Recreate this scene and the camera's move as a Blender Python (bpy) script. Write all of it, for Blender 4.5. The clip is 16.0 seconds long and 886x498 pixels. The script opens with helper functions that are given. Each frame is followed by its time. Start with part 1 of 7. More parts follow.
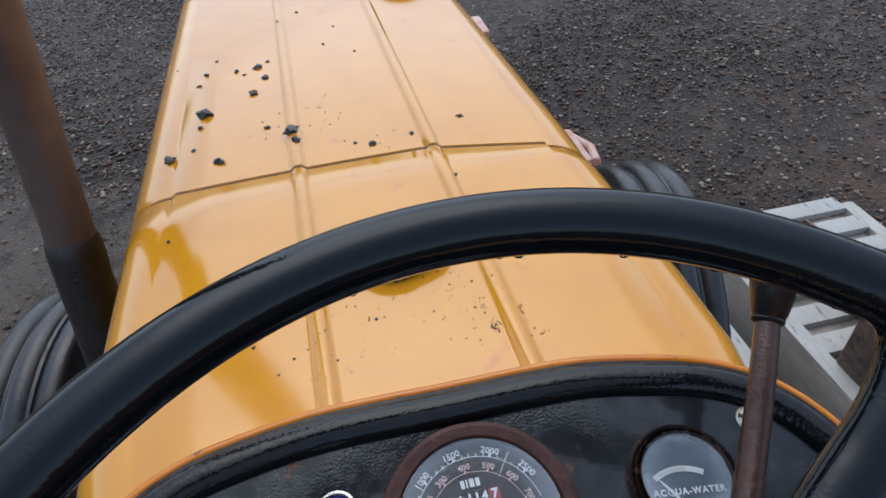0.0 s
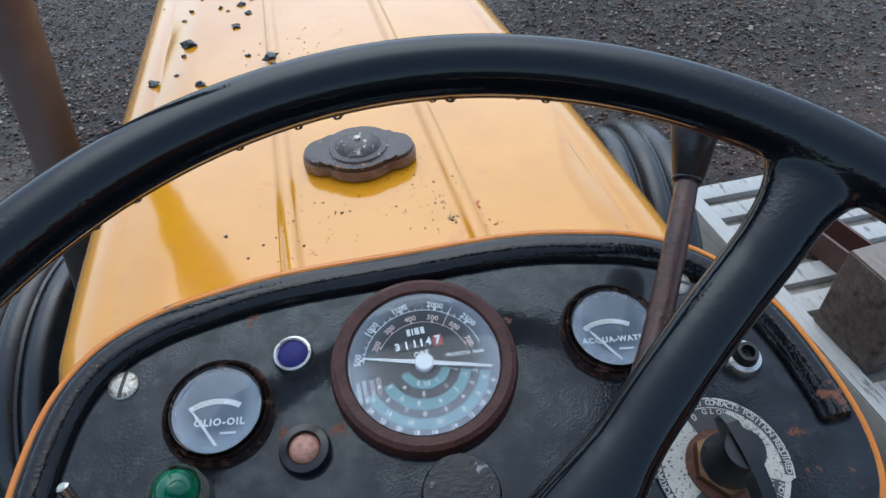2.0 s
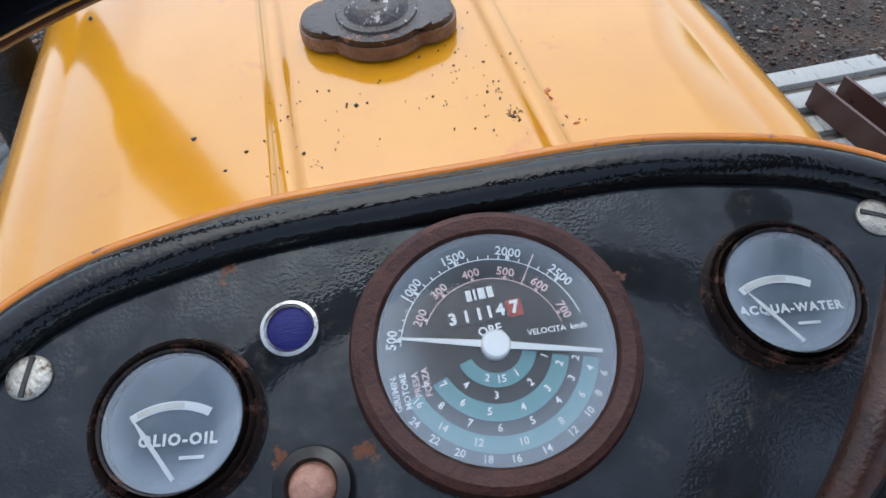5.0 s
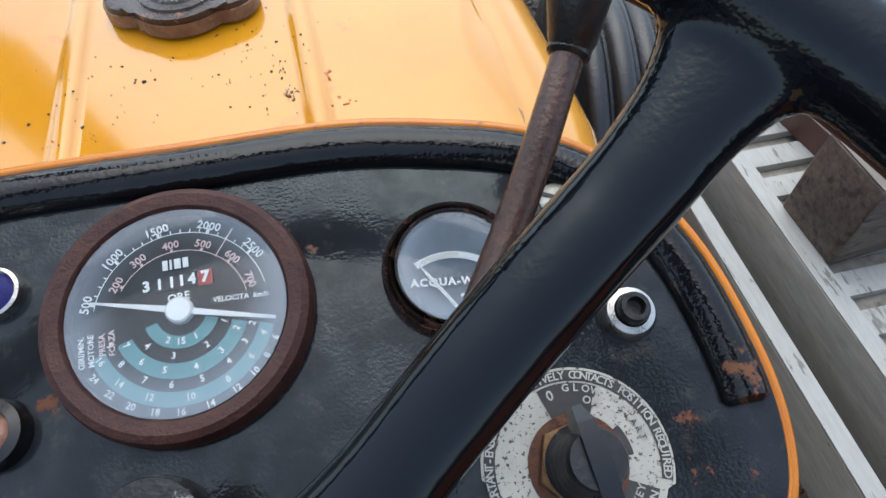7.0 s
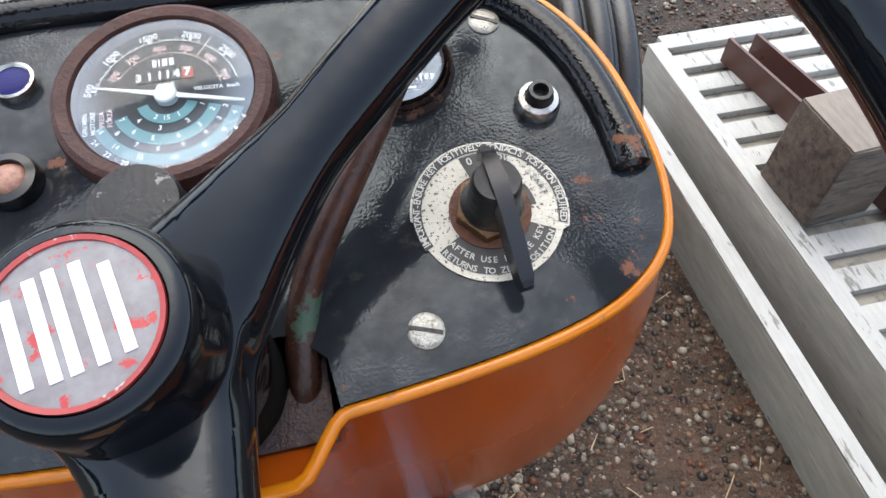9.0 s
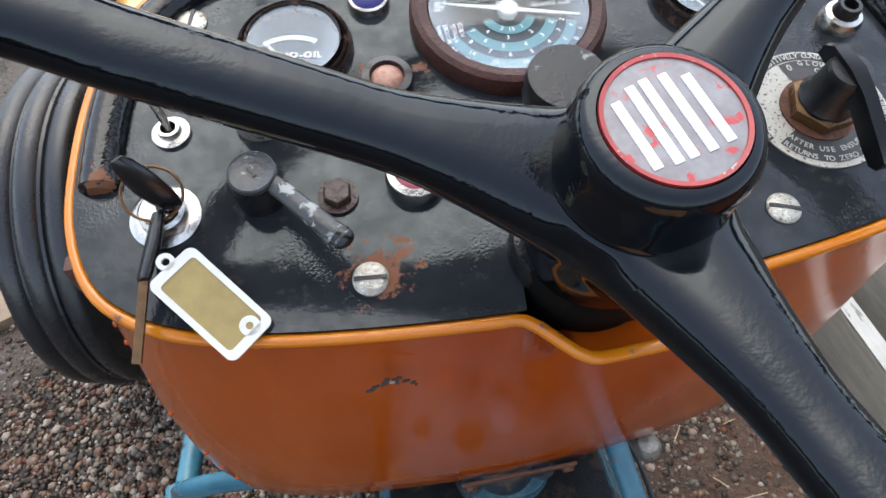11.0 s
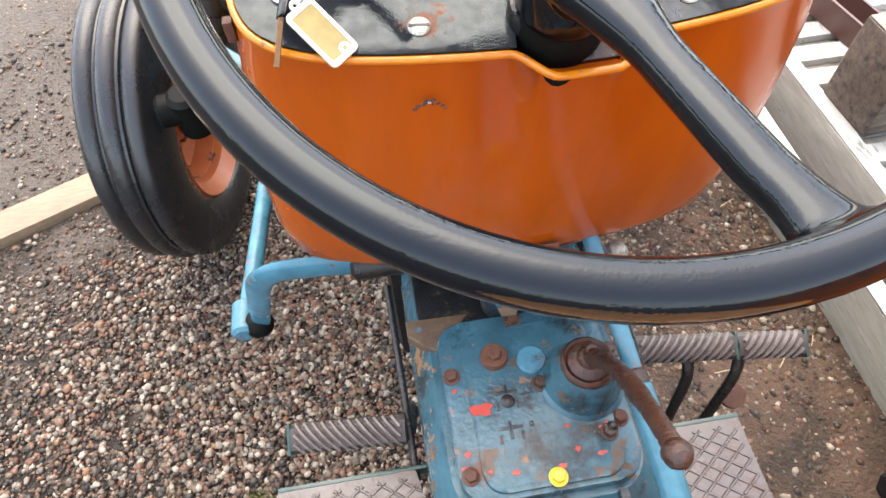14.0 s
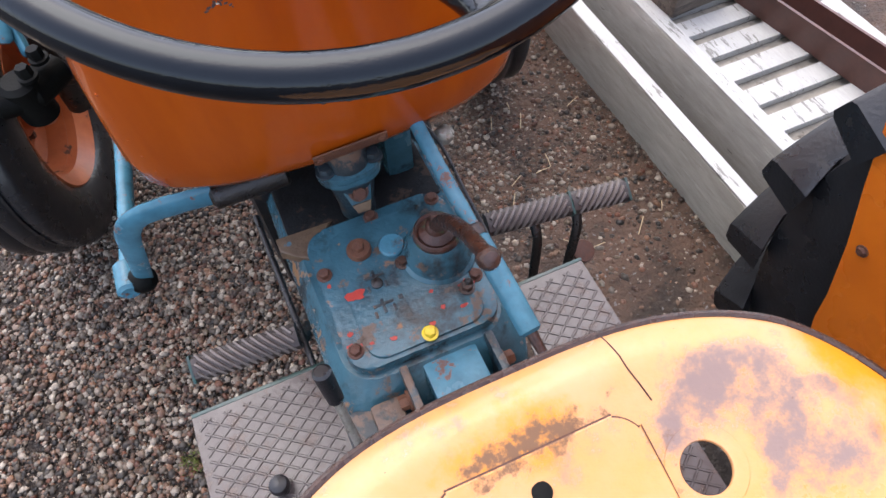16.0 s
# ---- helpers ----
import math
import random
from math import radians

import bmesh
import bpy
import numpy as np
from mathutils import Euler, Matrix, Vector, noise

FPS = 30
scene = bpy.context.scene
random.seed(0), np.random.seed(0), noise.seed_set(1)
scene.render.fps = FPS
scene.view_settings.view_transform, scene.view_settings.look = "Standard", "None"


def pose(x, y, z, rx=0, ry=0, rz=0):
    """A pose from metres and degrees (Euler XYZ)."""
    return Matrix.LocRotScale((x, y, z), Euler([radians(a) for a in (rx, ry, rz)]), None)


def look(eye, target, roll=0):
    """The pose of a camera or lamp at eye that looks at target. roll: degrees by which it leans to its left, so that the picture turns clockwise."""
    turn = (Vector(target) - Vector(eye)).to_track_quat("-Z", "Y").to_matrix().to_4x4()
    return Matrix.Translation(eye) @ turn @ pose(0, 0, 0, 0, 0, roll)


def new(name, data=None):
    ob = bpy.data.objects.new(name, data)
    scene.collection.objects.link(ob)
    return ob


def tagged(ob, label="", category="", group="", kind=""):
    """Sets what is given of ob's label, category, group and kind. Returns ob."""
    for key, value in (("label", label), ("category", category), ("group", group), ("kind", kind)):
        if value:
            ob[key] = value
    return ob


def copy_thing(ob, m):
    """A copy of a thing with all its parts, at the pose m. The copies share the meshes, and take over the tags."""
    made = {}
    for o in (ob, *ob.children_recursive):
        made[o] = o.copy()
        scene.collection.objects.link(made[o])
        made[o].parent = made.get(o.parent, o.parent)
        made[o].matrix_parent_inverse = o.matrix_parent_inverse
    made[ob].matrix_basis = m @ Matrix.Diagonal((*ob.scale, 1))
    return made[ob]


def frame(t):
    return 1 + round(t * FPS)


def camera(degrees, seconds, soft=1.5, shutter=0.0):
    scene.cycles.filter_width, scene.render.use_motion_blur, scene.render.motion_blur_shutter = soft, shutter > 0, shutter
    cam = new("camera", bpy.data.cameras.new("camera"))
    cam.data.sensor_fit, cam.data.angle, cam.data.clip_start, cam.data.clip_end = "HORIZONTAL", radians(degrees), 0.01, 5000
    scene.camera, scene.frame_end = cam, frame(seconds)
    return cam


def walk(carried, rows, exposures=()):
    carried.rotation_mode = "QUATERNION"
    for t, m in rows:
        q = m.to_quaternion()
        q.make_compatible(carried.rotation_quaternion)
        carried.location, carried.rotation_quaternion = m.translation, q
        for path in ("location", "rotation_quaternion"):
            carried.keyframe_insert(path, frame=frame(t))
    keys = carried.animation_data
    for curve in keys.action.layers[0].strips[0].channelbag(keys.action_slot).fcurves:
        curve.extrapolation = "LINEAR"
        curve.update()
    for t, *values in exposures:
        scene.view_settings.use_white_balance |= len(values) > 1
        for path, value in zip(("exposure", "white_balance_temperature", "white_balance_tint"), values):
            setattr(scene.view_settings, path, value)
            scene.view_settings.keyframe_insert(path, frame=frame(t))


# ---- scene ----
EXPOSURES = [(0, -0.07, 6150, 8), (0.5, 0.02, 5950, 6), (1, 0.10, 5700, 4), (1.5, 0.15, 5650, 3), (2, 0.15, 5800, 4), (3, 0.20, 6050, 6), (6, 0.24, 6150, 6), (7, 0.46, 6350, 5), (8, 1.16, 6850, 8), (9, 1.06, 6850, 8), (10, 0.88, 6750, 7), (12.5, 1.60, 6850, 9), (13.5, 1.95, 7250, 10), (14.5, 2.05, 7550, 12), (15.5, 1.94, 7250, 14), (16, 1.30, 6750, 16)]
cam = camera(68.6, 16.0)
PATH = [
    (0, -0.0382, -0.1600, 1.6087, 48.11, 3.30, -12.90),
    (0.5, -0.0127, -0.1776, 1.5914, 47.34, 3.32, -12.84),
    (1, -0.0114, -0.2102, 1.5838, 47.54, 3.00, -12.74),
    (1.5, -0.0129, -0.2281, 1.5748, 47.47, 3.00, -12.71),
    (2, -0.0255, -0.2390, 1.5748, 46.92, 2.94, -12.64),
    (2.5, -0.0386, -0.1921, 1.5308, 45.88, 3.16, -12.54),
    (3, -0.0596, -0.1532, 1.4987, 44.50, 2.53, -12.55),
    (3.2, -0.0789, -0.1440, 1.4814, 44.03, 2.06, -13.00),
    (5.3, -0.0302, -0.1184, 1.4789, 37.51, 3.02, -12.15),
    (5.5, -0.0279, -0.1181, 1.4780, 37.65, 2.75, -12.34),
    (6, -0.0029, -0.1222, 1.4781, 37.28, 2.84, -12.16),
    (6.5, 0.0399, -0.1418, 1.4911, 37.39, 2.50, -12.43),
    (7, 0.0840, -0.1580, 1.4970, 35.01, 1.03, -12.42),
    (7.5, 0.1060, -0.2140, 1.4890, 35.39, 1.16, -12.43),
    (8, 0.1070, -0.2540, 1.4890, 35.51, 1.10, -12.05),
    (8.5, 0.1080, -0.2630, 1.4780, 35.43, 1.33, -11.90),
    (9, 0.0890, -0.2860, 1.4800, 35.91, 1.17, -12.23),
    (9.5, 0.0400, -0.3140, 1.4830, 36.59, 0.95, -12.21),
    (10, -0.0175, -0.3231, 1.4647, 37.92, 1.96, -12.39),
    (10.2, -0.0423, -0.3195, 1.4643, 38.05, 1.90, -12.59),
    (12.3, -0.1173, -0.3731, 1.4961, 37.44, 1.30, -9.31),
    (12.5, -0.1185, -0.3954, 1.5044, 37.47, 1.42, -9.32),
    (13, -0.1179, -0.4599, 1.5334, 36.61, 1.71, -9.19),
    (13.5, -0.1271, -0.5278, 1.5359, 35.33, 1.58, -8.78),
    (14, -0.1424, -0.5508, 1.5275, 34.09, 1.73, -9.31),
    (14.5, -0.1279, -0.5757, 1.5132, 32.93, 1.97, -11.75),
    (15, -0.1134, -0.6207, 1.5366, 32.09, 1.88, -15.42),
    (15.5, -0.1131, -0.6777, 1.5546, 31.67, 1.48, -18.63),
    (16, -0.1018, -0.7050, 1.5535, 30.74, 1.63, -23.66),
]
walk(cam, [(t, pose(x, y, z, rx, ry, rz)) for t, x, y, z, rx, ry, rz in PATH], EXPOSURES)
SKY_STRENGTH, SUN_EL, SUN_ROT, SUN_POWER, SKY_CAP = 0.30, 68, 0, 0.4, 11.0

# ---- world and light: overcast day ----
world = bpy.data.worlds.new("world")
scene.world = world
world.use_nodes = True
wn, wl = world.node_tree.nodes, world.node_tree.links
wn.clear()
sky = wn.new("ShaderNodeTexSky")
sky.sky_type = "NISHITA"
sky.sun_disc = False
sky.sun_elevation, sky.sun_rotation = radians(SUN_EL), radians(SUN_ROT)
sky.air_density, sky.dust_density, sky.ozone_density = 1.0, 3.0, 1.5
soft_sky = wn.new("ShaderNodeHueSaturation")
soft_sky.inputs["Saturation"].default_value = 0.74
backlight = wn.new("ShaderNodeBackground")
backlight.inputs["Strength"].default_value = SKY_STRENGTH
wout = wn.new("ShaderNodeOutputWorld")
even = wn.new("ShaderNodeVectorMath")  # cloud cover evens out the glare round the sun
even.operation = "MINIMUM"
even.inputs[1].default_value = (SKY_CAP, SKY_CAP, SKY_CAP)
wl.new(sky.outputs["Color"], even.inputs[0])
wl.new(even.outputs["Vector"], soft_sky.inputs["Color"])
wl.new(soft_sky.outputs["Color"], backlight.inputs["Color"])
wl.new(backlight.outputs["Background"], wout.inputs["Surface"])
sun_data = bpy.data.lights.new("sun", "SUN")
sun_data.energy, sun_data.angle, sun_data.color = SUN_POWER, radians(60), (1.0, 0.995, 0.985)
sun = new("sun", sun_data)
sun.matrix_world = look((1.0, 8, 9), (0, 0, 0))


# ---- materials ----
def material(name, base, rough=0.5, metal=0.0, base2=None, scale=60.0, amount=0.5, bump=0.0, bump_scale=300.0,
             wear=None, wear_scale=18.0, wear_at=0.62, wear_rough=0.7, coat=0.0, rough_var=0.0, island=False, obj_random=False,
             streak=(1, 1, 1), detail=6.0, bump_dist=0.002, spots=None, spot_scale=90.0, spot_at=0.68, ior=1.5,
             stains=(), wear_soft=0.03, gloss_var=None, mottle=0.0, bump_mask=0.0, layers=(), bump_detail=5.0, sheen_tone=None):
    """A surface with grain at two scales, wear patches and fine relief."""
    mat = bpy.data.materials.new(name)
    mat.use_nodes = True
    nt = mat.node_tree
    nodes, links = nt.nodes, nt.links
    bsdf = nodes["Principled BSDF"]
    bsdf.inputs["Metallic"].default_value = metal
    bsdf.inputs["Coat Weight"].default_value = coat
    bsdf.inputs["Coat Roughness"].default_value = 0.06
    bsdf.inputs["IOR"].default_value = ior
    if sheen_tone:
        bsdf.inputs["Specular Tint"].default_value = (*sheen_tone, 1)
    co = nodes.new("ShaderNodeTexCoord")
    mapping = nodes.new("ShaderNodeMapping")
    mapping.inputs["Scale"].default_value = streak
    links.new(co.outputs["Object"], mapping.inputs["Vector"])

    def noise_tex(sc, det=detail, rgh=0.6):
        n = nodes.new("ShaderNodeTexNoise")
        n.inputs["Scale"].default_value, n.inputs["Detail"].default_value, n.inputs["Roughness"].default_value = sc, det, rgh
        links.new(mapping.outputs["Vector"], n.inputs["Vector"])
        return n

    def ramp(src, lo, hi):
        r = nodes.new("ShaderNodeMapRange")
        r.interpolation_type = "SMOOTHSTEP"
        r.inputs["From Min"].default_value, r.inputs["From Max"].default_value = lo, hi
        links.new(src, r.inputs["Value"])
        return r.outputs["Result"]

    def mix(fac, a, b):
        m = nodes.new("ShaderNodeMix")
        m.data_type = "RGBA"
        for socket, value in ((m.inputs[0], fac), (m.inputs[6], a), (m.inputs[7], b)):
            if isinstance(value, bpy.types.NodeSocket):
                links.new(value, socket)
            else:
                socket.default_value = value if not isinstance(value, tuple) else (*value[:3], 1)
        return m.outputs[2]

    base2 = base2 or tuple(c * 0.72 for c in base)
    color = mix(ramp(noise_tex(scale).outputs["Fac"], 0.5 - 0.35 * amount - 0.05, 0.5 + 0.35 * amount), base2, base)
    color = mix(ramp(noise_tex(scale * 0.13, 3).outputs["Fac"], 0.35, 0.7), color, mix(0.35, color, base2))
    rough_out = None
    if rough_var:
        rr = nodes.new("ShaderNodeMapRange")
        rr.inputs["From Min"].default_value, rr.inputs["From Max"].default_value = 0.3, 0.7
        rr.inputs["To Min"].default_value, rr.inputs["To Max"].default_value = max(0.02, rough - rough_var), min(1, rough + rough_var)
        links.new(noise_tex(scale * 0.4, 4).outputs["Fac"], rr.inputs["Value"])
        rough_out = rr.outputs["Result"]
    if island or obj_random:
        src = nodes.new("ShaderNodeNewGeometry").outputs["Random Per Island"] if island else nodes.new("ShaderNodeObjectInfo").outputs["Random"]
        cr = nodes.new("ShaderNodeValToRGB")
        cr.color_ramp.interpolation = "LINEAR"
        els = cr.color_ramp.elements
        tones = island if island else obj_random
        els[0].position, els[0].color = 0.0, (*tones[0], 1)
        els[1].position, els[1].color = 1.0, (*tones[-1], 1)
        for k, tone in enumerate(tones[1:-1], 1):
            e = els.new(k / (len(tones) - 1))
            e.color = (*tone, 1)
        links.new(src, cr.inputs["Fac"])
        mul = nodes.new("ShaderNodeMix")
        mul.data_type, mul.blend_type = "RGBA", "MULTIPLY"
        mul.inputs[0].default_value = 1.0
        links.new(color, mul.inputs[6])
        links.new(cr.outputs["Color"], mul.inputs[7])
        color = mul.outputs[2]
    coats = [(wear, wear_scale, wear_at, wear_soft, wear_rough, stains)] if wear else []
    for tone, sc_, at_, soft_, wr_, places in coats + list(layers):
        level = noise_tex(sc_, 9, 0.68).outputs["Fac"]
        for sx_, sy_, sz_, sr_, amt in places:  # worn, rusted or deeper-coloured places round given points
            far = nodes.new("ShaderNodeVectorMath")
            far.operation = "DISTANCE"
            links.new(co.outputs["Object"], far.inputs[0])
            far.inputs[1].default_value = (sx_, sy_, sz_)
            fall = nodes.new("ShaderNodeMapRange")
            fall.inputs["From Min"].default_value, fall.inputs["From Max"].default_value = sr_ * 0.3, sr_
            fall.inputs["To Min"].default_value, fall.inputs["To Max"].default_value = amt, 0.0
            links.new(far.outputs["Value"], fall.inputs["Value"])
            add = nodes.new("ShaderNodeMath")
            links.new(level, add.inputs[0])
            links.new(fall.outputs["Result"], add.inputs[1])
            level = add.outputs[0]
        mask = ramp(level, at_ - soft_ / 2, at_ + soft_)
        color = mix(mask, color, tone)
        rmix = nodes.new("ShaderNodeMix")
        links.new(mask, rmix.inputs[0])
        rmix.inputs[2].default_value, rmix.inputs[3].default_value = rough, wr_
        if rough_out is not None:
            links.new(rough_out, rmix.inputs[2])
        rough_out = rmix.outputs[0]
    if spots:
        mask = ramp(noise_tex(spot_scale, 4, 0.6).outputs["Fac"], spot_at - 0.02, spot_at + 0.02)
        color = mix(mask, color, spots)
    if gloss_var:
        gv_ = nodes.new("ShaderNodeMapRange")
        gv_.inputs["From Min"].default_value, gv_.inputs["From Max"].default_value = 0.40, 0.66
        gv_.inputs["To Min"].default_value, gv_.inputs["To Max"].default_value = gloss_var[0], gloss_var[1]
        links.new(noise_tex(gloss_var[2], 8, 0.7).outputs["Fac"], gv_.inputs["Value"])
        links.new(gv_.outputs["Result"], bsdf.inputs["Specular IOR Level"])
    links.new(color, bsdf.inputs["Base Color"])
    if rough_out is not None:
        links.new(rough_out, bsdf.inputs["Roughness"])
    else:
        bsdf.inputs["Roughness"].default_value = rough
    if bump:
        b = nodes.new("ShaderNodeBump")
        b.inputs["Strength"].default_value, b.inputs["Distance"].default_value = bump, bump_dist
        links.new(noise_tex(bump_scale, bump_detail).outputs["Fac"], b.inputs["Height"])
        if bump_mask:  # rough grain only in places
            bm_ = nodes.new("ShaderNodeMapRange")
            bm_.interpolation_type = "SMOOTHSTEP"
            bm_.inputs["From Min"].default_value, bm_.inputs["From Max"].default_value = 0.46, 0.62
            bm_.inputs["To Min"].default_value, bm_.inputs["To Max"].default_value = bump * 0.10, bump
            links.new(noise_tex(bump_mask, 4).outputs["Fac"], bm_.inputs["Value"])
            links.new(bm_.outputs["Result"], b.inputs["Strength"])
        if mottle:
            b2 = nodes.new("ShaderNodeBump")
            b2.inputs["Strength"].default_value, b2.inputs["Distance"].default_value = mottle, 0.003
            links.new(noise_tex(bump_scale * 0.12, 3).outputs["Fac"], b2.inputs["Height"])
            links.new(b2.outputs["Normal"], b.inputs["Normal"])
        links.new(b.outputs["Normal"], bsdf.inputs["Normal"])
    return mat


ORANGE = material("orange_paint", (0.60, 0.262, 0.008), 0.14, base2=(0.53, 0.215, 0.006), scale=14, amount=0.9, bump=0.05, bump_scale=120, rough_var=0.06, coat=0.55, mottle=0.07, layers=(((0.50, 0.155, 0.012), 34, 0.655, 0.12, 0.24, ((0.05, 0.17, 1.19, 0.07, 0.10), (-0.06, 0.16, 1.19, 0.05, 0.09), (0.0, 0.40, 1.2, 0.12, 0.05))),),
                  spots=(0.05, 0.03, 0.02), spot_scale=260, spot_at=0.765)
# first layer: dusty streaks that also put the cowl's shade into the colour
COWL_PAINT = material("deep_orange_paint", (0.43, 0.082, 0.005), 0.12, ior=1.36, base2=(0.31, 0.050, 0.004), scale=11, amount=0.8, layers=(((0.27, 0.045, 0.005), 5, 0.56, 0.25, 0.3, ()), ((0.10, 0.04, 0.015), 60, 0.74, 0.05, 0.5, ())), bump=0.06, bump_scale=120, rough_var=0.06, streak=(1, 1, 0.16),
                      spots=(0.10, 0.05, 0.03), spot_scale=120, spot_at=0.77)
LIP_PAINT = material("orange_lip_paint", (0.57, 0.19, 0.006), 0.16, base2=(0.48, 0.13, 0.005), scale=30, amount=0.9, bump=0.05, bump_scale=120, rough_var=0.06, wear=(0.12, 0.05, 0.025), wear_scale=75, wear_at=0.635, wear_soft=0.06)
FENDER_PAINT = material("fender_orange_paint", (0.60, 0.14, 0.008), 0.3, base2=(0.5, 0.11, 0.008), scale=12, amount=0.8, bump=0.06, rough_var=0.08)
SEAT_PAINT = material("worn_seat_paint", (0.56, 0.285, 0.135), 0.24, base2=(0.57, 0.235, 0.045), scale=9, amount=0.9, bump=0.25, bump_scale=140, rough_var=0.08,
                      wear=(0.20, 0.130, 0.108), wear_scale=15, wear_at=0.63, wear_rough=0.42, wear_soft=0.12, spots=(0.14, 0.07, 0.04), spot_scale=75, spot_at=0.735,
                      stains=((0.205, -0.635, 1.0, 0.07, 0.17), (0.230, -0.700, 1.0, 0.07, 0.17), (0.155, -0.615, 1.0, 0.05, 0.11), (0.110, -0.640, 1.0, 0.05, 0.12), (-0.22, -0.70, 1.0, 0.08, 0.05)),
                      # right-hand places of the orange layer paint in the bent side's missing sky reflection
                      layers=(((0.62, 0.215, 0.012), 12, 0.70, 0.15, 0.24, ((0.345, -0.72, 1.0, 0.13, 0.42), (0.32, -0.86, 1.0, 0.12, 0.40), (0.29, -0.63, 1.0, 0.06, 0.25), (-0.02, -0.595, 1.0, 0.06, 0.24), (0.03, -0.590, 1.0, 0.05, 0.2), (-0.07, -0.60, 1.0, 0.05, 0.2))),
                              ((0.15, 0.070, 0.028), 80, 0.71, 0.14, 0.6, ((0.03, -0.600, 1.0, 0.034, 0.26), (-0.005, -0.602, 1.0, 0.034, 0.27), (-0.04, -0.606, 1.0, 0.034, 0.23), (0.07, -0.602, 1.0, 0.032, 0.20), (0.1, -0.64, 1.0, 0.03, 0.14), (0.105, -0.68, 1.0, 0.03, 0.10)))))
# bluish base and sheen_tone paint the sky's reflected blue into the enamel
PANEL_BLACK = material("wet_black_enamel", (0.021, 0.0235, 0.0270), 0.085, base2=(0.012, 0.0130, 0.0145), scale=38, amount=0.8, bump=0.40, bump_scale=620, bump_mask=15, bump_detail=1.0, rough_var=0.03, bump_dist=0.0006, ior=1.36, sheen_tone=(0.86, 0.95, 1.0),
                       wear=(0.15, 0.05, 0.020), wear_scale=70, wear_at=0.72, wear_rough=0.55, wear_soft=0.05, layers=(((0.040, 0.038, 0.033), 85, 0.60, 0.10, 0.16, ()),), spots=(0.085, 0.040, 0.024), spot_scale=330, spot_at=0.735, gloss_var=(0.36, 0.68, 60), mottle=0.05,
                       stains=[(*(pose(0, 0.002, 1.253, 13.81, 0, 0) @ Vector((u, v, 0))), r, a) for u, v, r, a in
                               ((-0.0575, -0.0290, 0.015, 0.20), (-0.0940, -0.0265, 0.014, 0.18), (-0.085, -0.018, 0.010, 0.14), (0.2030, -0.1000, 0.016, 0.14), (-0.126, -0.068, 0.014, 0.15), (-0.1028, -0.1440, 0.030, 0.21),
                                (-0.084, -0.142, 0.020, 0.16), (0.0600, 0.0200, 0.010, 0.13), (0.1067, -0.1490, 0.017, 0.12), (0.068, -0.165, 0.016, 0.15), (-0.20, -0.075, 0.02, 0.12), (0.215, -0.12, 0.02, 0.14), (0.198, -0.085, 0.013, 0.16), (0.176, -0.140, 0.012, 0.12), (0.208, -0.138, 0.016, 0.15), (-0.10, 0.055, 0.014, 0.13), (-0.045, 0.048, 0.010, 0.12))])
BEAD_BLACK = material("black_moulding", (0.007, 0.0075, 0.0085), 0.10, base2=(0.004, 0.0045, 0.005), scale=90, ior=1.38, bump=0.5, bump_scale=380, bump_detail=1.5, bump_dist=0.0006, rough_var=0.08,
                      wear=(0.15, 0.058, 0.026), wear_scale=60, wear_at=0.70, stains=[(*(pose(0, 0.002, 1.253, 13.81, 0, 0) @ Vector((u, v, 0.008))), 0.020, 0.17) for u, v in ((0.2265, -0.078), (-0.2265, -0.070))])
# sky's blue reflection is put into the base tone and sheen_tone
WHEEL_BLACK = material("wet_black_plastic", (0.004, 0.0050, 0.0065), 0.09, base2=(0.003, 0.0036, 0.0046), scale=45, ior=1.36, sheen_tone=(0.86, 0.94, 1.0), bump=0.30, bump_scale=460, bump_detail=1.0, bump_mask=13, bump_dist=0.0006, rough_var=0.04, coat=0.04,
                       wear=(0.016, 0.016, 0.018), wear_scale=40, wear_at=0.72, wear_rough=0.35, mottle=0.05)
WHEEL_UNDER = material("red_brown_underside", (0.09, 0.022, 0.012), 0.45, base2=(0.04, 0.012, 0.009), scale=60, bump=0.3, bump_scale=200)
RUST_BEZEL = material("rusty_bezel", (0.082, 0.030, 0.020), 0.46, ior=1.36, base2=(0.034, 0.012, 0.010), scale=110, amount=0.8, bump=0.5, bump_scale=420, rough_var=0.12,
                      wear=(0.26, 0.065, 0.018), wear_scale=45, wear_at=0.70, wear_soft=0.08)
DARK_BEZEL = material("dark_bezel", (0.034, 0.020, 0.016), 0.2, ior=1.6, base2=(0.012, 0.008, 0.007), scale=90, wear=(0.13, 0.055, 0.032), wear_scale=95, wear_at=0.575, wear_soft=0.08, bump=0.35, bump_scale=350, rough_var=0.1)
RUST = material("brown_rust", (0.12, 0.042, 0.02), 0.6, base2=(0.055, 0.022, 0.014), scale=120, amount=1.0, bump=0.8, bump_scale=380, rough_var=0.15)
DARK_RUST = material("dark_wet_rust", (0.058, 0.024, 0.014), 0.24, base2=(0.020, 0.009, 0.006), scale=100, amount=1.0, bump=0.7, bump_scale=300, rough_var=0.12,
                     spots=(0.30, 0.09, 0.035), spot_scale=55, spot_at=0.70)
LEVER_METAL = material("rusty_lever_metal", (0.080, 0.031, 0.018), 0.2, metal=0.15, base2=(0.020, 0.010, 0.008), scale=90, amount=1.0, bump=0.35, bump_scale=420, rough_var=0.1,
                       wear=(0.045, 0.085, 0.055), wear_scale=45, wear_at=0.70, wear_rough=0.45, stains=((0.052, -0.128, 1.217, 0.030, 0.14), (0.120, -0.04, 1.295, 0.03, 0.06)))
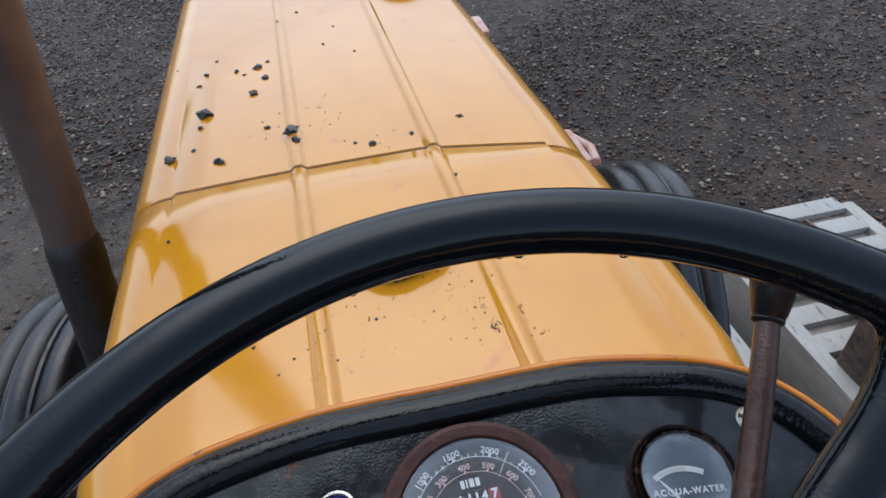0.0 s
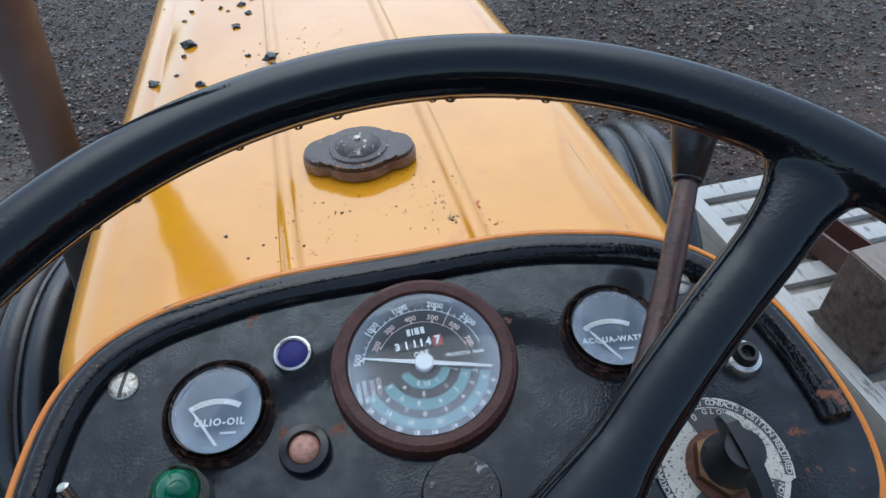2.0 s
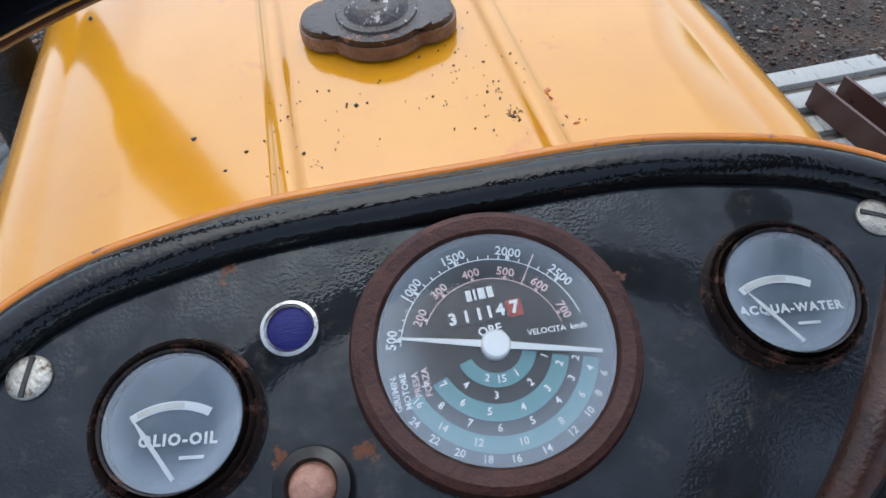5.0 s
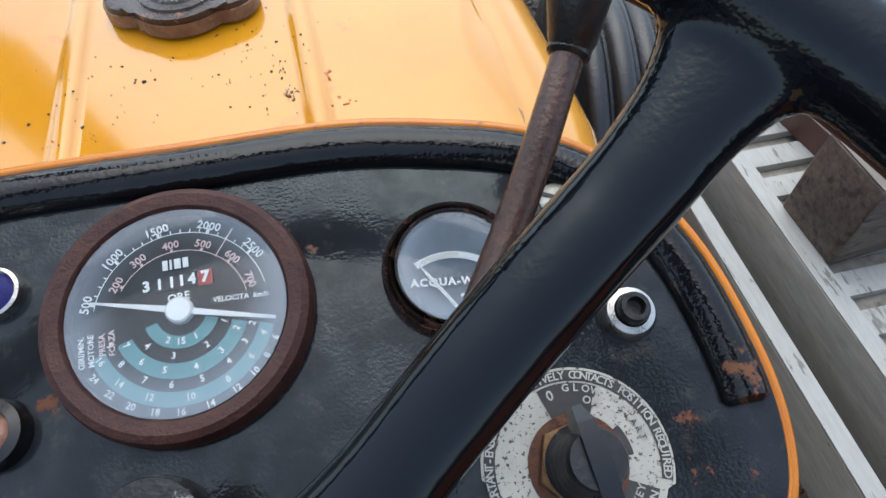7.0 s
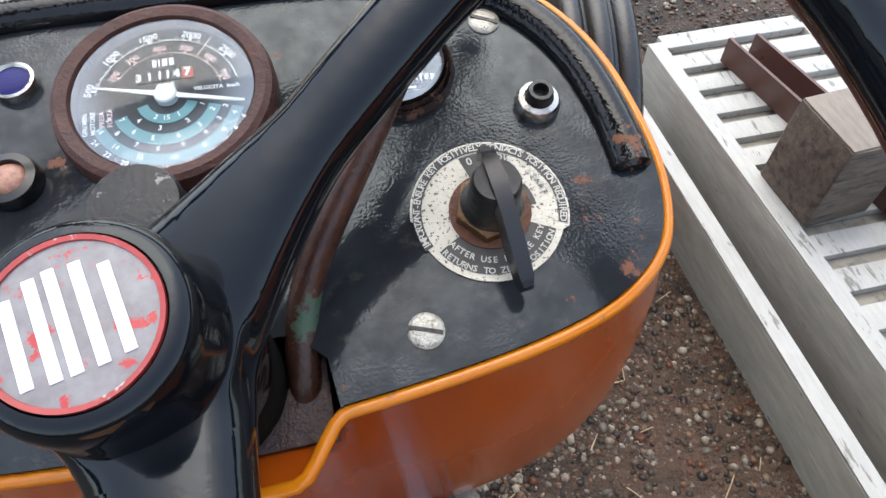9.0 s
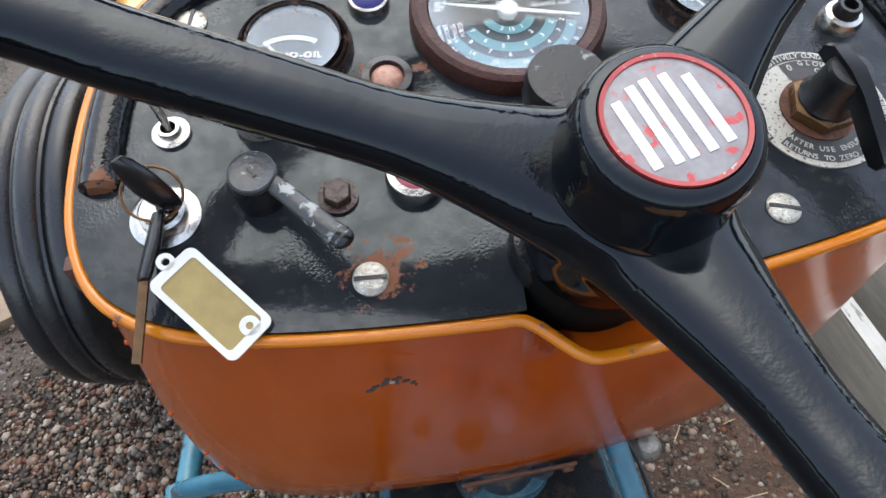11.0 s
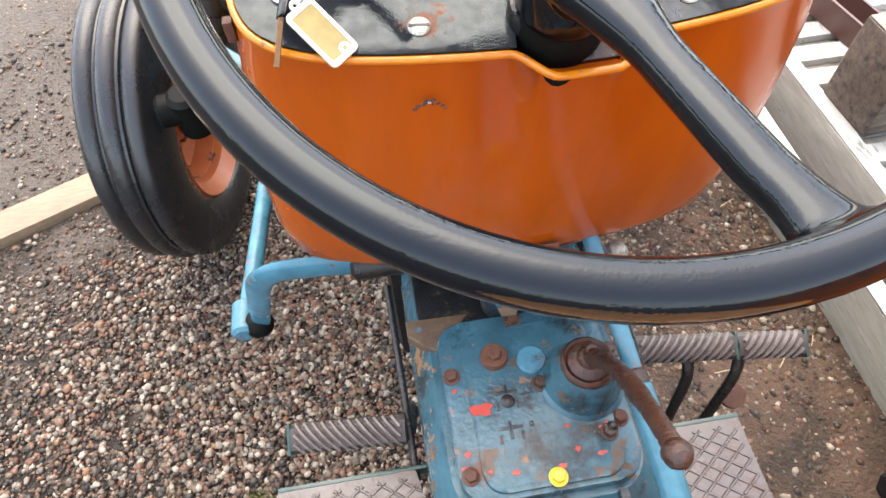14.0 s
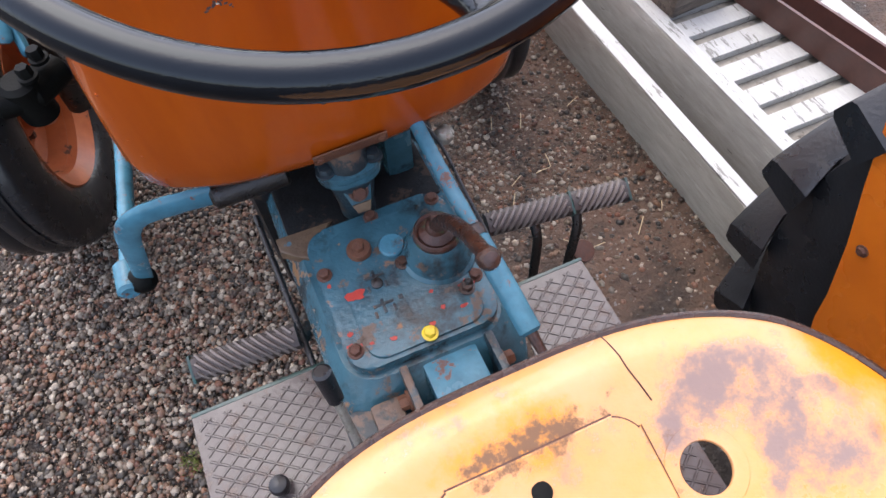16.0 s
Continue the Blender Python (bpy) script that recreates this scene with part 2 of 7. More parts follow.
CHROME = material("dull_chrome", (0.62, 0.60, 0.56), 0.2, metal=1.0, base2=(0.4, 0.37, 0.33), scale=130, amount=0.8, rough_var=0.1, bump=0.15, bump_scale=500,
                  spots=(0.12, 0.07, 0.04), spot_scale=220, spot_at=0.72)
SCREW_METAL = material("screw_metal", (0.56, 0.54, 0.48), 0.36, metal=0.7, base2=(0.30, 0.27, 0.21), scale=180, amount=1.0, rough_var=0.14, bump=0.5, bump_scale=520, wear=(0.13, 0.085, 0.045), wear_scale=170, wear_at=0.60, wear_rough=0.6, wear_soft=0.08)
NEEDLE_WHITE = material("white_needle_paint", (0.86, 0.87, 0.85), 0.4, base2=(0.8, 0.8, 0.78), scale=80)
PRINT_WHITE = material("white_dial_print", (0.90, 0.92, 0.90), 0.5, base2=(0.86, 0.88, 0.86), scale=200)
PRINT_PINK = material("pink_dial_print", (0.85, 0.66, 0.63), 0.5, base2=(0.66, 0.45, 0.42), scale=200)
DIAL_BLACK = material("black_dial_face", (0.022, 0.026, 0.028), 0.6, base2=(0.014, 0.017, 0.018), scale=60)
DIAL_TEAL = material("teal_dial_band", (0.15, 0.36, 0.37), 0.6, base2=(0.12, 0.30, 0.32), scale=60)
DIAL_BLUEGREY = material("blue_grey_dial_face", (0.105, 0.150, 0.190), 0.55, base2=(0.055, 0.080, 0.105), scale=40)
COUNTER_RED = material("red_counter_wheel", (0.5, 0.06, 0.04), 0.5)
LENS_BLUE = material("blue_lens", (0.014, 0.014, 0.125), 0.4, ior=1.3, base2=(0.009, 0.009, 0.085), scale=160, streak=(1, 8, 8), bump=0.3, bump_scale=160)
LENS_GREEN = material("green_lens", (0.004, 0.13, 0.055), 0.1, base2=(0.004, 0.06, 0.03), scale=90)
LENS_RED = material("faded_red_lens", (0.30, 0.075, 0.095), 0.16, base2=(0.2, 0.04, 0.055), scale=90)
LENS_COPPER = material("faded_copper_lens", (0.46, 0.24, 0.16), 0.3, base2=(0.22, 0.09, 0.06), scale=260, amount=1.0, bump=0.4, bump_scale=420)
RUBBER = material("black_rubber", (0.010, 0.010, 0.011), 0.32, base2=(0.006, 0.006, 0.006), scale=120, bump=0.3, bump_scale=240, rough_var=0.1)
TYRE = material("wet_tyre_rubber", (0.014, 0.015, 0.017), 0.30, base2=(0.010, 0.0105, 0.0115), scale=30, bump=0.3, bump_scale=140, rough_var=0.14,
                wear=(0.015, 0.014, 0.0135), wear_scale=14, wear_at=0.66, wear_rough=0.6)
RIM_ORANGE = material("worn_orange_rim", (0.58, 0.17, 0.06), 0.35, base2=(0.42, 0.11, 0.04), scale=25, amount=0.9, bump=0.25, bump_scale=150,
                      wear=(0.13, 0.06, 0.04), wear_scale=14, wear_at=0.62)
BLUE_CAST = material("worn_blue_casting", (0.046, 0.138, 0.178), 0.15, ior=1.44, base2=(0.019, 0.058, 0.076), scale=18, layers=(((0.012, 0.012, 0.012), 11, 0.560, 0.12, 0.25, ((0.0, -0.385, 0.70, 0.09, 0.10), (0.06, -0.30, 0.74, 0.06, 0.06), (-0.03, -0.25, 0.735, 0.06, 0.05))), ((0.24, 0.115, 0.045), 24, 0.66, 0.05, 0.5, ((-0.15, -0.30, 0.64, 0.10, 0.10), (-0.15, -0.40, 0.62, 0.08, 0.10), (-0.14, -0.15, 0.69, 0.06, 0.10)))), amount=1.0, bump=0.7, bump_scale=110, rough_var=0.16,
                     wear=(0.10, 0.065, 0.045), wear_scale=17, wear_at=0.585, wear_rough=0.45, spots=(0.33, 0.05, 0.035), spot_scale=34, spot_at=0.725)
# dirty blue, lowered further to put the shade below the cowl into it
BLUE_DIRTY = material("dirty_shaded_casting", (0.026, 0.053, 0.068), 0.32, base2=(0.010, 0.011, 0.011), scale=20, amount=1.0, bump=0.6, bump_scale=130, rough_var=0.15,
                      wear=(0.12, 0.075, 0.05), wear_scale=9, wear_at=0.56, wear_rough=0.5)
BLUE_BRIGHT = material("light_blue_paint", (0.066, 0.220, 0.295), 0.2, ior=1.42, layers=(((0.02, 0.02, 0.02), 16, 0.64, 0.06, 0.4, ()),), base2=(0.034, 0.120, 0.165), scale=30, amount=0.9, bump=0.35, bump_scale=160, rough_var=0.1,
                       wear=(0.12, 0.06, 0.045), wear_scale=26, wear_at=0.605, wear_rough=0.5)
IRON = material("oily_black_iron", (0.010, 0.0085, 0.008), 0.33, base2=(0.018, 0.013, 0.010), scale=80, bump=0.6, bump_scale=240, rough_var=0.15)
TREAD_PLATE = material("brown_grey_tread_plate", (0.070, 0.056, 0.055), 0.17, base2=(0.042, 0.031, 0.030), scale=40, amount=0.9, bump=0.3, bump_scale=200, rough_var=0.12,
                       wear=(0.045, 0.021, 0.015), wear_scale=34, wear_at=0.555, wear_rough=0.3, wear_soft=0.08)
PEDAL_METAL = material("ribbed_pedal_metal", (0.060, 0.044, 0.038), 0.4, metal=0.2, base2=(0.026, 0.018, 0.015), scale=90, amount=1.0, bump=0.4, bump_scale=260,
                       wear=(0.06, 0.12, 0.10), wear_scale=24, wear_at=0.66)
RIB_METAL = material("worn_rib_metal", (0.19, 0.16, 0.14), 0.38, metal=0.5, base2=(0.10, 0.075, 0.062), scale=90, amount=1.0, bump=0.3, bump_scale=260)
EXHAUST = material("rusty_exhaust_steel", (0.16, 0.115, 0.095), 0.42, metal=0.4, base2=(0.10, 0.065, 0.055), scale=16, amount=0.9, bump=0.2, bump_scale=200, rough_var=0.1)
WHITE_WOOD = material("white_washed_wood", (0.42, 0.415, 0.385), 0.55, base2=(0.31, 0.305, 0.28), scale=18, amount=1.0, bump=0.5, bump_scale=90, streak=(6, 1, 6), rough_var=0.1,
                      wear=(0.17, 0.165, 0.145), wear_scale=9, wear_at=0.60)
GREY_WOOD = material("grey_weathered_wood", (0.44, 0.425, 0.38), 0.6, base2=(0.27, 0.26, 0.225), scale=11, amount=1.0, bump=0.6, bump_scale=60, streak=(6, 1, 6), rough_var=0.1,
                     spots=(0.10, 0.09, 0.075), spot_scale=12, spot_at=0.71, wear=(0.46, 0.45, 0.41), wear_scale=7, wear_at=0.60, wear_soft=0.12)
DARK_WOOD = material("dark_weathered_timber", (0.20, 0.155, 0.12), 0.6, base2=(0.055, 0.042, 0.035), scale=16, amount=1.0, bump=0.8, bump_scale=60, streak=(1, 4, 4),
                     spots=(0.40, 0.34, 0.30), spot_scale=26, spot_at=0.73, wear=(0.05, 0.04, 0.035), wear_scale=9, wear_at=0.56, wear_soft=0.1)
# grime together with the shade under the cowl, both put into the colour
GRIMY_SHADED = material("grimy_shaded_casting", (0.013, 0.0145, 0.0155), 0.5, ior=1.28, base2=(0.006, 0.0055, 0.0055), scale=30, amount=1.0, bump=0.7, bump_scale=130, rough_var=0.15, wear=(0.045, 0.03, 0.021), wear_scale=14, wear_at=0.60)
DIRTY_BOARD = material("dirty_pale_board", (0.34, 0.31, 0.255), 0.7, base2=(0.13, 0.115, 0.09), scale=22, amount=1.0, bump=0.6, bump_scale=90, wear=(0.06, 0.048, 0.036), wear_scale=16, wear_at=0.60, wear_soft=0.1)
END_WOOD = material("pale_timber_top", (0.24, 0.20, 0.16), 0.65, base2=(0.13, 0.105, 0.085), scale=16, amount=1.0, bump=0.6, bump_scale=80, streak=(5, 1, 5))
PLANK_WOOD = material("pale_plank", (0.24, 0.17, 0.105), 0.6, base2=(0.14, 0.095, 0.06), scale=18, amount=1.0, bump=0.5, bump_scale=90, streak=(1, 6, 6),
                      spots=(0.08, 0.06, 0.045), spot_scale=16, spot_at=0.68)
CHANNEL = material("brown_steel_channel", (0.105, 0.045, 0.033), 0.38, base2=(0.065, 0.03, 0.024), scale=30, amount=0.9, bump=0.3, bump_scale=160, rough_var=0.12)
KEY_PLASTIC = material("black_key_plastic", (0.007, 0.007, 0.008), 0.25)
TAG_WHITE = material("white_tag_plastic", (0.74, 0.73, 0.66), 0.35, base2=(0.66, 0.64, 0.56), scale=90)
TAG_YELLOW = material("yellowed_tag_paper", (0.40, 0.29, 0.095), 0.4, base2=(0.27, 0.19, 0.06), scale=110, amount=1.0)
BADGE_RED = material("worn_red_badge", (0.24, 0.235, 0.235), 0.25, base2=(0.13, 0.11, 0.11), scale=110, amount=1.0, wear=(0.34, 0.03, 0.03), wear_scale=120, wear_at=0.585, wear_rough=0.3)
BADGE_RIM = material("red_badge_rim", (0.38, 0.040, 0.036), 0.3, base2=(0.2, 0.02, 0.02), scale=80, amount=1.0, wear=(0.40, 0.34, 0.32), wear_scale=130, wear_at=0.60)
BADGE_WHITE = material("white_badge_enamel", (0.84, 0.82, 0.82), 0.3, base2=(0.74, 0.68, 0.68), scale=70, amount=1.0)
PLATE_METAL = material("speckled_switch_plate", (0.55, 0.52, 0.44), 0.42, metal=0.35, base2=(0.43, 0.40, 0.33), scale=60, amount=1.0, bump=0.2, bump_scale=300,
                       spots=(0.09, 0.065, 0.05), spot_scale=560, spot_at=0.60)
PLATE_BLACK = material("black_plate_print", (0.03, 0.028, 0.026), 0.45, base2=(0.05, 0.045, 0.04), scale=120)
PLATE_PRINT = material("pale_plate_lettering", (0.55, 0.53, 0.46), 0.45)
BRASS_NUT = material("brass_brown_nut", (0.20, 0.11, 0.045), 0.35, metal=0.7, base2=(0.10, 0.05, 0.025), scale=130, amount=1.0, bump=0.5, bump_scale=360)
ORANGE_RUST = material("orange_rust", (0.16, 0.058, 0.022), 0.6, base2=(0.07, 0.024, 0.013), scale=150, amount=1.0, bump=0.8, bump_scale=420)
YELLOW_BOLT = material("yellow_bolt_paint", (0.68, 0.50, 0.02), 0.35, base2=(0.5, 0.34, 0.02), scale=120)
RED_PATCH = material("red_primer", (0.42, 0.045, 0.03), 0.4, base2=(0.33, 0.03, 0.022), scale=90)
PINK_CHIP = material("pink_red_chip", (0.56, 0.16, 0.06), 0.3, base2=(0.50, 0.10, 0.03), scale=200, amount=1.0)
DARK_CHIP = material("dark_chip", (0.06, 0.035, 0.03), 0.9, base2=(0.04, 0.03, 0.03), scale=200)
WORN_BLACK = material("worn_black_paint", (0.020, 0.021, 0.022), 0.25, base2=(0.045, 0.047, 0.047), scale=60, bump=0.3, bump_scale=300, wear=(0.26, 0.27, 0.26), wear_scale=70, wear_at=0.56, wear_rough=0.35)
KNOB_BLACK = material("chipped_black_knob", (0.010, 0.0105, 0.0115), 0.28, ior=1.4, base2=(0.007, 0.007, 0.008), scale=90, bump=0.4, bump_scale=420, rough_var=0.1, wear=(0.20, 0.20, 0.19), wear_scale=120, wear_at=0.665, wear_rough=0.4, stains=[(*(pose(0, 0.002, 1.253, 13.81, 0, 0) @ Vector((0.009, -0.099, 0.055))), 0.008, 0.14)])
SOOT = material("black_soot_flake", (0.012, 0.012, 0.013), 0.35, base2=(0.02, 0.02, 0.02), scale=400, bump=0.6, bump_scale=800)
CLIP_WORN = material("chipped_latch_paint", (0.55, 0.5, 0.46), 0.4, base2=(0.42, 0.12, 0.06), scale=50, amount=1.0)
GREEN_PAINT = material("dark_green_paint", (0.012, 0.06, 0.05), 0.3, base2=(0.02, 0.035, 0.03), scale=60)
STONE_TONES = ((0.30, 0.17, 0.12), (0.05, 0.045, 0.04), (0.56, 0.51, 0.45), (0.15, 0.095, 0.07), (0.03, 0.028, 0.027), (0.22, 0.18, 0.145), (0.36, 0.20, 0.13), (0.04, 0.037, 0.035), (0.10, 0.088, 0.078), (0.66, 0.61, 0.53), (0.22, 0.09, 0.055), (0.028, 0.026, 0.026), (0.30, 0.24, 0.18))
PEBBLES = material("wet_pebbles", (0.58, 0.54, 0.485), 0.34, base2=(0.34, 0.31, 0.275), scale=120, island=STONE_TONES, rough_var=0.12, ior=1.33)
RUST_TAN = material("tan_rust", (0.17, 0.108, 0.062), 0.5, base2=(0.06, 0.035, 0.021), scale=30, amount=1.0, bump=0.5, bump_scale=200, wear=(0.05, 0.12, 0.16), wear_scale=20, wear_at=0.62)
GREASE = material("black_grease", (0.005, 0.0055, 0.0045), 0.6, ior=1.2, base2=(0.003, 0.003, 0.003), scale=40, bump=0.5, bump_scale=120)
GROUND = material("wet_gravel_ground", (0.060, 0.047, 0.038), 0.5, ior=1.25, base2=(0.018, 0.0145, 0.0125), scale=55, amount=1.0, bump=1.0, bump_scale=75, bump_dist=0.02, rough_var=0.2,
                  wear=(0.105, 0.066, 0.047), wear_scale=5, wear_at=0.66, wear_rough=0.6, wear_soft=0.2, stains=((0.75, 0.35, 0, 1.3, 0.28), (2.2, 1.0, 0, 1.6, 0.2)),
                  spots=(0.17, 0.16, 0.15), spot_scale=70, spot_at=0.65,
                  layers=(((0.100, 0.082, 0.067), 6, 0.62, 0.16, 0.55, ((-1.7, 1.3, 0, 1.5, 0.30), (-2.2, 3.0, 0, 2.5, 0.12), (3.0, 4.0, 0, 2.5, 0.10))),))
# pale blotches scattered over a dark dome
CAP_DOME = material("blotched_cap_dome", (0.05, 0.035, 0.03), 0.25, base2=(0.02, 0.016, 0.014), scale=100, amount=1.0, bump=0.6, bump_scale=300, rough_var=0.1, wear=(0.45, 0.42, 0.38), wear_scale=85, wear_at=0.61, wear_rough=0.35)
CAP_RUST = material("coppery_wet_rust", (0.050, 0.028, 0.021), 0.16, base2=(0.016, 0.011, 0.009), scale=70, amount=1.0, bump=0.6, bump_scale=300, rough_var=0.12, wear=(0.22, 0.10, 0.055), wear_scale=70, wear_at=0.62)
CAP_SIDE = material("tan_rusty_edge", (0.26, 0.15, 0.09), 0.3, base2=(0.09, 0.045, 0.028), scale=90, amount=1.0, bump=0.5, bump_scale=320, rough_var=0.1)
TURRET_RUST = material("rusty_greenish_cap", (0.085, 0.030, 0.017), 0.3, base2=(0.028, 0.012, 0.009), scale=90, amount=1.0, bump=0.8, bump_scale=300, wear=(0.05, 0.10, 0.05), wear_scale=50, wear_at=0.60)
STRAW = material("dry_straw", (0.42, 0.33, 0.20), 0.7)
MOSS = material("green_moss", (0.10, 0.12, 0.02), 0.8)


def glass_material(name, tint, gloss_rough, haze, rim_haze=0.0, ior=1.5):
    """A dusty pane: clear, a mirror by Fresnel, and a thin film of dirt with sky glare painted in."""
    mat = bpy.data.materials.new(name)
    mat.use_nodes = True
    n, l = mat.node_tree.nodes, mat.node_tree.links
    n.clear()
    out = n.new("ShaderNodeOutputMaterial")
    clear, gloss, dust_glare = n.new("ShaderNodeBsdfTransparent"), n.new("ShaderNodeBsdfGlossy"), n.new("ShaderNodeBsdfDiffuse")
    clear.inputs["Color"].default_value = (*tint, 1)
    gloss.inputs["Roughness"].default_value = gloss_rough
    dust_glare.inputs["Color"].default_value = (0.58, 0.66, 0.74, 1)
    fres, a, b = n.new("ShaderNodeFresnel"), n.new("ShaderNodeMixShader"), n.new("ShaderNodeMixShader")
    fres.inputs["IOR"].default_value = ior
    tex, co, rng = n.new("ShaderNodeTexNoise"), n.new("ShaderNodeTexCoord"), n.new("ShaderNodeMapRange")
    tex.inputs["Scale"].default_value, tex.inputs["Detail"].default_value = 45, 7
    rng.inputs["From Min"].default_value, rng.inputs["From Max"].default_value = 0.3, 0.75
    rng.inputs["To Min"].default_value, rng.inputs["To Max"].default_value = haze * 0.5, haze * 1.6
    l.new(co.outputs["Object"], tex.inputs["Vector"])
    l.new(tex.outputs["Fac"], rng.inputs["Value"])
    # the film of dirt and painted-in glare thickens towards the rim
    flat_, dist_, edge_, add_ = n.new("ShaderNodeVectorMath"), n.new("ShaderNodeVectorMath"), n.new("ShaderNodeMapRange"), n.new("ShaderNodeMath")
    flat_.operation, dist_.operation = "MULTIPLY", "DISTANCE"
    flat_.inputs[1].default_value = (1, 1, 0)
    dist_.inputs[1].default_value = (0.5, 0.55, 0)
    edge_.interpolation_type = "SMOOTHSTEP"
    edge_.inputs["From Min"].default_value, edge_.inputs["From Max"].default_value = 0.24, 0.54
    edge_.inputs["To Min"].default_value, edge_.inputs["To Max"].default_value = 0.0, rim_haze
    l.new(co.outputs["Generated"], flat_.inputs[0])
    l.new(flat_.outputs["Vector"], dist_.inputs[0])
    l.new(dist_.outputs["Value"], edge_.inputs["Value"])
    l.new(rng.outputs["Result"], add_.inputs[0])
    l.new(edge_.outputs["Result"], add_.inputs[1])
    l.new(add_.outputs[0], a.inputs[0])
    l.new(clear.outputs[0], a.inputs[1])
    l.new(dust_glare.outputs[0], a.inputs[2])
    l.new(fres.outputs[0], b.inputs[0])
    l.new(a.outputs[0], b.inputs[1])
    l.new(gloss.outputs[0], b.inputs[2])
    l.new(b.outputs[0], out.inputs["Surface"])
    return mat


DIAL_GLASS = glass_material("dusty_dial_glass", (0.97, 0.99, 1.0), 0.05, 0.026, 0.30, 1.36)
GAUGE_GLASS = glass_material("hazy_gauge_glass", (0.96, 0.98, 1.0), 0.05, 0.085, 0.28, 1.38)
WATER = glass_material("water_drop", (0.97, 0.97, 0.97), 0.02, 0.02)


# ---- mesh helpers ----
def part(name, bm, mat, parent=None, label="", smooth=True, sharp=38):
    me = bpy.data.meshes.new(name)
    bmesh.ops.recalc_face_normals(bm, faces=bm.faces[:])
    if smooth:
        for f in bm.faces:
            f.smooth = True
        for e in bm.edges:
            if len(e.link_faces) == 2 and e.calc_face_angle(0) > radians(sharp):
                e.smooth = False
    bm.to_mesh(me)
    bm.free()
    me.materials.append(mat)
    ob = new(name, me)
    if parent:
        ob.parent = parent
    if label:
        tagged(ob, label)
    return ob


def thing(name, x, y, z, label, category, group="", kind=""):
    ob = new(name)
    ob.location = (x, y, z)
    ob.empty_display_size = 0.05
    return tagged(ob, label, category, group, kind)


def adopt(ob, parent):
    """Parents ob so that it keeps its place in the world."""
    ob.parent = parent
    ob.matrix_parent_inverse = Matrix.Translation(-parent.location)
    return ob


def loft(rings, closed=True, cap=(True, True), m=None):
    bm = bmesh.new()
    rows = [[bm.verts.new(m @ Vector(p) if m else p) for p in ring] for ring in rings]
    n = len(rows[0])
    for a, b in zip(rows, rows[1:]):
        for k in range(n if closed else n - 1):
            bm.faces.new((a[k], a[(k + 1) % n], b[(k + 1) % n], b[k]))
    if closed and cap[0]:
        bm.faces.new(rows[0])
    if closed and cap[1]:
        bm.faces.new(rows[-1])
    return bm


def lathe(profile, seg=32, m=None):
    """Turns (radius, height) points about z; a radius of 0 closes the end."""
    rings = []
    for r, h in profile:
        r = max(r, 1e-5)
        rings.append([(r * math.cos(2 * math.pi * k / seg), r * math.sin(2 * math.pi * k / seg), h) for k in range(seg)])
    return loft(rings, True, (True, True), m)


def catmull(pts, per=8, closed=False):
    P = [Vector(p) for p in pts]
    out, n = [], len(P)
    for i in range(n if closed else n - 1):
        p0, p1, p2, p3 = (P[(i + k) % n] if closed else P[min(max(i + k, 0), n - 1)] for k in (-1, 0, 1, 2))
        for j in range(per):
            t = j / per
            out.append(0.5 * ((2 * p1) + (p2 - p0) * t + (2 * p0 - 5 * p1 + 4 * p2 - p3) * t * t + (3 * p1 - p0 - 3 * p2 + p3) * t ** 3))
    if not closed:
        out.append(P[-1])
    return out


def tube(pts, radius, seg=16, closed=False, m=None, flat=1.0, up=(0, 0, 1), ends=True):
    """A round or oval bar along pts; radius a number or one for each point; flat squeezes it along up."""
    P = [Vector(p) for p in pts]
    n = len(P)
    radii = radius if isinstance(radius, (list, tuple)) else [radius] * n
    rings, side0 = [], None
    for i, p in enumerate(P):
        a, b = (P[(i - 1) % n], P[(i + 1) % n]) if closed else (P[max(i - 1, 0)], P[min(i + 1, n - 1)])
        d = (b - a).normalized()
        u = Vector(up)
        if side0 is not None:
            side = (side0 - side0.dot(d) * d)
        else:
            side = d.cross(u)
        if side.length < 1e-5:
            side = d.cross(Vector((1, 0, 0)))
        side.normalize()
        side0 = side
        v = side.cross(d).normalized()
        rings.append([p + radii[i] * (math.cos(2 * math.pi * k / seg) * side + flat * math.sin(2 * math.pi * k / seg) * v) for k in range(seg)])
    if closed:
        rings.append(rings[0])
        bm = loft(rings, True, (False, False), m)
        bmesh.ops.remove_doubles(bm, verts=bm.verts[:], dist=1e-6)
        return bm
    if ends:
        d0, d1 = (P[0] - P[1]).normalized(), (P[-1] - P[-2]).normalized()
        r0, r1 = radii[0], radii[-1]
        rings.insert(0, [P[0] + (q - P[0]) * 0.7 + d0 * r0 * 0.25 for q in rings[0]])
        rings.append([P[-1] + (q - P[-1]) * 0.7 + d1 * r1 * 0.25 for q in rings[-1]])
    return loft(rings, True, (True, True), m)


def box(x0, x1, y0, y1, z0, z1, bevel=0.0, m=None, seg=2):
    bm = bmesh.new()
    bmesh.ops.create_cube(bm, size=1.0)
    for v in bm.verts:
        v.co = Vector(((x0 + x1) / 2 + v.co.x * (x1 - x0), (y0 + y1) / 2 + v.co.y * (y1 - y0), (z0 + z1) / 2 + v.co.z * (z1 - z0)))
    if bevel:
        bmesh.ops.bevel(bm, geom=bm.edges[:], offset=bevel, segments=seg, profile=0.6, affect="EDGES")
    if m:
        bmesh.ops.transform(bm, matrix=m, verts=bm.verts[:])
    return bm


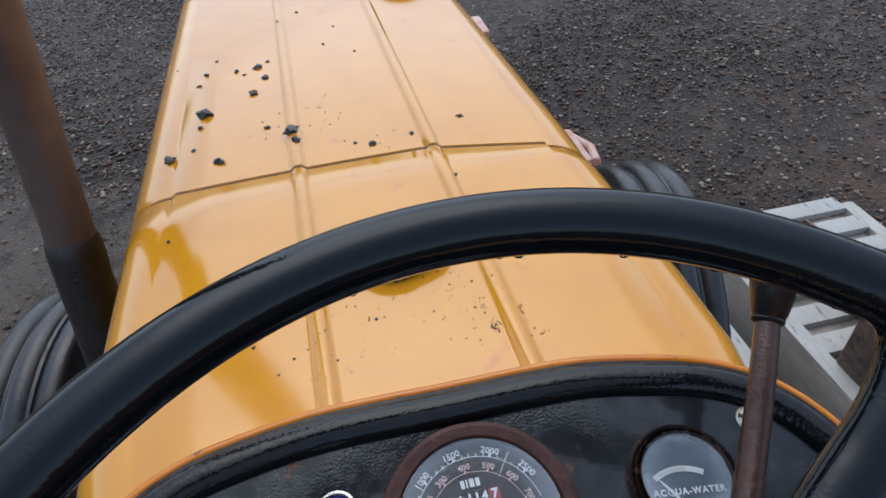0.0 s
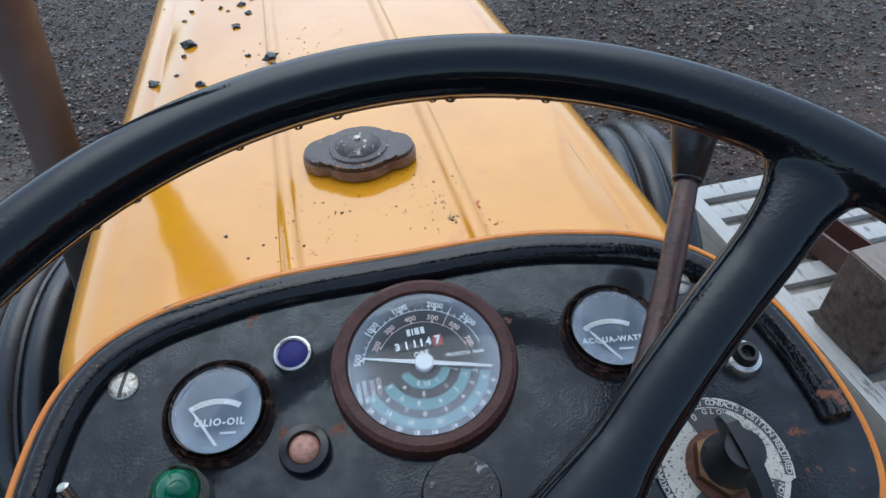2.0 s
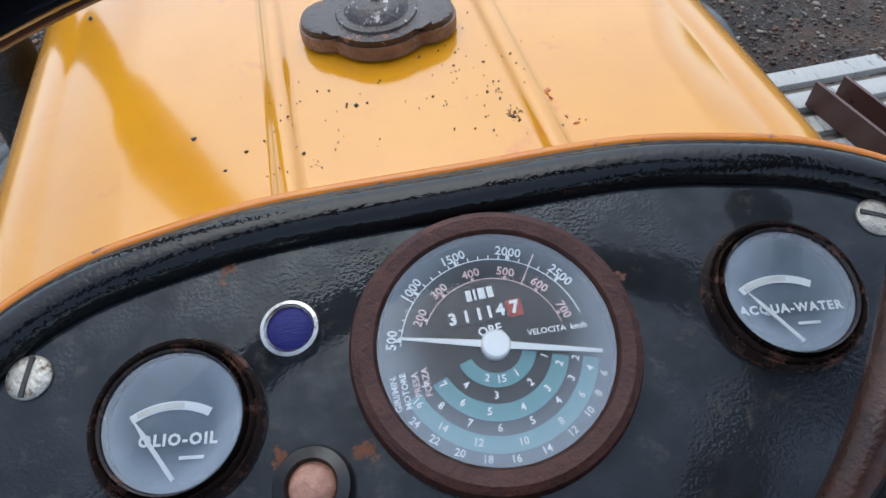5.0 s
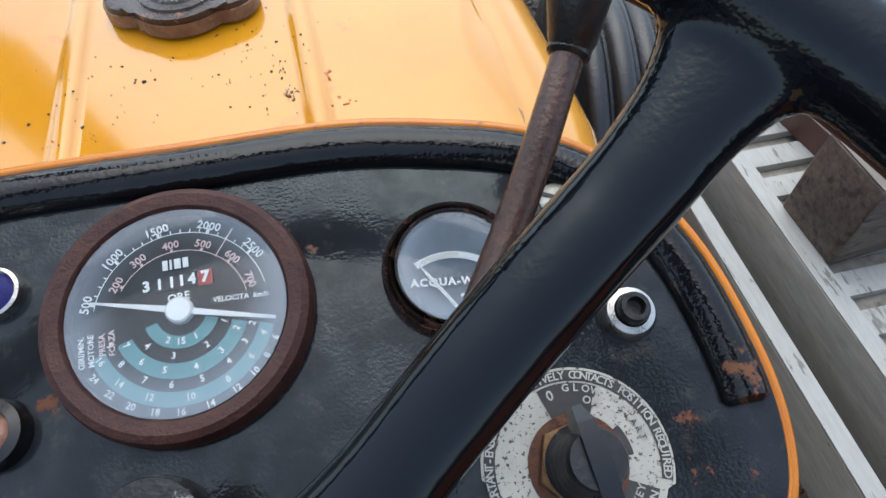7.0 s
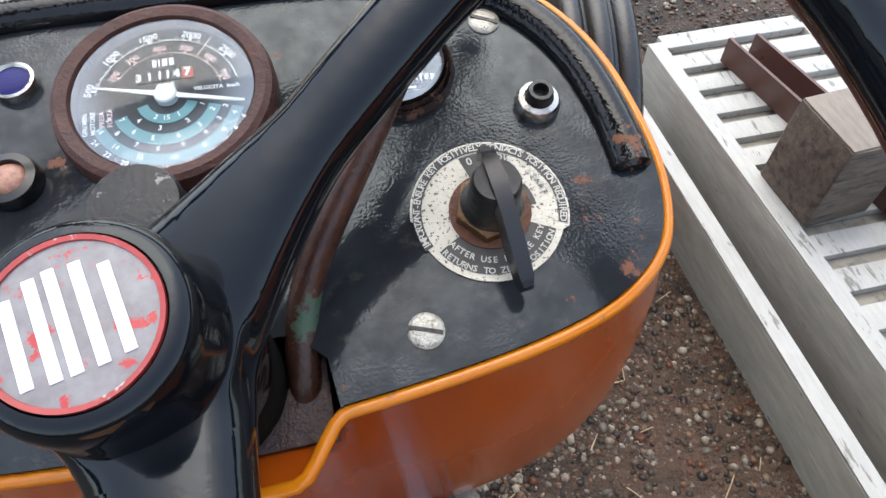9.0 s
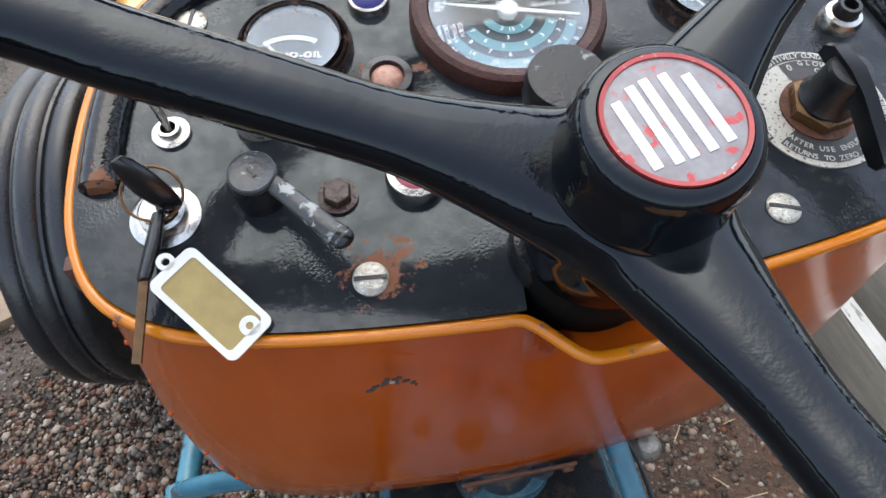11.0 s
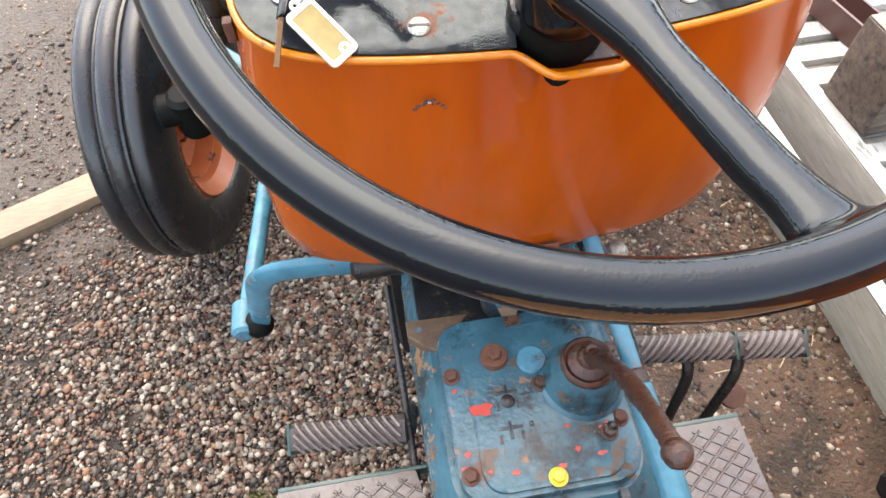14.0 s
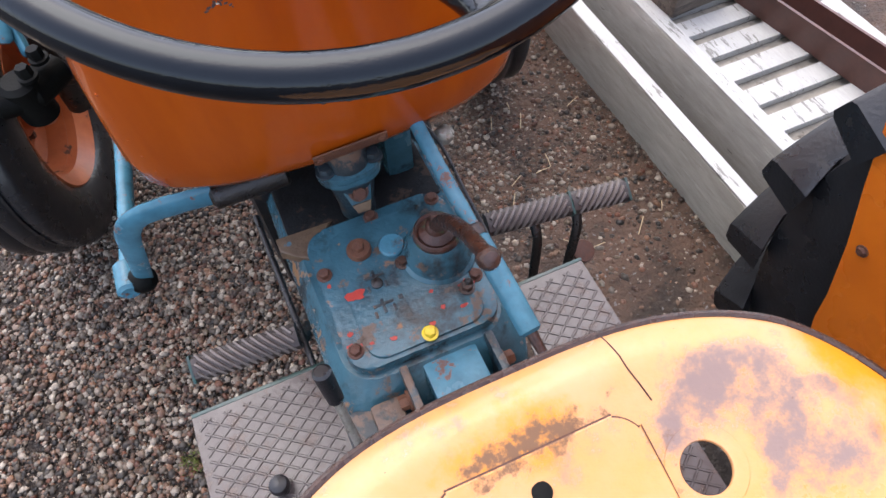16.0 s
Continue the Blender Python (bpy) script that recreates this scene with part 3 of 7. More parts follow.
def prism(poly, h0, h1, m=None, bevel=0.0):
    """A flat plate with the outline poly, from height h0 to h1."""
    bm = bmesh.new()
    lo = [bm.verts.new((x, y, h0)) for x, y in poly]
    hi = [bm.verts.new((x, y, h1)) for x, y in poly]
    bm.faces.new(lo[::-1])
    top = bm.faces.new(hi)
    n = len(poly)
    for k in range(n):
        bm.faces.new((lo[k], lo[(k + 1) % n], hi[(k + 1) % n], hi[k]))
    if bevel:
        bmesh.ops.bevel(bm, geom=list(top.edges), offset=bevel, segments=2, profile=0.6, affect="EDGES")
    if m:
        bmesh.ops.transform(bm, matrix=m, verts=bm.verts[:])
    return bm


def merged(*bms):
    out = bmesh.new()
    for bm in bms:
        me = bpy.data.meshes.new("tmp")
        bm.to_mesh(me)
        bm.free()
        out.from_mesh(me)
        bpy.data.meshes.remove(me)
    return out


def lettering(rows, m=None, lift=0.0, bold=0.045, space=1.0):
    """Text in the built-in font: rows of (words, size, x, y, turn in degrees), centred."""
    out = bmesh.new()
    for words, size, x, y, turn in rows:
        cu = bpy.data.curves.new("lettering", "FONT")
        cu.body, cu.size, cu.align_x, cu.align_y, cu.resolution_u = words, size, "CENTER", "CENTER", 2
        cu.offset, cu.space_character = size * bold, space
        ob = bpy.data.objects.new("lettering", cu)
        me = bpy.data.meshes.new_from_object(ob)
        me.transform(pose(x, y, lift, 0, 0, turn))
        out.from_mesh(me)
        bpy.data.objects.remove(ob)
        bpy.data.curves.remove(cu)
        bpy.data.meshes.remove(me)
    if m:
        bmesh.ops.transform(out, matrix=m, verts=out.verts[:])
    return out


def ring_text(words, size, radius, start, step):
    """Letters standing along an arc, clockwise from start degrees (90: top)."""
    return [(c, size, radius * math.cos(radians(start - k * step)), radius * math.sin(radians(start - k * step)), start - k * step - 90) for k, c in enumerate(words) if c != " "]


def arc_band(r0, r1, a0, a1, h, m=None, seg=40):
    """A flat curved strip between two radii and two angles."""
    bm = bmesh.new()
    inner, outer = [], []
    for k in range(seg + 1):
        a = radians(a0 + (a1 - a0) * k / seg)
        inner.append(bm.verts.new((r0 * math.cos(a), r0 * math.sin(a), h)))
        outer.append(bm.verts.new((r1 * math.cos(a), r1 * math.sin(a), h)))
    for k in range(seg):
        bm.faces.new((inner[k], inner[k + 1], outer[k + 1], outer[k]))
    if m:
        bmesh.ops.transform(bm, matrix=m, verts=bm.verts[:])
    return bm


def ticks(r0, r1, angles, width, h, m=None):
    bm = bmesh.new()
    for a in angles:
        c, s = math.cos(radians(a)), math.sin(radians(a))
        w = width / 2
        bm.faces.new([bm.verts.new((r * c - e * s, r * s + e * c, h)) for r, e in ((r0, -w), (r1, -w), (r1, w), (r0, w))])
    if m:
        bmesh.ops.transform(bm, matrix=m, verts=bm.verts[:])
    return bm


def hex_bolt(r, h, m, washer=True):
    rings = [[(r * k * math.cos(radians(60 * i + 10)), r * k * math.sin(radians(60 * i + 10)), z) for i in range(6)] for k, z in ((1, 0), (1, h * 0.8), (0.86, h))]
    bm = loft(rings, True, (True, True), m)
    if washer:
        bm = merged(bm, lathe([(0, -0.0005), (r * 1.35, -0.0005), (r * 1.35, h * 0.22), (r * 1.2, h * 0.26), (0, h * 0.26)], 18, m))
    return bm


def patch(cx, cy, size, m, seed, squash=1.0, n=16, turn=0.0, h=0.0004):
    """A thin uneven flake of paint or dirt lying on a surface."""
    rnd = random.Random(seed)
    pts = []
    for k in range(n):
        a = 2 * math.pi * k / n
        r = size * (0.55 + 0.6 * rnd.random())
        x, y = r * math.cos(a), r * math.sin(a) * squash
        c, s = math.cos(radians(turn)), math.sin(radians(turn))
        pts.append((cx + x * c - y * s, cy + x * s + y * c))
    return prism(pts, -0.0003, h, m)


PM = pose(0, 0.002, 1.253, 13.81, 0, 0)  # the instrument panel's plane: x across, y up the panel, z out of it


def on_panel(u, v, h=0.0, turn=0.0):
    return PM @ pose(u, v, h, 0, 0, turn)

# ---- ground ----
SLOPE = 0.022
bm = bmesh.new()
grid = [-200, -60, -20, -8] + [-4 + 0.4 * k for k in range(21)] + [8, 20, 60, 200]
gv = [[bm.verts.new((x, y + 1, (SLOPE * x if abs(x) <= 8 else 0.1 * (1 if x > 0 else -1)) + (0.012 * noise.noise((x * 0.9, y * 0.9, 3)) if abs(x) < 5 and abs(y) < 5 else 0))) for x in grid] for y in grid]
for a in range(len(grid) - 1):
    for b in range(len(grid) - 1):
        bm.faces.new((gv[a][b], gv[a][b + 1], gv[a + 1][b + 1], gv[a + 1][b]))
ground = part("ground", bm, GROUND)
tagged(ground, "wet brown-grey gravel yard with dark damp patches", "ground", kind="structure")

# loose stones, one mesh
rng = np.random.default_rng(5)
PEB_N = 145000
ico = bmesh.new()
bmesh.ops.create_icosphere(ico, subdivisions=1, radius=1.0)
iv = np.array([v.co[:] for v in ico.verts])
itri = np.array([[v.index for v in f.verts] for f in ico.faces])
ico.free()
half_n, beside = 66000, 9000
px_ = np.concatenate([rng.normal(-0.25, 0.62, half_n).clip(-2.2, 1.05), rng.uniform(-3.4, 3.8, PEB_N - half_n - beside), rng.uniform(0.14, 0.98, beside)])
py_ = np.concatenate([rng.normal(0.28, 0.55, half_n), rng.uniform(0.7, 5.2, PEB_N - half_n - beside), rng.uniform(-0.75, 0.9, beside)])
dense = np.array([noise.noise((x * 1.1, y * 1.1, 0.5)) for x, y in zip(px_, py_)])
keep = (dense > -0.22 + 0.55 * (px_ > 0.35)) | (rng.random(PEB_N) < np.where(py_ > 1.5, 0.8, np.where(px_ > 0.35, 0.40, 0.38)))
keep &= ~((px_ < -0.85) & (py_ > 0.62) & (py_ < 2.4) & (rng.random(PEB_N) < 0.72))  # bare earth beyond the plank
px_, py_ = px_[keep], py_[keep]
n_peb = len(px_)
near = np.hypot(px_, py_ - 0.2) < 1.6
size = np.minimum(np.exp(rng.normal(math.log(0.0055), 0.38, n_peb)), 0.0115) * np.where(near, 0.98, 1.12)
axes = rng.uniform(0.65, 1.25, (n_peb, 3)) * np.array([1, 1, 0.62])
spin = rng.uniform(0, 2 * math.pi, n_peb)
lump = 1 + rng.uniform(-0.22, 0.22, (n_peb, len(iv)))
loc = iv[None] * lump[..., None] * axes[:, None] * size[:, None, None]
cs, sn = np.cos(spin)[:, None], np.sin(spin)[:, None]
wx = loc[..., 0] * cs - loc[..., 1] * sn + px_[:, None]
wy = loc[..., 0] * sn + loc[..., 1] * cs + py_[:, None]
wz = loc[..., 2] + (SLOPE * px_ + size * 0.30)[:, None]
verts = np.stack([wx, wy, wz], -1).reshape(-1, 3)
faces = (itri[None] + (np.arange(n_peb) * len(iv))[:, None, None]).reshape(-1, 3)
me = bpy.data.meshes.new("gravel")
me.vertices.add(len(verts))
me.vertices.foreach_set("co", verts.ravel())
me.loops.add(faces.size)
me.loops.foreach_set("vertex_index", faces.ravel())
me.polygons.add(len(faces))
me.polygons.foreach_set("loop_start", np.arange(len(faces)) * 3)
me.polygons.foreach_set("use_smooth", np.ones(len(faces), bool))
me.update(calc_edges=True)
me.materials.append(PEBBLES)
tagged(new("gravel", me), "loose wet gravel in red, grey and white stones", "gravel", kind="stuff")

# fine grit on the trodden earth beside the tractor and between the stones
N_GRIT = 66000
G3 = N_GRIT // 3
gx_ = np.concatenate([rng.uniform(0.12, 1.0, G3), rng.normal(-0.45, 0.5, G3), rng.uniform(-2.6, -0.7, G3)])
gy_ = np.concatenate([rng.uniform(-0.55, 1.3, G3), rng.normal(0.25, 0.6, G3), rng.uniform(0.4, 2.6, G3)])
gs_ = np.exp(rng.normal(math.log(0.0021), 0.35, N_GRIT))
octa = np.array([(1, 0, 0), (-1, 0, 0), (0, 1, 0), (0, -1, 0), (0, 0, 1), (0, 0, -1)], float)
otri = np.array([(0, 2, 4), (2, 1, 4), (1, 3, 4), (3, 0, 4), (2, 0, 5), (1, 2, 5), (3, 1, 5), (0, 3, 5)])
oloc = octa[None] * rng.uniform(0.6, 1.3, (N_GRIT, 6, 1)) * gs_[:, None, None]
ospin = rng.uniform(0, 2 * math.pi, N_GRIT)
oc, osn = np.cos(ospin)[:, None], np.sin(ospin)[:, None]
overts = np.stack([oloc[..., 0] * oc - oloc[..., 1] * osn + gx_[:, None], oloc[..., 0] * osn + oloc[..., 1] * oc + gy_[:, None], oloc[..., 2] * 0.7 + (SLOPE * gx_ + gs_ * 0.35 + 0.001)[:, None]], -1).reshape(-1, 3)
ofaces = (otri[None] + (np.arange(N_GRIT) * 6)[:, None, None]).reshape(-1, 3)
me = bpy.data.meshes.new("grit")
me.vertices.add(len(overts))
me.vertices.foreach_set("co", overts.ravel())
me.loops.add(ofaces.size)
me.loops.foreach_set("vertex_index", ofaces.ravel())
me.polygons.add(len(ofaces))
me.polygons.foreach_set("loop_start", np.arange(len(ofaces)) * 3)
me.update(calc_edges=True)
me.materials.append(PEBBLES)
tagged(new("grit", me), "fine wet grit on the trodden brown earth", "grit", kind="stuff")

# ---- tractor ----
tractor = thing("tractor", 0, 0.3, 0, "old orange farm tractor with blue gearbox, wet from rain", "tractor")


def tp(name, bm, mat, label="", **kw):
    ob = part(name, bm, mat, None, label, **kw)
    return adopt(ob, tractor)


def sub(name, bm, mat, parent, label="", **kw):
    return part(name, bm, mat, parent, label, **kw)


HALF = [(0, 0.082), (0.08, 0.080), (0.135, 0.070), (0.17, 0.059), (0.20, 0.041), (0.222, 0.014), (0.236, -0.02), (0.243, -0.065), (0.242, -0.098), (0.233, -0.125),
        (0.215, -0.143), (0.19, -0.155), (0.15, -0.1645), (0.09, -0.172)]


LEFT_TOP = [(0.08, 0.0835), (0.135, 0.0775), (0.17, 0.0690), (0.20, 0.0525), (0.222, 0.0250), (0.236, -0.0160)]  # the panel's top stands higher on this side


def right_to_left(half):
    return (LEFT_TOP + half[7:])[::-1]


def outline(off=0.0, per=5):
    """The panel's closed outline, pushed out by off metres."""
    right = [(u * 0.987, v) for u, v in HALF]
    left = [(-u * 0.987, v) for u, v in right_to_left(HALF)]
    pts = catmull([(u, v, 0) for u, v in right + [(0.03, -0.176), (-0.03, -0.176)] + left], per, True)
    out = []
    n = len(pts)
    for k in range(n):
        d = (pts[(k + 1) % n] - pts[k - 1]).normalized()
        out.append((pts[k].x - d.y * off, pts[k].y + d.x * off))
    return out


OUT = outline(0.0)
# panel plate with the column's cut-out in its lower edge
bottom = [p for p in OUT if not (-0.034 < p[0] < 0.064 and p[1] < -0.1)]
i0 = max(range(len(bottom)), key=lambda k: (bottom[k][1] < -0.1) * (bottom[k][0] < 0.10) * (bottom[k][0] > 0) * (10 - bottom[k][0]))
cut = [(0.0635, -0.1752), (0.061, -0.152), (0.046, -0.138), (-0.018, -0.138), (-0.031, -0.152), (-0.034, -0.1758)]
plate = bottom[:i0 + 1] + cut + bottom[i0 + 1:]
panel = tp("instrument_panel", prism(plate, -0.002, 0.0, PM), PANEL_BLACK, "wet black enamelled instrument panel with rust spots", smooth=False)

# raised moulding round the panel's upper edge
bead_pts = [p for p in outline(-0.0130)]
k_right = min(range(len(bead_pts)), key=lambda k: (bead_pts[k][0] - 0.2305) ** 2 + (bead_pts[k][1] + 0.088) ** 2)
k_left = min(range(len(bead_pts)), key=lambda k: (bead_pts[k][0] + 0.2305) ** 2 + (bead_pts[k][1] + 0.076) ** 2)
bead = [(x, y, 0.0) for x, y in bead_pts[k_left:] + bead_pts[:k_right + 1]]
tp("moulding", tube(bead, 0.0106, 16, m=PM, flat=0.90), BEAD_BLACK, "glossy black rounded moulding along the panel edge")

# orange cowl: rolled lip, then the body down to its rounded bottom
lip = []
for x, y in outline(0.0028, 12):
    dip = 0.0
    if y < -0.1:
        s = min(1.0, max(0.0, (x + 0.040) / 0.034))
        q = min(1.0, max(0.0, (0.066 - x) / 0.026))
        dip = 0.0245 * s * s * (3 - 2 * s) * q * q * (3 - 2 * q)
    lip.append((x, y - dip, -0.0042))
cowl_rings = []
for z, sl, sr, rear, front in ((None, 1, 1, 0, 0), (1.19, 1.028, 1.045, -0.1764, 0.15), (1.15, 1.050, 1.085, -0.1719, 0.15), (1.06, 1.115, 1.130, -0.1609, 0.15), (0.985, 1.140, 1.145, -0.1535, 0.15),
                               (0.925, 1.155, 1.120, -0.1457, 0.15), (0.885, 1.135, 1.075, -0.1403, 0.145), (0.860, 1.01, 0.993, -0.1298, 0.14), (0.847, 0.83, 0.823, -0.1188, 0.12), (0.843, 0.65, 0.647, -0.0977, 0.10)):
    ring = []
    for k, (x, y) in enumerate(outline(0.0045, 12)):
        if z is None:
            w = PM @ Vector((lip[k][0] * 1.004, lip[k][1] - (0.002 if y < 0 else -0.002), -0.006))
            ring.append(w)
        else:
            t = (y + 0.1855) / (0.0905 + 0.1855)
            ring.append(Vector((x * (sl if x < 0 else sr), rear + t * (front - rear), z)))
    cowl_rings.append(ring)
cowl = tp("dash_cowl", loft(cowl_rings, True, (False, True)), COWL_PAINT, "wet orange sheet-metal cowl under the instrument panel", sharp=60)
sub("lip", tube([PM @ Vector(p) for p in lip], 0.0033, 12, True), LIP_PAINT, cowl)
# rusty bracket seen through the cut-out beside the column
tp("column_bracket", box(0.014, 0.0590, -0.186, -0.1415, -0.026, -0.014, 0.002, PM), DARK_RUST, "wet rusty bracket beside the column")

# hood: two sheets and the nose, with two pressed ribs
RIB = ((-0.0735, 0.0085), (0.0735, 0.0085))


def hood_ring(y, lift=0.0, inset=0.0):
    w = 0.246 - 0.020 * max(0, y - 0.1) - inset
    wl = w + 0.014
    top = 1.2255 - 0.022 * max(0.0, y - 0.30) ** 1.2 + lift
    mid = -0.004 - 0.020 * (y - 0.13)
    xs = [-0.198, -0.16, -0.13, -0.108, -0.04, -0.01, 0.02, 0.045, 0.10, 0.13, 0.16, 0.19]
    for rx_, rw in RIB:
        rc = rx_ * (1 - 0.08 * (y - 0.13))
        xs += [rc + e for e in (-0.0105, -0.0088, -0.0060, -0.0034, 0.0, 0.0034, 0.0060, 0.0088, 0.0105)]
    xs.sort()
    ring = [(-wl * 0.985 - 0.01, y, 0.80), (-wl - 0.01, y, 1.0), (-wl - 0.008, y, 1.12)]
    for a in range(0, 91, 6):
        ring.append((-wl + 0.050 - 0.056 * math.cos(radians(a)), y, top - 0.052 + 0.050 * math.sin(radians(a)) - 0.002))
    for x in xs:
        z = top + 0.004 * (1 - (x / 0.2) ** 2)
        for rx_, rw in RIB:
            d = abs(x - rx_ * (1 - 0.08 * (y - 0.13)))
            z += 0.0046 * min(1.0, max(0.0, (0.0088 - d) / 0.0054))
        ring.append((x, y, z))
    for a in range(90, -1, -6):
        ring.append((w - 0.050 + 0.056 * math.cos(radians(a)), y, top - 0.052 + 0.050 * math.sin(radians(a)) - 0.002))
    ring += [(w + 0.008, y, 1.12), (w + 0.01, y, 1.0), (w * 0.985 + 0.01, y, 0.80)]
    skew = 0.20 if 0.40 < y < 0.45 else 0.0  # the joint between the two sheets slants back on one side
    return [(x + mid, yy - skew * max(0.0, x - 0.06), z) for x, yy, z in ring]


def hood_sheet(ys):
    rings = [hood_ring(y, lift, inset) for y, lift, inset in ys]
    bm = loft(rings, False)
    return bm


hood_rear = tp("rear_hood", hood_sheet([(-0.03, -0.004, 0.026), (0.05, -0.001, 0.014), (0.12, 0, 0.002), (0.2, 0, 0), (0.3, 0, 0), (0.37, 0, 0), (0.4215, 0, 0), (0.4245, -0.0025, 0.002)]), ORANGE, "wet orange rear hood sheet with two pressed ribs", sharp=50)
hood_front = tp("front_hood", hood_sheet([(0.4255, -0.004, 0.003), (0.4275, -0.0005, 0.0), (0.45, 0, 0), (0.6, 0, 0), (0.8, 0, 0), (1.0, 0, 0), (1.045, 0, 0), (1.047, -0.004, 0.003)]), ORANGE,
                "wet orange front hood sheet strewn with black soot flakes", sharp=50)
nose_rings = [hood_ring(1.049, -0.004, 0.003), hood_ring(1.052, 0, 0), hood_ring(1.2, -0.002, 0.002), hood_ring(1.35, -0.012, 0.01), hood_ring(1.42, -0.04, 0.03)]
tp("hood_nose", loft(nose_rings, False), ORANGE, "orange nose cowl of the tractor", sharp=50)

# rusty joint line between the two sheets
joint = [Vector(p) for p in hood_ring(0.425, -0.0022, 0.0018) if p[2] > 1.0]
sub("joint_line", tube(joint, 0.0013, 6), RUST, hood_front, "dark rusty joint line")

# filler cap on the rear hood
CAP = pose(-0.009, 0.262, 1.2285, 0, 0, -8)
cap_poly = []
for k in range(48):
    a = 2 * math.pi * k / 48
    ear = max(0.0, abs(math.cos(a)) - 0.80) / 0.20
    r = 0.0345 + 0.0165 * ear ** 0.8
    cap_poly.append((r * math.cos(a), r * math.sin(a)))
cap = tp("filler_cap", merged(prism([(x * 0.98, y * 0.98) for x, y in cap_poly], 0.006, 0.017, CAP, 0.003), lathe([(0.028, -0.002), (0.029, 0.007), (0, 0.007)], 32, CAP)), CAP_RUST,
         "dark rusty filler cap with two ears")
sub("cap_skirt", prism([(x * 1.008, y * 1.008) for x, y in cap_poly], 0.0035, 0.0125, CAP, 0.001), CAP_SIDE, cap, "tan rusty edge of the cap")
sub("cap_dome", lathe([(0.027, 0.0165), (0.026, 0.0185), (0.021, 0.019), (0.0165, 0.0235), (0.009, 0.0255), (0, 0.026)], 32, CAP), CAP_DOME, cap)
sub("cap_rivet", lathe([(0.003, 0.0255), (0.003, 0.0275), (0, 0.0285)], 12, CAP), SCREW_METAL, cap)


# ---- instruments ----
def bezel_profile(r_out, r_in, h):
    return [(r_out, -0.001), (r_out, h * 0.45), (r_out - 0.0015, h * 0.85), (r_out * 0.6 + r_in * 0.4, h), (r_in + 0.0015, h * 0.92), (r_in, h * 0.6), (r_in, 0.0005), (r_out - 0.002, 0.0005)]


def ring_solid(profile, seg, m):
    """A closed ring turned from a closed (radius, height) outline."""
    rings = [[(r * math.cos(2 * math.pi * k / seg), r * math.sin(2 * math.pi * k / seg), h) for r, h in profile] for k in range(seg)]
    rings.append(rings[0])
    bm = loft(rings, True, (False, False), m)
    bmesh.ops.remove_doubles(bm, verts=bm.verts[:], dist=1e-7)
    return bm


def disc(r, h, m, seg=48):
    return lathe([(0, h - 0.0006), (r, h - 0.0006), (r, h), (0, h)], seg, m)


def face_up(ob):
    if ob.data.polygons[0].normal.z < 0:
        ob.data.flip_normals()


def pane(r, h, m, seg=48):
    """A single round sheet of glass."""
    bm = bmesh.new()
    bm.faces.new([bm.verts.new(m @ Vector((r * math.cos(2 * math.pi * k / seg), r * math.sin(2 * math.pi * k / seg), h))) for k in range(seg)])
    return bm


TM = on_panel(0, 0, 0)
tach = tp("tachometer", ring_solid(bezel_profile(0.0567, 0.0455, 0.0118), 64, TM), RUST_BEZEL, "round tachometer with rusty brown bezel and dusty glass")
sub("dial_face", disc(0.047, 0.0024, TM, 64), DIAL_BLACK, tach, "black dial face")
sub("speed_band", merged(arc_band(0.0105, 0.0160, -165, -20, 0.0030, TM), arc_band(0.0222, 0.0287, -160, -20, 0.0030, TM), arc_band(0.0340, 0.0402, -160, -19, 0.0030, TM)), DIAL_TEAL, tach, "teal speed bands")
outer = [("500", 164.5), ("1000", 132.8), ("1500", 101.5), ("2000", 68.4), ("2500", 35.0)]
inner = [("200", 146.4), ("300", 121.8), ("400", 94.4), ("500", 68.4), ("600", 41.4), ("700", 16.0)]
rows = [(w, 0.0054, 0.0403 * math.cos(radians(a)), 0.0403 * math.sin(radians(a)), a - 90) for w, a in outer]
rows += [("ORE", 0.0050, -0.0005, 0.0066, 2), ("VELOCITA  km/h", 0.0033, 0.0255, 0.0015, -4)]
speeds = [(0.0131, [("2", -118), ("15", -94), ("1", -66)]), (0.0192, [("4", -140), ("3", -103), ("2", -60), ("1", -24)]),
          (0.0254, [("7", -156), ("6", -133), ("5", -109), ("4", -80), ("3", -53), ("2", -28)]),
          (0.0312, [("9", -163), ("8", -145), ("7", -122), ("6", -101), ("5", -78), ("4", -55), ("3", -36), ("2", -21)]),
          (0.0371, [("16", -156), ("14", -136), ("12", -114), ("10", -88), ("8", -63), ("6", -43), ("4", -26)]),
          (0.0425, [("24", -149), ("22", -136), ("20", -122), ("18", -108), ("16", -94), ("14", -78), ("12", -62), ("10", -49), ("8", -38), ("6", -27)])]
for r, some in speeds:
    rows += [(w, 0.0040, r * math.cos(radians(a)), r * math.sin(radians(a)), (a + 90) * 0.85) for w, a in some]
rows += [("GIRI/MIN.", 0.0034, -0.0412, -0.0100, 91), ("MOTORE", 0.0034, -0.0373, -0.0098, 91)]
sub("numerals", lettering(rows, TM, 0.0036, 0.022), PRINT_WHITE, tach)
rows = [(w, 0.0049, 0.0314 * math.cos(radians(a)), 0.0314 * math.sin(radians(a)), a - 90) for w, a in inner]
rows += [("PRESA", 0.0035, -0.0328, -0.0082, 91), ("FORZA", 0.0035, -0.0288, -0.0080, 91)]
sub("inner_numerals", lettering(rows, TM, 0.0036, 0.022), PRINT_PINK, tach)
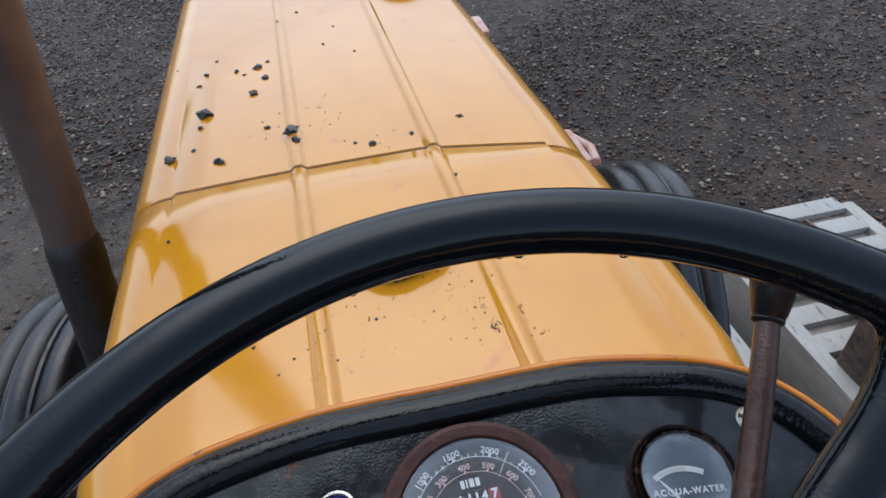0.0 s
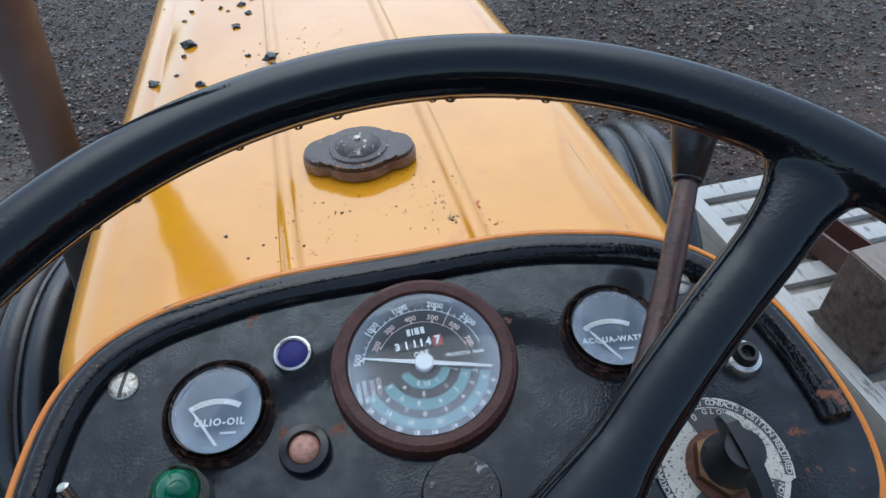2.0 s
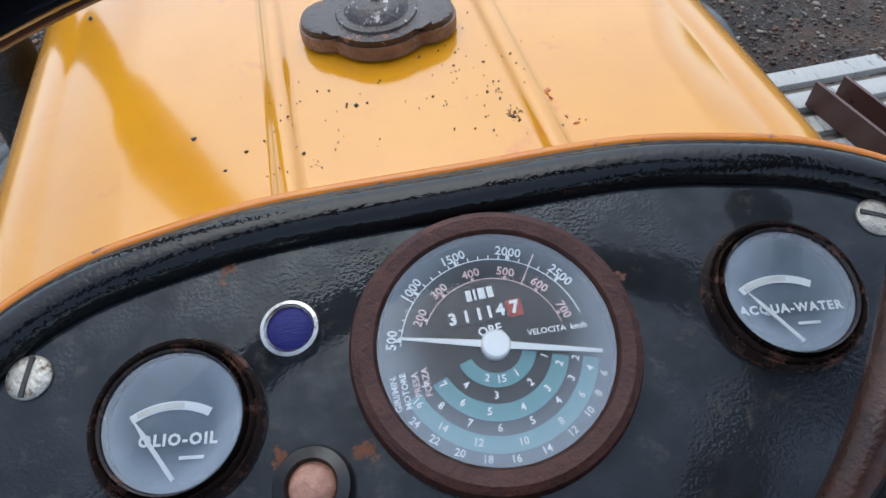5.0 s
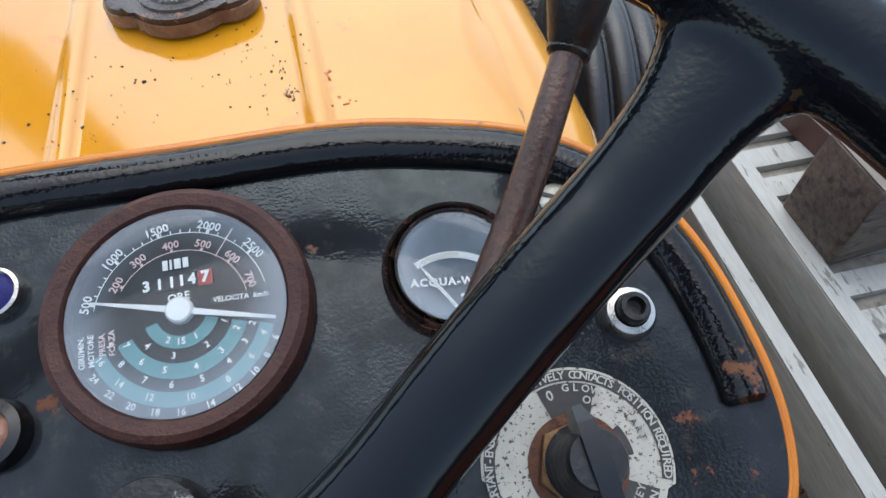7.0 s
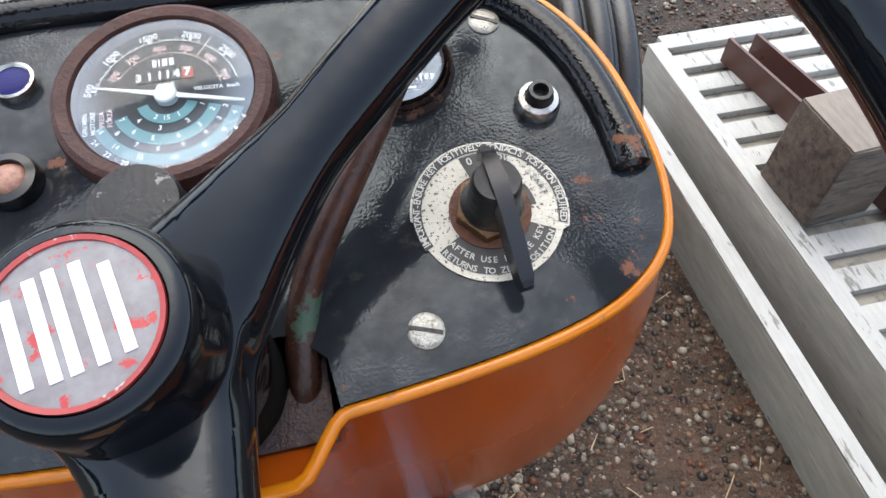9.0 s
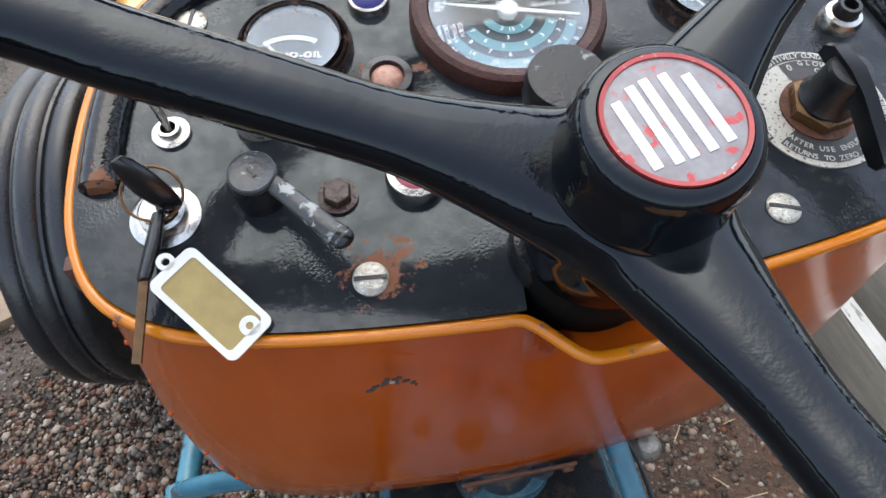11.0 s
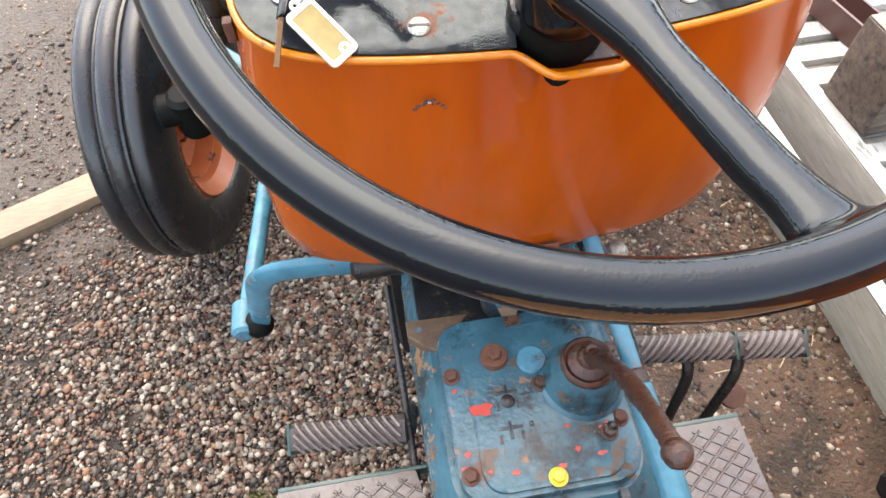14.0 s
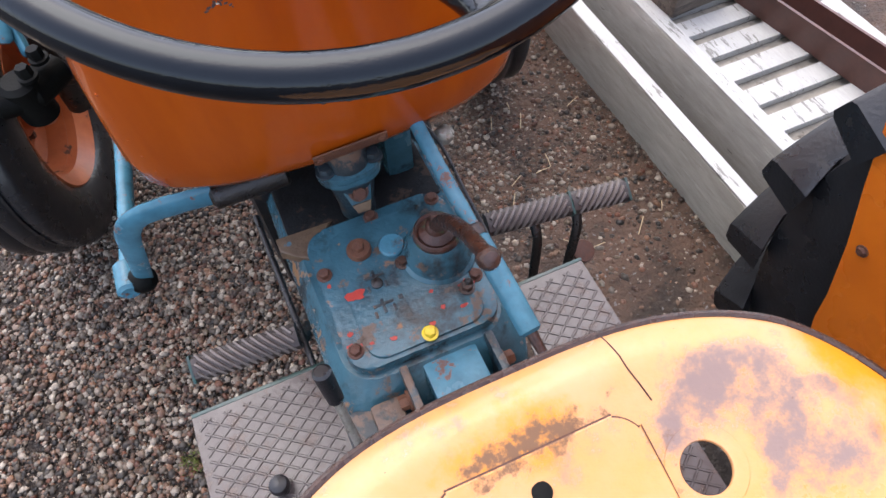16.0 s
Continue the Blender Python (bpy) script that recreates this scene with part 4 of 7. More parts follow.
sub("scale_marks", merged(arc_band(0.0366, 0.0370, 10, 168, 0.0034, TM), ticks(0.0370, 0.0385, [164.5 - 6.48 * k for k in range(21)], 0.0005, 0.0034, TM),
                          ticks(0.0370, 0.0392, [164.5, 132.8, 101.5, 68.4, 35.0], 0.0012, 0.0035, TM)), PRINT_WHITE, tach)
sub("inner_scale_marks", merged(arc_band(0.0281, 0.0285, 8, 150, 0.0034, TM), ticks(0.0285, 0.0296, [a for _, a in inner], 0.0013, 0.0034, TM), ticks(0.0275, 0.0425, [54], 0.0005, 0.0035, TM)), PRINT_PINK, tach)
# maker's mark as plain bars
sub("maker_mark", merged(*[box(x, x + w, 0.0200, 0.0246, 0.0032, 0.0036, 0, TM) for x, w in ((-0.0065, 0.0022), (-0.0034, 0.0009), (-0.0015, 0.0028), (0.0022, 0.0024))]), PRINT_WHITE, tach, smooth=False)
sub("hour_counter", box(-0.0155, 0.0145, 0.0108, 0.0172, 0.0022, 0.0030, 0, TM), DIAL_BLACK, tach)
sub("counter_digits", lettering([("3", 0.0066, -0.0138, 0.0138, 0), ("1", 0.0066, -0.0082, 0.0138, 0), ("1", 0.0066, -0.0030, 0.0138, 0), ("1", 0.0066, 0.0012, 0.0138, 0), ("4", 0.0066, 0.0056, 0.0138, 0)], TM, 0.0036), PRINT_WHITE, tach)
sub("red_counter", box(0.0082, 0.0143, 0.0102, 0.0172, 0.0030, 0.0036, 0, TM), COUNTER_RED, tach, "red tenths wheel")
sub("red_digit", lettering([("7", 0.0070, 0.0113, 0.0137, 0)], TM, 0.0040), PRINT_WHITE, tach)
needle_poly = [(-0.0378, 0.0004), (-0.0378, -0.0004), (-0.006, -0.0014), (0.006, -0.0014), (0.041, -0.0007), (0.041, 0.0007), (0.006, 0.0014), (-0.006, 0.0014)]
sub("needle", prism(needle_poly, 0.0056, 0.0062, TM @ pose(0, 0, 0, 0, 0, -16)), NEEDLE_WHITE, tach, "white needle")
sub("needle_hub", lathe([(0.0058, 0.003), (0.0058, 0.0066), (0.0050, 0.0075), (0, 0.0078)], 28, TM), NEEDLE_WHITE, tach)
tg = sub("glass", pane(0.0456, 0.0090, TM, 64), DIAL_GLASS, tach)
tg.visible_shadow = False
face_up(tg)


def small_gauge(u, v, words, name, label, turn):
    m = on_panel(u, v)
    g = tp(name, ring_solid(bezel_profile(0.0325, 0.0290, 0.0065), 48, m), DARK_BEZEL, label)
    sub("middle_ring", ring_solid(bezel_profile(0.0294, 0.0268, 0.0092), 48, m), DARK_BEZEL, g)
    sub("inner_ring", ring_solid(bezel_profile(0.0272, 0.0250, 0.0100), 48, m), DARK_BEZEL, g)
    sub("dial_face", disc(0.0262, 0.0022, m, 48), DIAL_BLUEGREY, g, "blue-grey dial face")
    d = m @ pose(0, 0, 0, 0, 0, turn)
    sub("pointer_band", arc_band(0.0275, 0.0308, 63, 123, 0.0030, d @ pose(-0.0012, -0.0228, 0)), PRINT_WHITE, g)
    sub("band_field", arc_band(0.0281, 0.0302, 83, 118, 0.0034, d @ pose(-0.0012, -0.0228, 0)), TAG_WHITE, g)
    sub("lettering", lettering([(words, 0.0058 if len(words) < 10 else 0.0050, 0.0010, -0.0064, 0)], d, 0.0032, 0.045, 1.2), PRINT_WHITE, g)
    sub("maker_mark", box(0.0020, 0.0110, -0.0134, -0.0122, 0.0028, 0.0032, 0, d), PRINT_WHITE, g, smooth=False)
    a, b = Vector((0.0012, -0.0205, 0)), Vector((-0.0165, 0.0025, 0))
    ndl = (b - a).normalized()
    w = Vector((-ndl.y, ndl.x, 0))
    poly = [(a + w * 0.0008)[:2], (a - w * 0.0008)[:2], (a + ndl * 0.021 - w * 0.0008)[:2], (b)[:2], (a + ndl * 0.021 + w * 0.0008)[:2]]
    sub("needle", prism([tuple(p) for p in poly], 0.0045, 0.0050, d), NEEDLE_WHITE, g, "white needle")
    gl = sub("glass", pane(0.0252, 0.0078, m, 48), GAUGE_GLASS, g)
    gl.visible_shadow = False
    face_up(gl)
    return g


small_gauge(-0.1225, -0.0025, "OLIO-OIL", "oil_gauge", "small round oil gauge with dark bezel and hazy glass", -9)
small_gauge(0.1190, -0.0040, "ACQUA-WATER", "water_gauge", "small round water temperature gauge with dark bezel", -8)


def lamp(u, v, name, label, r, lens_r, h, lens, rim, dome=0.3):
    m = on_panel(u, v)
    ob = tp(name, ring_solid([(r, -0.001), (r, h * 0.55), (r * 0.93, h * 0.9), (lens_r * 1.12, h), (lens_r, h * 0.8), (lens_r, 0.0)], 36, m), rim, label)
    sub("lens", lathe([(lens_r, h * 0.2), (lens_r, h * 0.72), (lens_r * 0.8, h * 0.72 + lens_r * dome * 0.6), (lens_r * 0.4, h * 0.72 + lens_r * dome * 0.93), (0, h * 0.72 + lens_r * dome)], 28, m), lens, ob)
    return ob


lamp(-0.0770, 0.0240, "blue_lamp", "blue warning lamp in a chrome ring", 0.0122, 0.0088, 0.006, LENS_BLUE, CHROME, 0.18)
lamp(-0.0760, -0.0360, "copper_lamp", "faded copper-coloured lamp in a black rubber ring", 0.0146, 0.0085, 0.009, LENS_COPPER, KEY_PLASTIC, 0.4)
lamp(-0.1448, -0.0450, "green_lamp", "dark green indicator lamp in a metal ring", 0.0150, 0.0128, 0.012, LENS_GREEN, SCREW_METAL, 1.05)
lamp(-0.0718, -0.0975, "red_lamp", "faded red lamp in a pitted chrome ring", 0.0156, 0.0098, 0.010, LENS_RED, CHROME, 0.15)

# panel screws, slotted
for u, v, turn in ((-0.1780, 0.0275, 75), (0.1745, 0.0203, -28), (0.1067, -0.1490, -20), (-0.1028, -0.1468, -6)):
    m = on_panel(u, v, 0, turn)
    s = tp("panel_screw", merged(lathe([(0.0088, -0.0005), (0.0088, 0.0009), (0.0080, 0.0018), (0.0050, 0.0024), (0, 0.0026)], 28, m)), SCREW_METAL, "slotted raised-head panel screw")
    sub("slot", box(-0.0079, 0.0079, -0.0010, 0.0010, 0.0012, 0.00285, 0, m), IRON, s, smooth=False)

# rusty nut beside the light switch, and the clamp at the column's foot
tp("panel_nut", hex_bolt(0.0076, 0.0060, on_panel(-0.1119, -0.1001, 0.0008, 14)), DARK_RUST, "dark rusty hexagon nut on the panel")
tp("column_clamp", merged(lathe([(0.0125, -0.001), (0.0125, 0.010), (0.0105, 0.014), (0.004, 0.0155), (0, 0.0155)], 28, on_panel(-0.0270, -0.1500) @ Matrix.Diagonal((0.75, 1.35, 1.0, 1.0)))), RUBBER, "black oval clamp at the foot of the column")

# black push button in a chrome collar
m = on_panel(0.1890, -0.0400)
b = tp("push_button", ring_solid([(0.0122, -0.001), (0.0122, 0.004), (0.0105, 0.0075), (0.0078, 0.0085), (0.0074, 0.003), (0.0074, 0)], 32, m), CHROME, "black push button in a chrome collar")
sub("button", ring_solid([(0.0070, 0.0), (0.0070, 0.0125), (0.0062, 0.0145), (0.0042, 0.0145), (0.0038, 0.0095), (0.0, 0.0090), (0.0, 0.0)], 28, m), RUBBER, b)

# tall black knob beside the column
m = on_panel(0.0, -0.0890)
k = tp("choke_knob", lathe([(0.009, -0.001), (0.009, 0.036), (0.0178, 0.038), (0.0192, 0.041), (0.0192, 0.051), (0.0180, 0.0545), (0.006, 0.0552), (0, 0.0552)], 36, m), KNOB_BLACK, "black round pull knob")
sub("stem_collar", ring_solid([(0.0125, 0), (0.0125, 0.006), (0.009, 0.007), (0.009, 0)], 28, m), IRON, k)

# rotary heater and starter switch with its engraved plate
SM = on_panel(0.1497, -0.0960)
plate_pts = []
for kk in range(96):
    a = -180 + 360 * kk / 96
    r = 0.0395 if (-24 < a < 204 - 360 or a > -24) and not (-156 < a < -24) else 0.0368
    plate_pts.append((r * math.cos(radians(a)), r * math.sin(radians(a))))
switch = tp("starter_switch", prism(plate_pts, 0.0002, 0.0012, SM), PLATE_METAL, "rotary starter switch with black lever on a speckled plate", smooth=False)
sub("dark_ring", arc_band(0.0338, 0.0384, -21, 203, 0.0015, SM, 90), PLATE_BLACK, switch)
sub("ring_lettering", lettering(ring_text("IMPORTANT-ENSURE KEY POSITIVELY CONTACTS POSITION REQUIRED", 0.0049, 0.0361, 200, 3.82), SM, 0.0018, 0.015), PLATE_PRINT, switch)
sub("dark_sector", merged(arc_band(0.0205, 0.0335, -150, -28, 0.0015, SM), arc_band(0.0205, 0.0330, 60, 106, 0.0015, SM), arc_band(0.0190, 0.0235, -2, 30, 0.0015, SM, 12)), PLATE_BLACK, switch)
words = ring_text("GLOW PLUGS", 0.0044, 0.0308, 84, 8.0) + [("0", 0.0060, 0.0290 * math.cos(radians(98)), 0.0290 * math.sin(radians(98)), 8), ("ON", 0.0046, 0.0262 * math.cos(radians(62)), 0.0262 * math.sin(radians(62)), -28)]


def under_text(w, size, radius, start, step):
    return [(c, size, radius * math.cos(radians(start + kk * step)), radius * math.sin(radians(start + kk * step)), start + kk * step + 90) for kk, c in enumerate(w) if c != " "]


words += under_text("AFTER USE ENSURE KEY", 0.0044, 0.0262, -147, 6.1) + under_text("RETURNS TO ZERO POSITION", 0.0044, 0.0318, -146, 4.9)
sub("lower_lettering", lettering(words, SM, 0.0019, 0.02), PLATE_PRINT, switch)
sub("start_lettering", lettering(ring_text("START", 0.0040, 0.0295, 36, 6.6), SM, 0.0019, 0.0), PLATE_BLACK, switch)
sub("rust_washer", ring_solid([(0.0205, 0.001), (0.0205, 0.0025), (0.012, 0.0028), (0.012, 0.001)], 36, SM), ORANGE_RUST, switch, "orange rusted washer")
sub("nut", hex_bolt(0.0182, 0.0085, SM @ pose(0, 0, 0.0022), False), BRASS_NUT, switch, "brass-brown hexagon nut")
sub("boss", lathe([(0.0150, 0.0085), (0.0155, 0.0120), (0.0130, 0.0160), (0.0118, 0.031), (0.0105, 0.034), (0, 0.0345)], 32, SM), RUBBER, switch)
tipv = Vector((0.0042, -0.0475, 0))
d2 = tipv.normalized()
handle = loft([[(c.x + sx * hw * -d2.y, c.y + sx * hw * d2.x, z) for sx, z in ((-1, z0), (-0.8, z1), (0.8, z1), (1, z0))] for c, hw, z0, z1 in
               ((-d2 * 0.0205, 0.0022, 0.024, 0.030), (-d2 * 0.014, 0.0044, 0.026, 0.036), (d2 * 0.002, 0.0052, 0.026, 0.037), (d2 * 0.016, 0.0046, 0.023, 0.034), (d2 * 0.034, 0.0046, 0.016, 0.027), (d2 * 0.044, 0.0042, 0.013, 0.023), (d2 * 0.0478, 0.003, 0.014, 0.020))], True, (True, True), SM)
bmesh.ops.bevel(handle, geom=[e for e in handle.edges if e.calc_face_angle(0) > 0.5], offset=0.0009, segments=2, affect="EDGES")
sub("switch_lever", handle, KEY_PLASTIC, switch, "glossy black switch lever")

# light switch with a long arm
LM = on_panel(-0.1490, -0.0910)
ls = tp("light_switch", lathe([(0.0128, -0.001), (0.0128, 0.014), (0.0118, 0.016), (0.0118, 0.0195), (0.0100, 0.0208), (0.0030, 0.0205), (0, 0.0203)], 32, LM), RUBBER, "black rotary light switch with a worn arm")
sub("switch_cap", lathe([(0.0116, 0.0192), (0.0116, 0.0214), (0.0108, 0.0222), (0.0100, 0.0216), (0, 0.0216)], 36, LM), WORN_BLACK, ls, "worn grey cap")
sub("cap_slot", box(-0.0011, 0.0011, -0.0032, 0.0032, 0.0214, 0.0220, 0, LM @ pose(0, 0, 0, 0, 0, 25)), IRON, ls, smooth=False)
arm = [Vector((0.008, -0.005, 0.0180)), Vector((0.018, -0.018, 0.0195)), Vector((0.030, -0.034, 0.022)), Vector((0.038, -0.0445, 0.024))]
sub("switch_arm", tube(catmull(arm, 5), [0.0046 + 0.0010 * k / 15 for k in range(16)], 14, m=LM, flat=0.62), WORN_BLACK, ls, "worn grey arm")
sub("arm_tip", tube([arm[-1] - (arm[-1] - arm[-2]) * 0.25, arm[-1] + (arm[-1] - arm[-2]) * 0.12], [0.0059, 0.0048], 14, m=LM, flat=0.64), KEY_PLASTIC, ls, "black tip")

# toggle switch
GM = on_panel(-0.1915, -0.0465)
tg2 = tp("toggle_switch", merged(ring_solid([(0.0098, 0), (0.0098, 0.002), (0.0062, 0.003), (0.0058, 0.0065), (0.004, 0.0065), (0.004, 0)], 28, GM)), CHROME, "small chrome toggle switch")
sub("toggle_arm", tube([(0, 0, 0.004), (-0.0022, 0.006, 0.014), (-0.0048, 0.0125, 0.025)], [0.0019, 0.0024, 0.0034], 12, m=GM), CHROME, tg2)

# ignition lock
IM = on_panel(-0.1955, -0.0960)
lock = tp("ignition_lock", merged(lathe([(0.0172, -0.0005), (0.0172, 0.0022), (0.0150, 0.0036), (0.0118, 0.0040), (0.0112, 0.0085), (0.0095, 0.0100), (0, 0.0100)], 40, IM)), CHROME, "chrome ignition lock plate with the key in it")
sub("key_slot", box(-0.0012, 0.0012, -0.0055, 0.0055, 0.0095, 0.0104, 0, IM @ pose(0, 0, 0, 0, 0, 20)), IRON, lock, smooth=False)

# ---- steering column and wheel ----
AX = Vector((0.012, -0.291, 1)).normalized()
WC = Vector((0.0052, -0.1836, 1.349))
WM = Matrix.Translation(WC) @ AX.to_track_quat("Z", "Y").to_matrix().to_4x4()
# x of the wheel's own frame turned so that it lies along the tractor's x
fx = WM.to_3x3().inverted() @ Vector((1, 0, 0))
WM = WM @ pose(0, 0, 0, 0, 0, math.degrees(math.atan2(fx.y, fx.x)))
TOP = -0.024  # height of the badge below the rim's plane
tp("steering_column", lathe([(0.019, -0.40), (0.036, -0.20), (0.0375, -0.155), (0.0365, -0.125), (0.0335, -0.118), (0.0325, -0.10), (0.030, -0.095), (0.029, -0.07)], 40, WM), GREASE, "black steering column with rubber boot")
R_RIM = 0.2523
rim_r = 0.0153


def cast_together(bms, voxel, rounds):
    """Fuses solids into one skin with rounded joints, and gives it back as a bmesh."""
    me = bpy.data.meshes.new("casting")
    bm = merged(*bms)
    bmesh.ops.recalc_face_normals(bm, faces=bm.faces[:])
    bm.to_mesh(me)
    bm.free()
    ob = bpy.data.objects.new("casting", me)
    scene.collection.objects.link(ob)
    rem = ob.modifiers.new("fuse", "REMESH")
    rem.mode, rem.voxel_size = "VOXEL", voxel
    smo = ob.modifiers.new("ease", "SMOOTH")
    smo.factor, smo.iterations = 0.5, rounds
    dg = bpy.context.evaluated_depsgraph_get()
    dg.update()
    out = bmesh.new()
    res = ob.evaluated_get(dg)
    out.from_mesh(res.to_mesh())
    res.to_mesh_clear()
    bpy.data.objects.remove(ob)
    bpy.data.meshes.remove(me)
    return out


rim_bm = tube([(R_RIM * math.cos(2 * math.pi * k / 120), R_RIM * math.sin(2 * math.pi * k / 120), 0) for k in range(120)], rim_r + 0.0003, 24, True)
hub_bm = lathe([(0.030, TOP - 0.112), (0.0365, TOP - 0.098), (0.0390, TOP - 0.075), (0.0385, TOP - 0.050), (0.0368, TOP - 0.0345), (0.0, TOP - 0.0345)], 64)
spoke_bms = []
for a in (43, 160, -76.5):
    rings = []
    for k in range(25):
        t = k / 24
        r = 0.012 + (R_RIM - 0.002 - 0.012) * t
        bend = a - (3.5 * min(1.0, max(0.0, (r - 0.07) / 0.13)) if a == 43 else 0.0)
        c, s = math.cos(radians(bend)), math.sin(radians(bend))
        z = -0.0836 + 0.2728 * r + 0.0090 * max(0.0, t - 0.75) / 0.25
        flare = max(0.0, (r - (R_RIM - 0.052)) / 0.050)
        root = max(0.0, 1 - t / 0.36)
        hw = 0.0160 + 0.0200 * root ** 1.3 + 0.014 * flare ** 3.0
        ht = 0.0132 + 0.0085 * root - 0.0018 * flare
        ring = []
        for q in range(28):
            b = 2 * math.pi * q / 28
            x, y = hw * math.copysign(abs(math.cos(b)) ** 0.85, math.cos(b)), ht * math.copysign(abs(math.sin(b)) ** 0.85, math.sin(b))
            rr = r - 0.25 * (x * x) / R_RIM * flare
            ring.append((rr * c - x * s, rr * s + x * c, z + y))
        rings.append(ring)
    spoke_bms.append(loft(rings, True, (True, True)))
skin = cast_together([rim_bm, hub_bm] + spoke_bms, 0.0024, 22)
pieces = {"rim": [], "hub": [], 0: [], 1: [], 2: []}
for f in skin.faces:
    p = f.calc_center_median()
    r, a = math.hypot(p.x, p.y), math.degrees(math.atan2(p.y, p.x)) % 360
    key = "rim" if r > 0.226 else "hub" if r < 0.046 else int(((a + 20.5) % 360) // 120)
    pieces[key].append([tuple(v.co) for v in f.verts])
skin.free()


def piece(polys):
    bm = bmesh.new()
    known = {}
    for poly in polys:
        vs = []
        for co in poly:
            k = (round(co[0], 6), round(co[1], 6), round(co[2], 6))
            if k not in known:
                known[k] = bm.verts.new(WM @ Vector(co))
            vs.append(known[k])
        bm.faces.new(vs)
    return bm


wheel = tp("steering_wheel", piece(pieces["rim"]), WHEEL_BLACK, "large black three-spoke steering wheel wet with rain", sharp=180)
sub("wheel_hub", piece(pieces["hub"]), WHEEL_BLACK, wheel, sharp=180)
for k in range(3):
    sub("spoke", piece(pieces[k]), WHEEL_BLACK, wheel, sharp=180)
sub("hub_cap", lathe([(0.020, TOP - 0.036), (0.0352, TOP - 0.0345), (0.0355, TOP - 0.0325), (0.0345, TOP - 0.0310), (0.0338, TOP - 0.012), (0.0330, TOP - 0.006), (0.0312, TOP - 0.0022), (0.0285, TOP - 0.0004), (0.0262, TOP - 0.0002), (0.0255, TOP - 0.002), (0, TOP - 0.002)], 56, WM), WHEEL_BLACK, wheel)
sub("rim_underside", tube([((R_RIM - 0.0005) * math.cos(2 * math.pi * k / 120), (R_RIM - 0.0005) * math.sin(2 * math.pi * k / 120), -0.0082) for k in range(120)], 0.0104, 14, True, WM), WHEEL_UNDER, wheel, "red-brown worn underside of the rim")
BM = WM @ pose(0, 0, TOP - 0.0015, 0, 0, -76)
badge = sub("badge", disc(0.0250, 0.0012, BM, 48), BADGE_RED, wheel, "worn red and white round badge")
sub("badge_rim", ring_solid([(0.0254, 0.0), (0.0254, 0.0022), (0.0238, 0.0020), (0.0236, 0.0)], 48, BM), BADGE_RIM, wheel)
bars = [box(x0, x1, y, y + 0.0036, 0.0010, 0.0018, 0.0003, BM) for x0, x1, y in ((-0.0130, 0.0140, -0.0172), (-0.0165, 0.0150, -0.0098), (-0.0172, 0.0152, -0.0042), (-0.0165, 0.0155, 0.0030), (-0.0130, 0.0150, 0.0104))]
for bar in bars:
    sub("badge_bar", bar, BADGE_WHITE, wheel, smooth=False)

# hand lever rising through the panel's cut-out
stalk = [(0.046, -0.149, 1.150), (0.0475, -0.1505, 1.196), (0.057, -0.1150, 1.2300), (0.100, -0.0705, 1.2795), (0.1470, -0.0055, 1.3095), (0.1765, 0.0405, 1.3310)]
lever = tp("throttle_lever", tube(catmull(stalk, 6), [0.0078] * 8 + [0.0078 - 0.00005 * k for k in range(23)], 18), LEVER_METAL, "rusty hand throttle lever with flaking green paint")
sub("grip", tube([(0.1752, 0.0385, 1.3300), (0.1770, 0.0412, 1.3325), (0.1795, 0.0468, 1.3440), (0.1816, 0.0524, 1.3585), (0.1820, 0.0534, 1.3615)], [0.0082, 0.0098, 0.0120, 0.0142, 0.0128], 20), RUBBER, lever, "black rubber grip")
sub("grip_collar", tube([(0.1746, 0.0376, 1.3296), (0.1758, 0.0394, 1.3308)], 0.0090, 18), RUBBER, lever)

# ---- exhaust, latches ----
EX = (-0.379, 0.54)
EXD = Vector((0.027, 0.040, 0.263)).normalized()
EXM = Matrix.Translation((EX[0], EX[1], 1.112)) @ EXD.to_track_quat("Z", "Y").to_matrix().to_4x4()
ex = tp("exhaust_pipe", merged(lathe([(0.0285, -0.01), (0.0285, 0.32), (0.050, 0.36), (0.050, 0.98), (0.030, 1.02), (0.030, 1.2), (0.026, 1.2), (0.026, 0.9)], 40, EXM)), EXHAUST, "upright rusty brown exhaust pipe with its muffler")
sub("lower_collar", lathe([(0.033, -0.34), (0.033, -0.018), (0.031, -0.002), (0.0287, 0.002), (0.0287, -0.05)], 32, EXM), IRON, ex, "black lower exhaust collar")
sub("manifold_arm", tube([(EX[0] - 0.02, EX[1] - 0.03, 0.86), (EX[0] + 0.05, EX[1] - 0.02, 0.82), (-0.22, EX[1] - 0.02, 0.82)], 0.035, 18), IRON, ex)
lt = tp("hood_latch", box(0.238, 0.258, 0.44, 0.515, 1.138, 1.160, 0.005, pose(0, 0, 0)), CLIP_WORN, "hood latch with chipped white and red paint")
sub("latch_handle", tube([(0.262, 0.44, 1.155), (0.272, 0.48, 1.148), (0.262, 0.52, 1.142)], 0.006, 10), CLIP_WORN, lt)
tp("hood_latch", box(0.222, 0.242, 0.83, 0.90, 1.14, 1.162, 0.005), CLIP_WORN, "hood latch with chipped white and red paint")
fc = tp("front_cap", lathe([(0.034, 1.195), (0.036, 1.215), (0.032, 1.232), (0.014, 1.238), (0, 1.239)], 32, pose(0.115, 0.935, 0)), RUST, "red-brown rusty cap on the front hood")


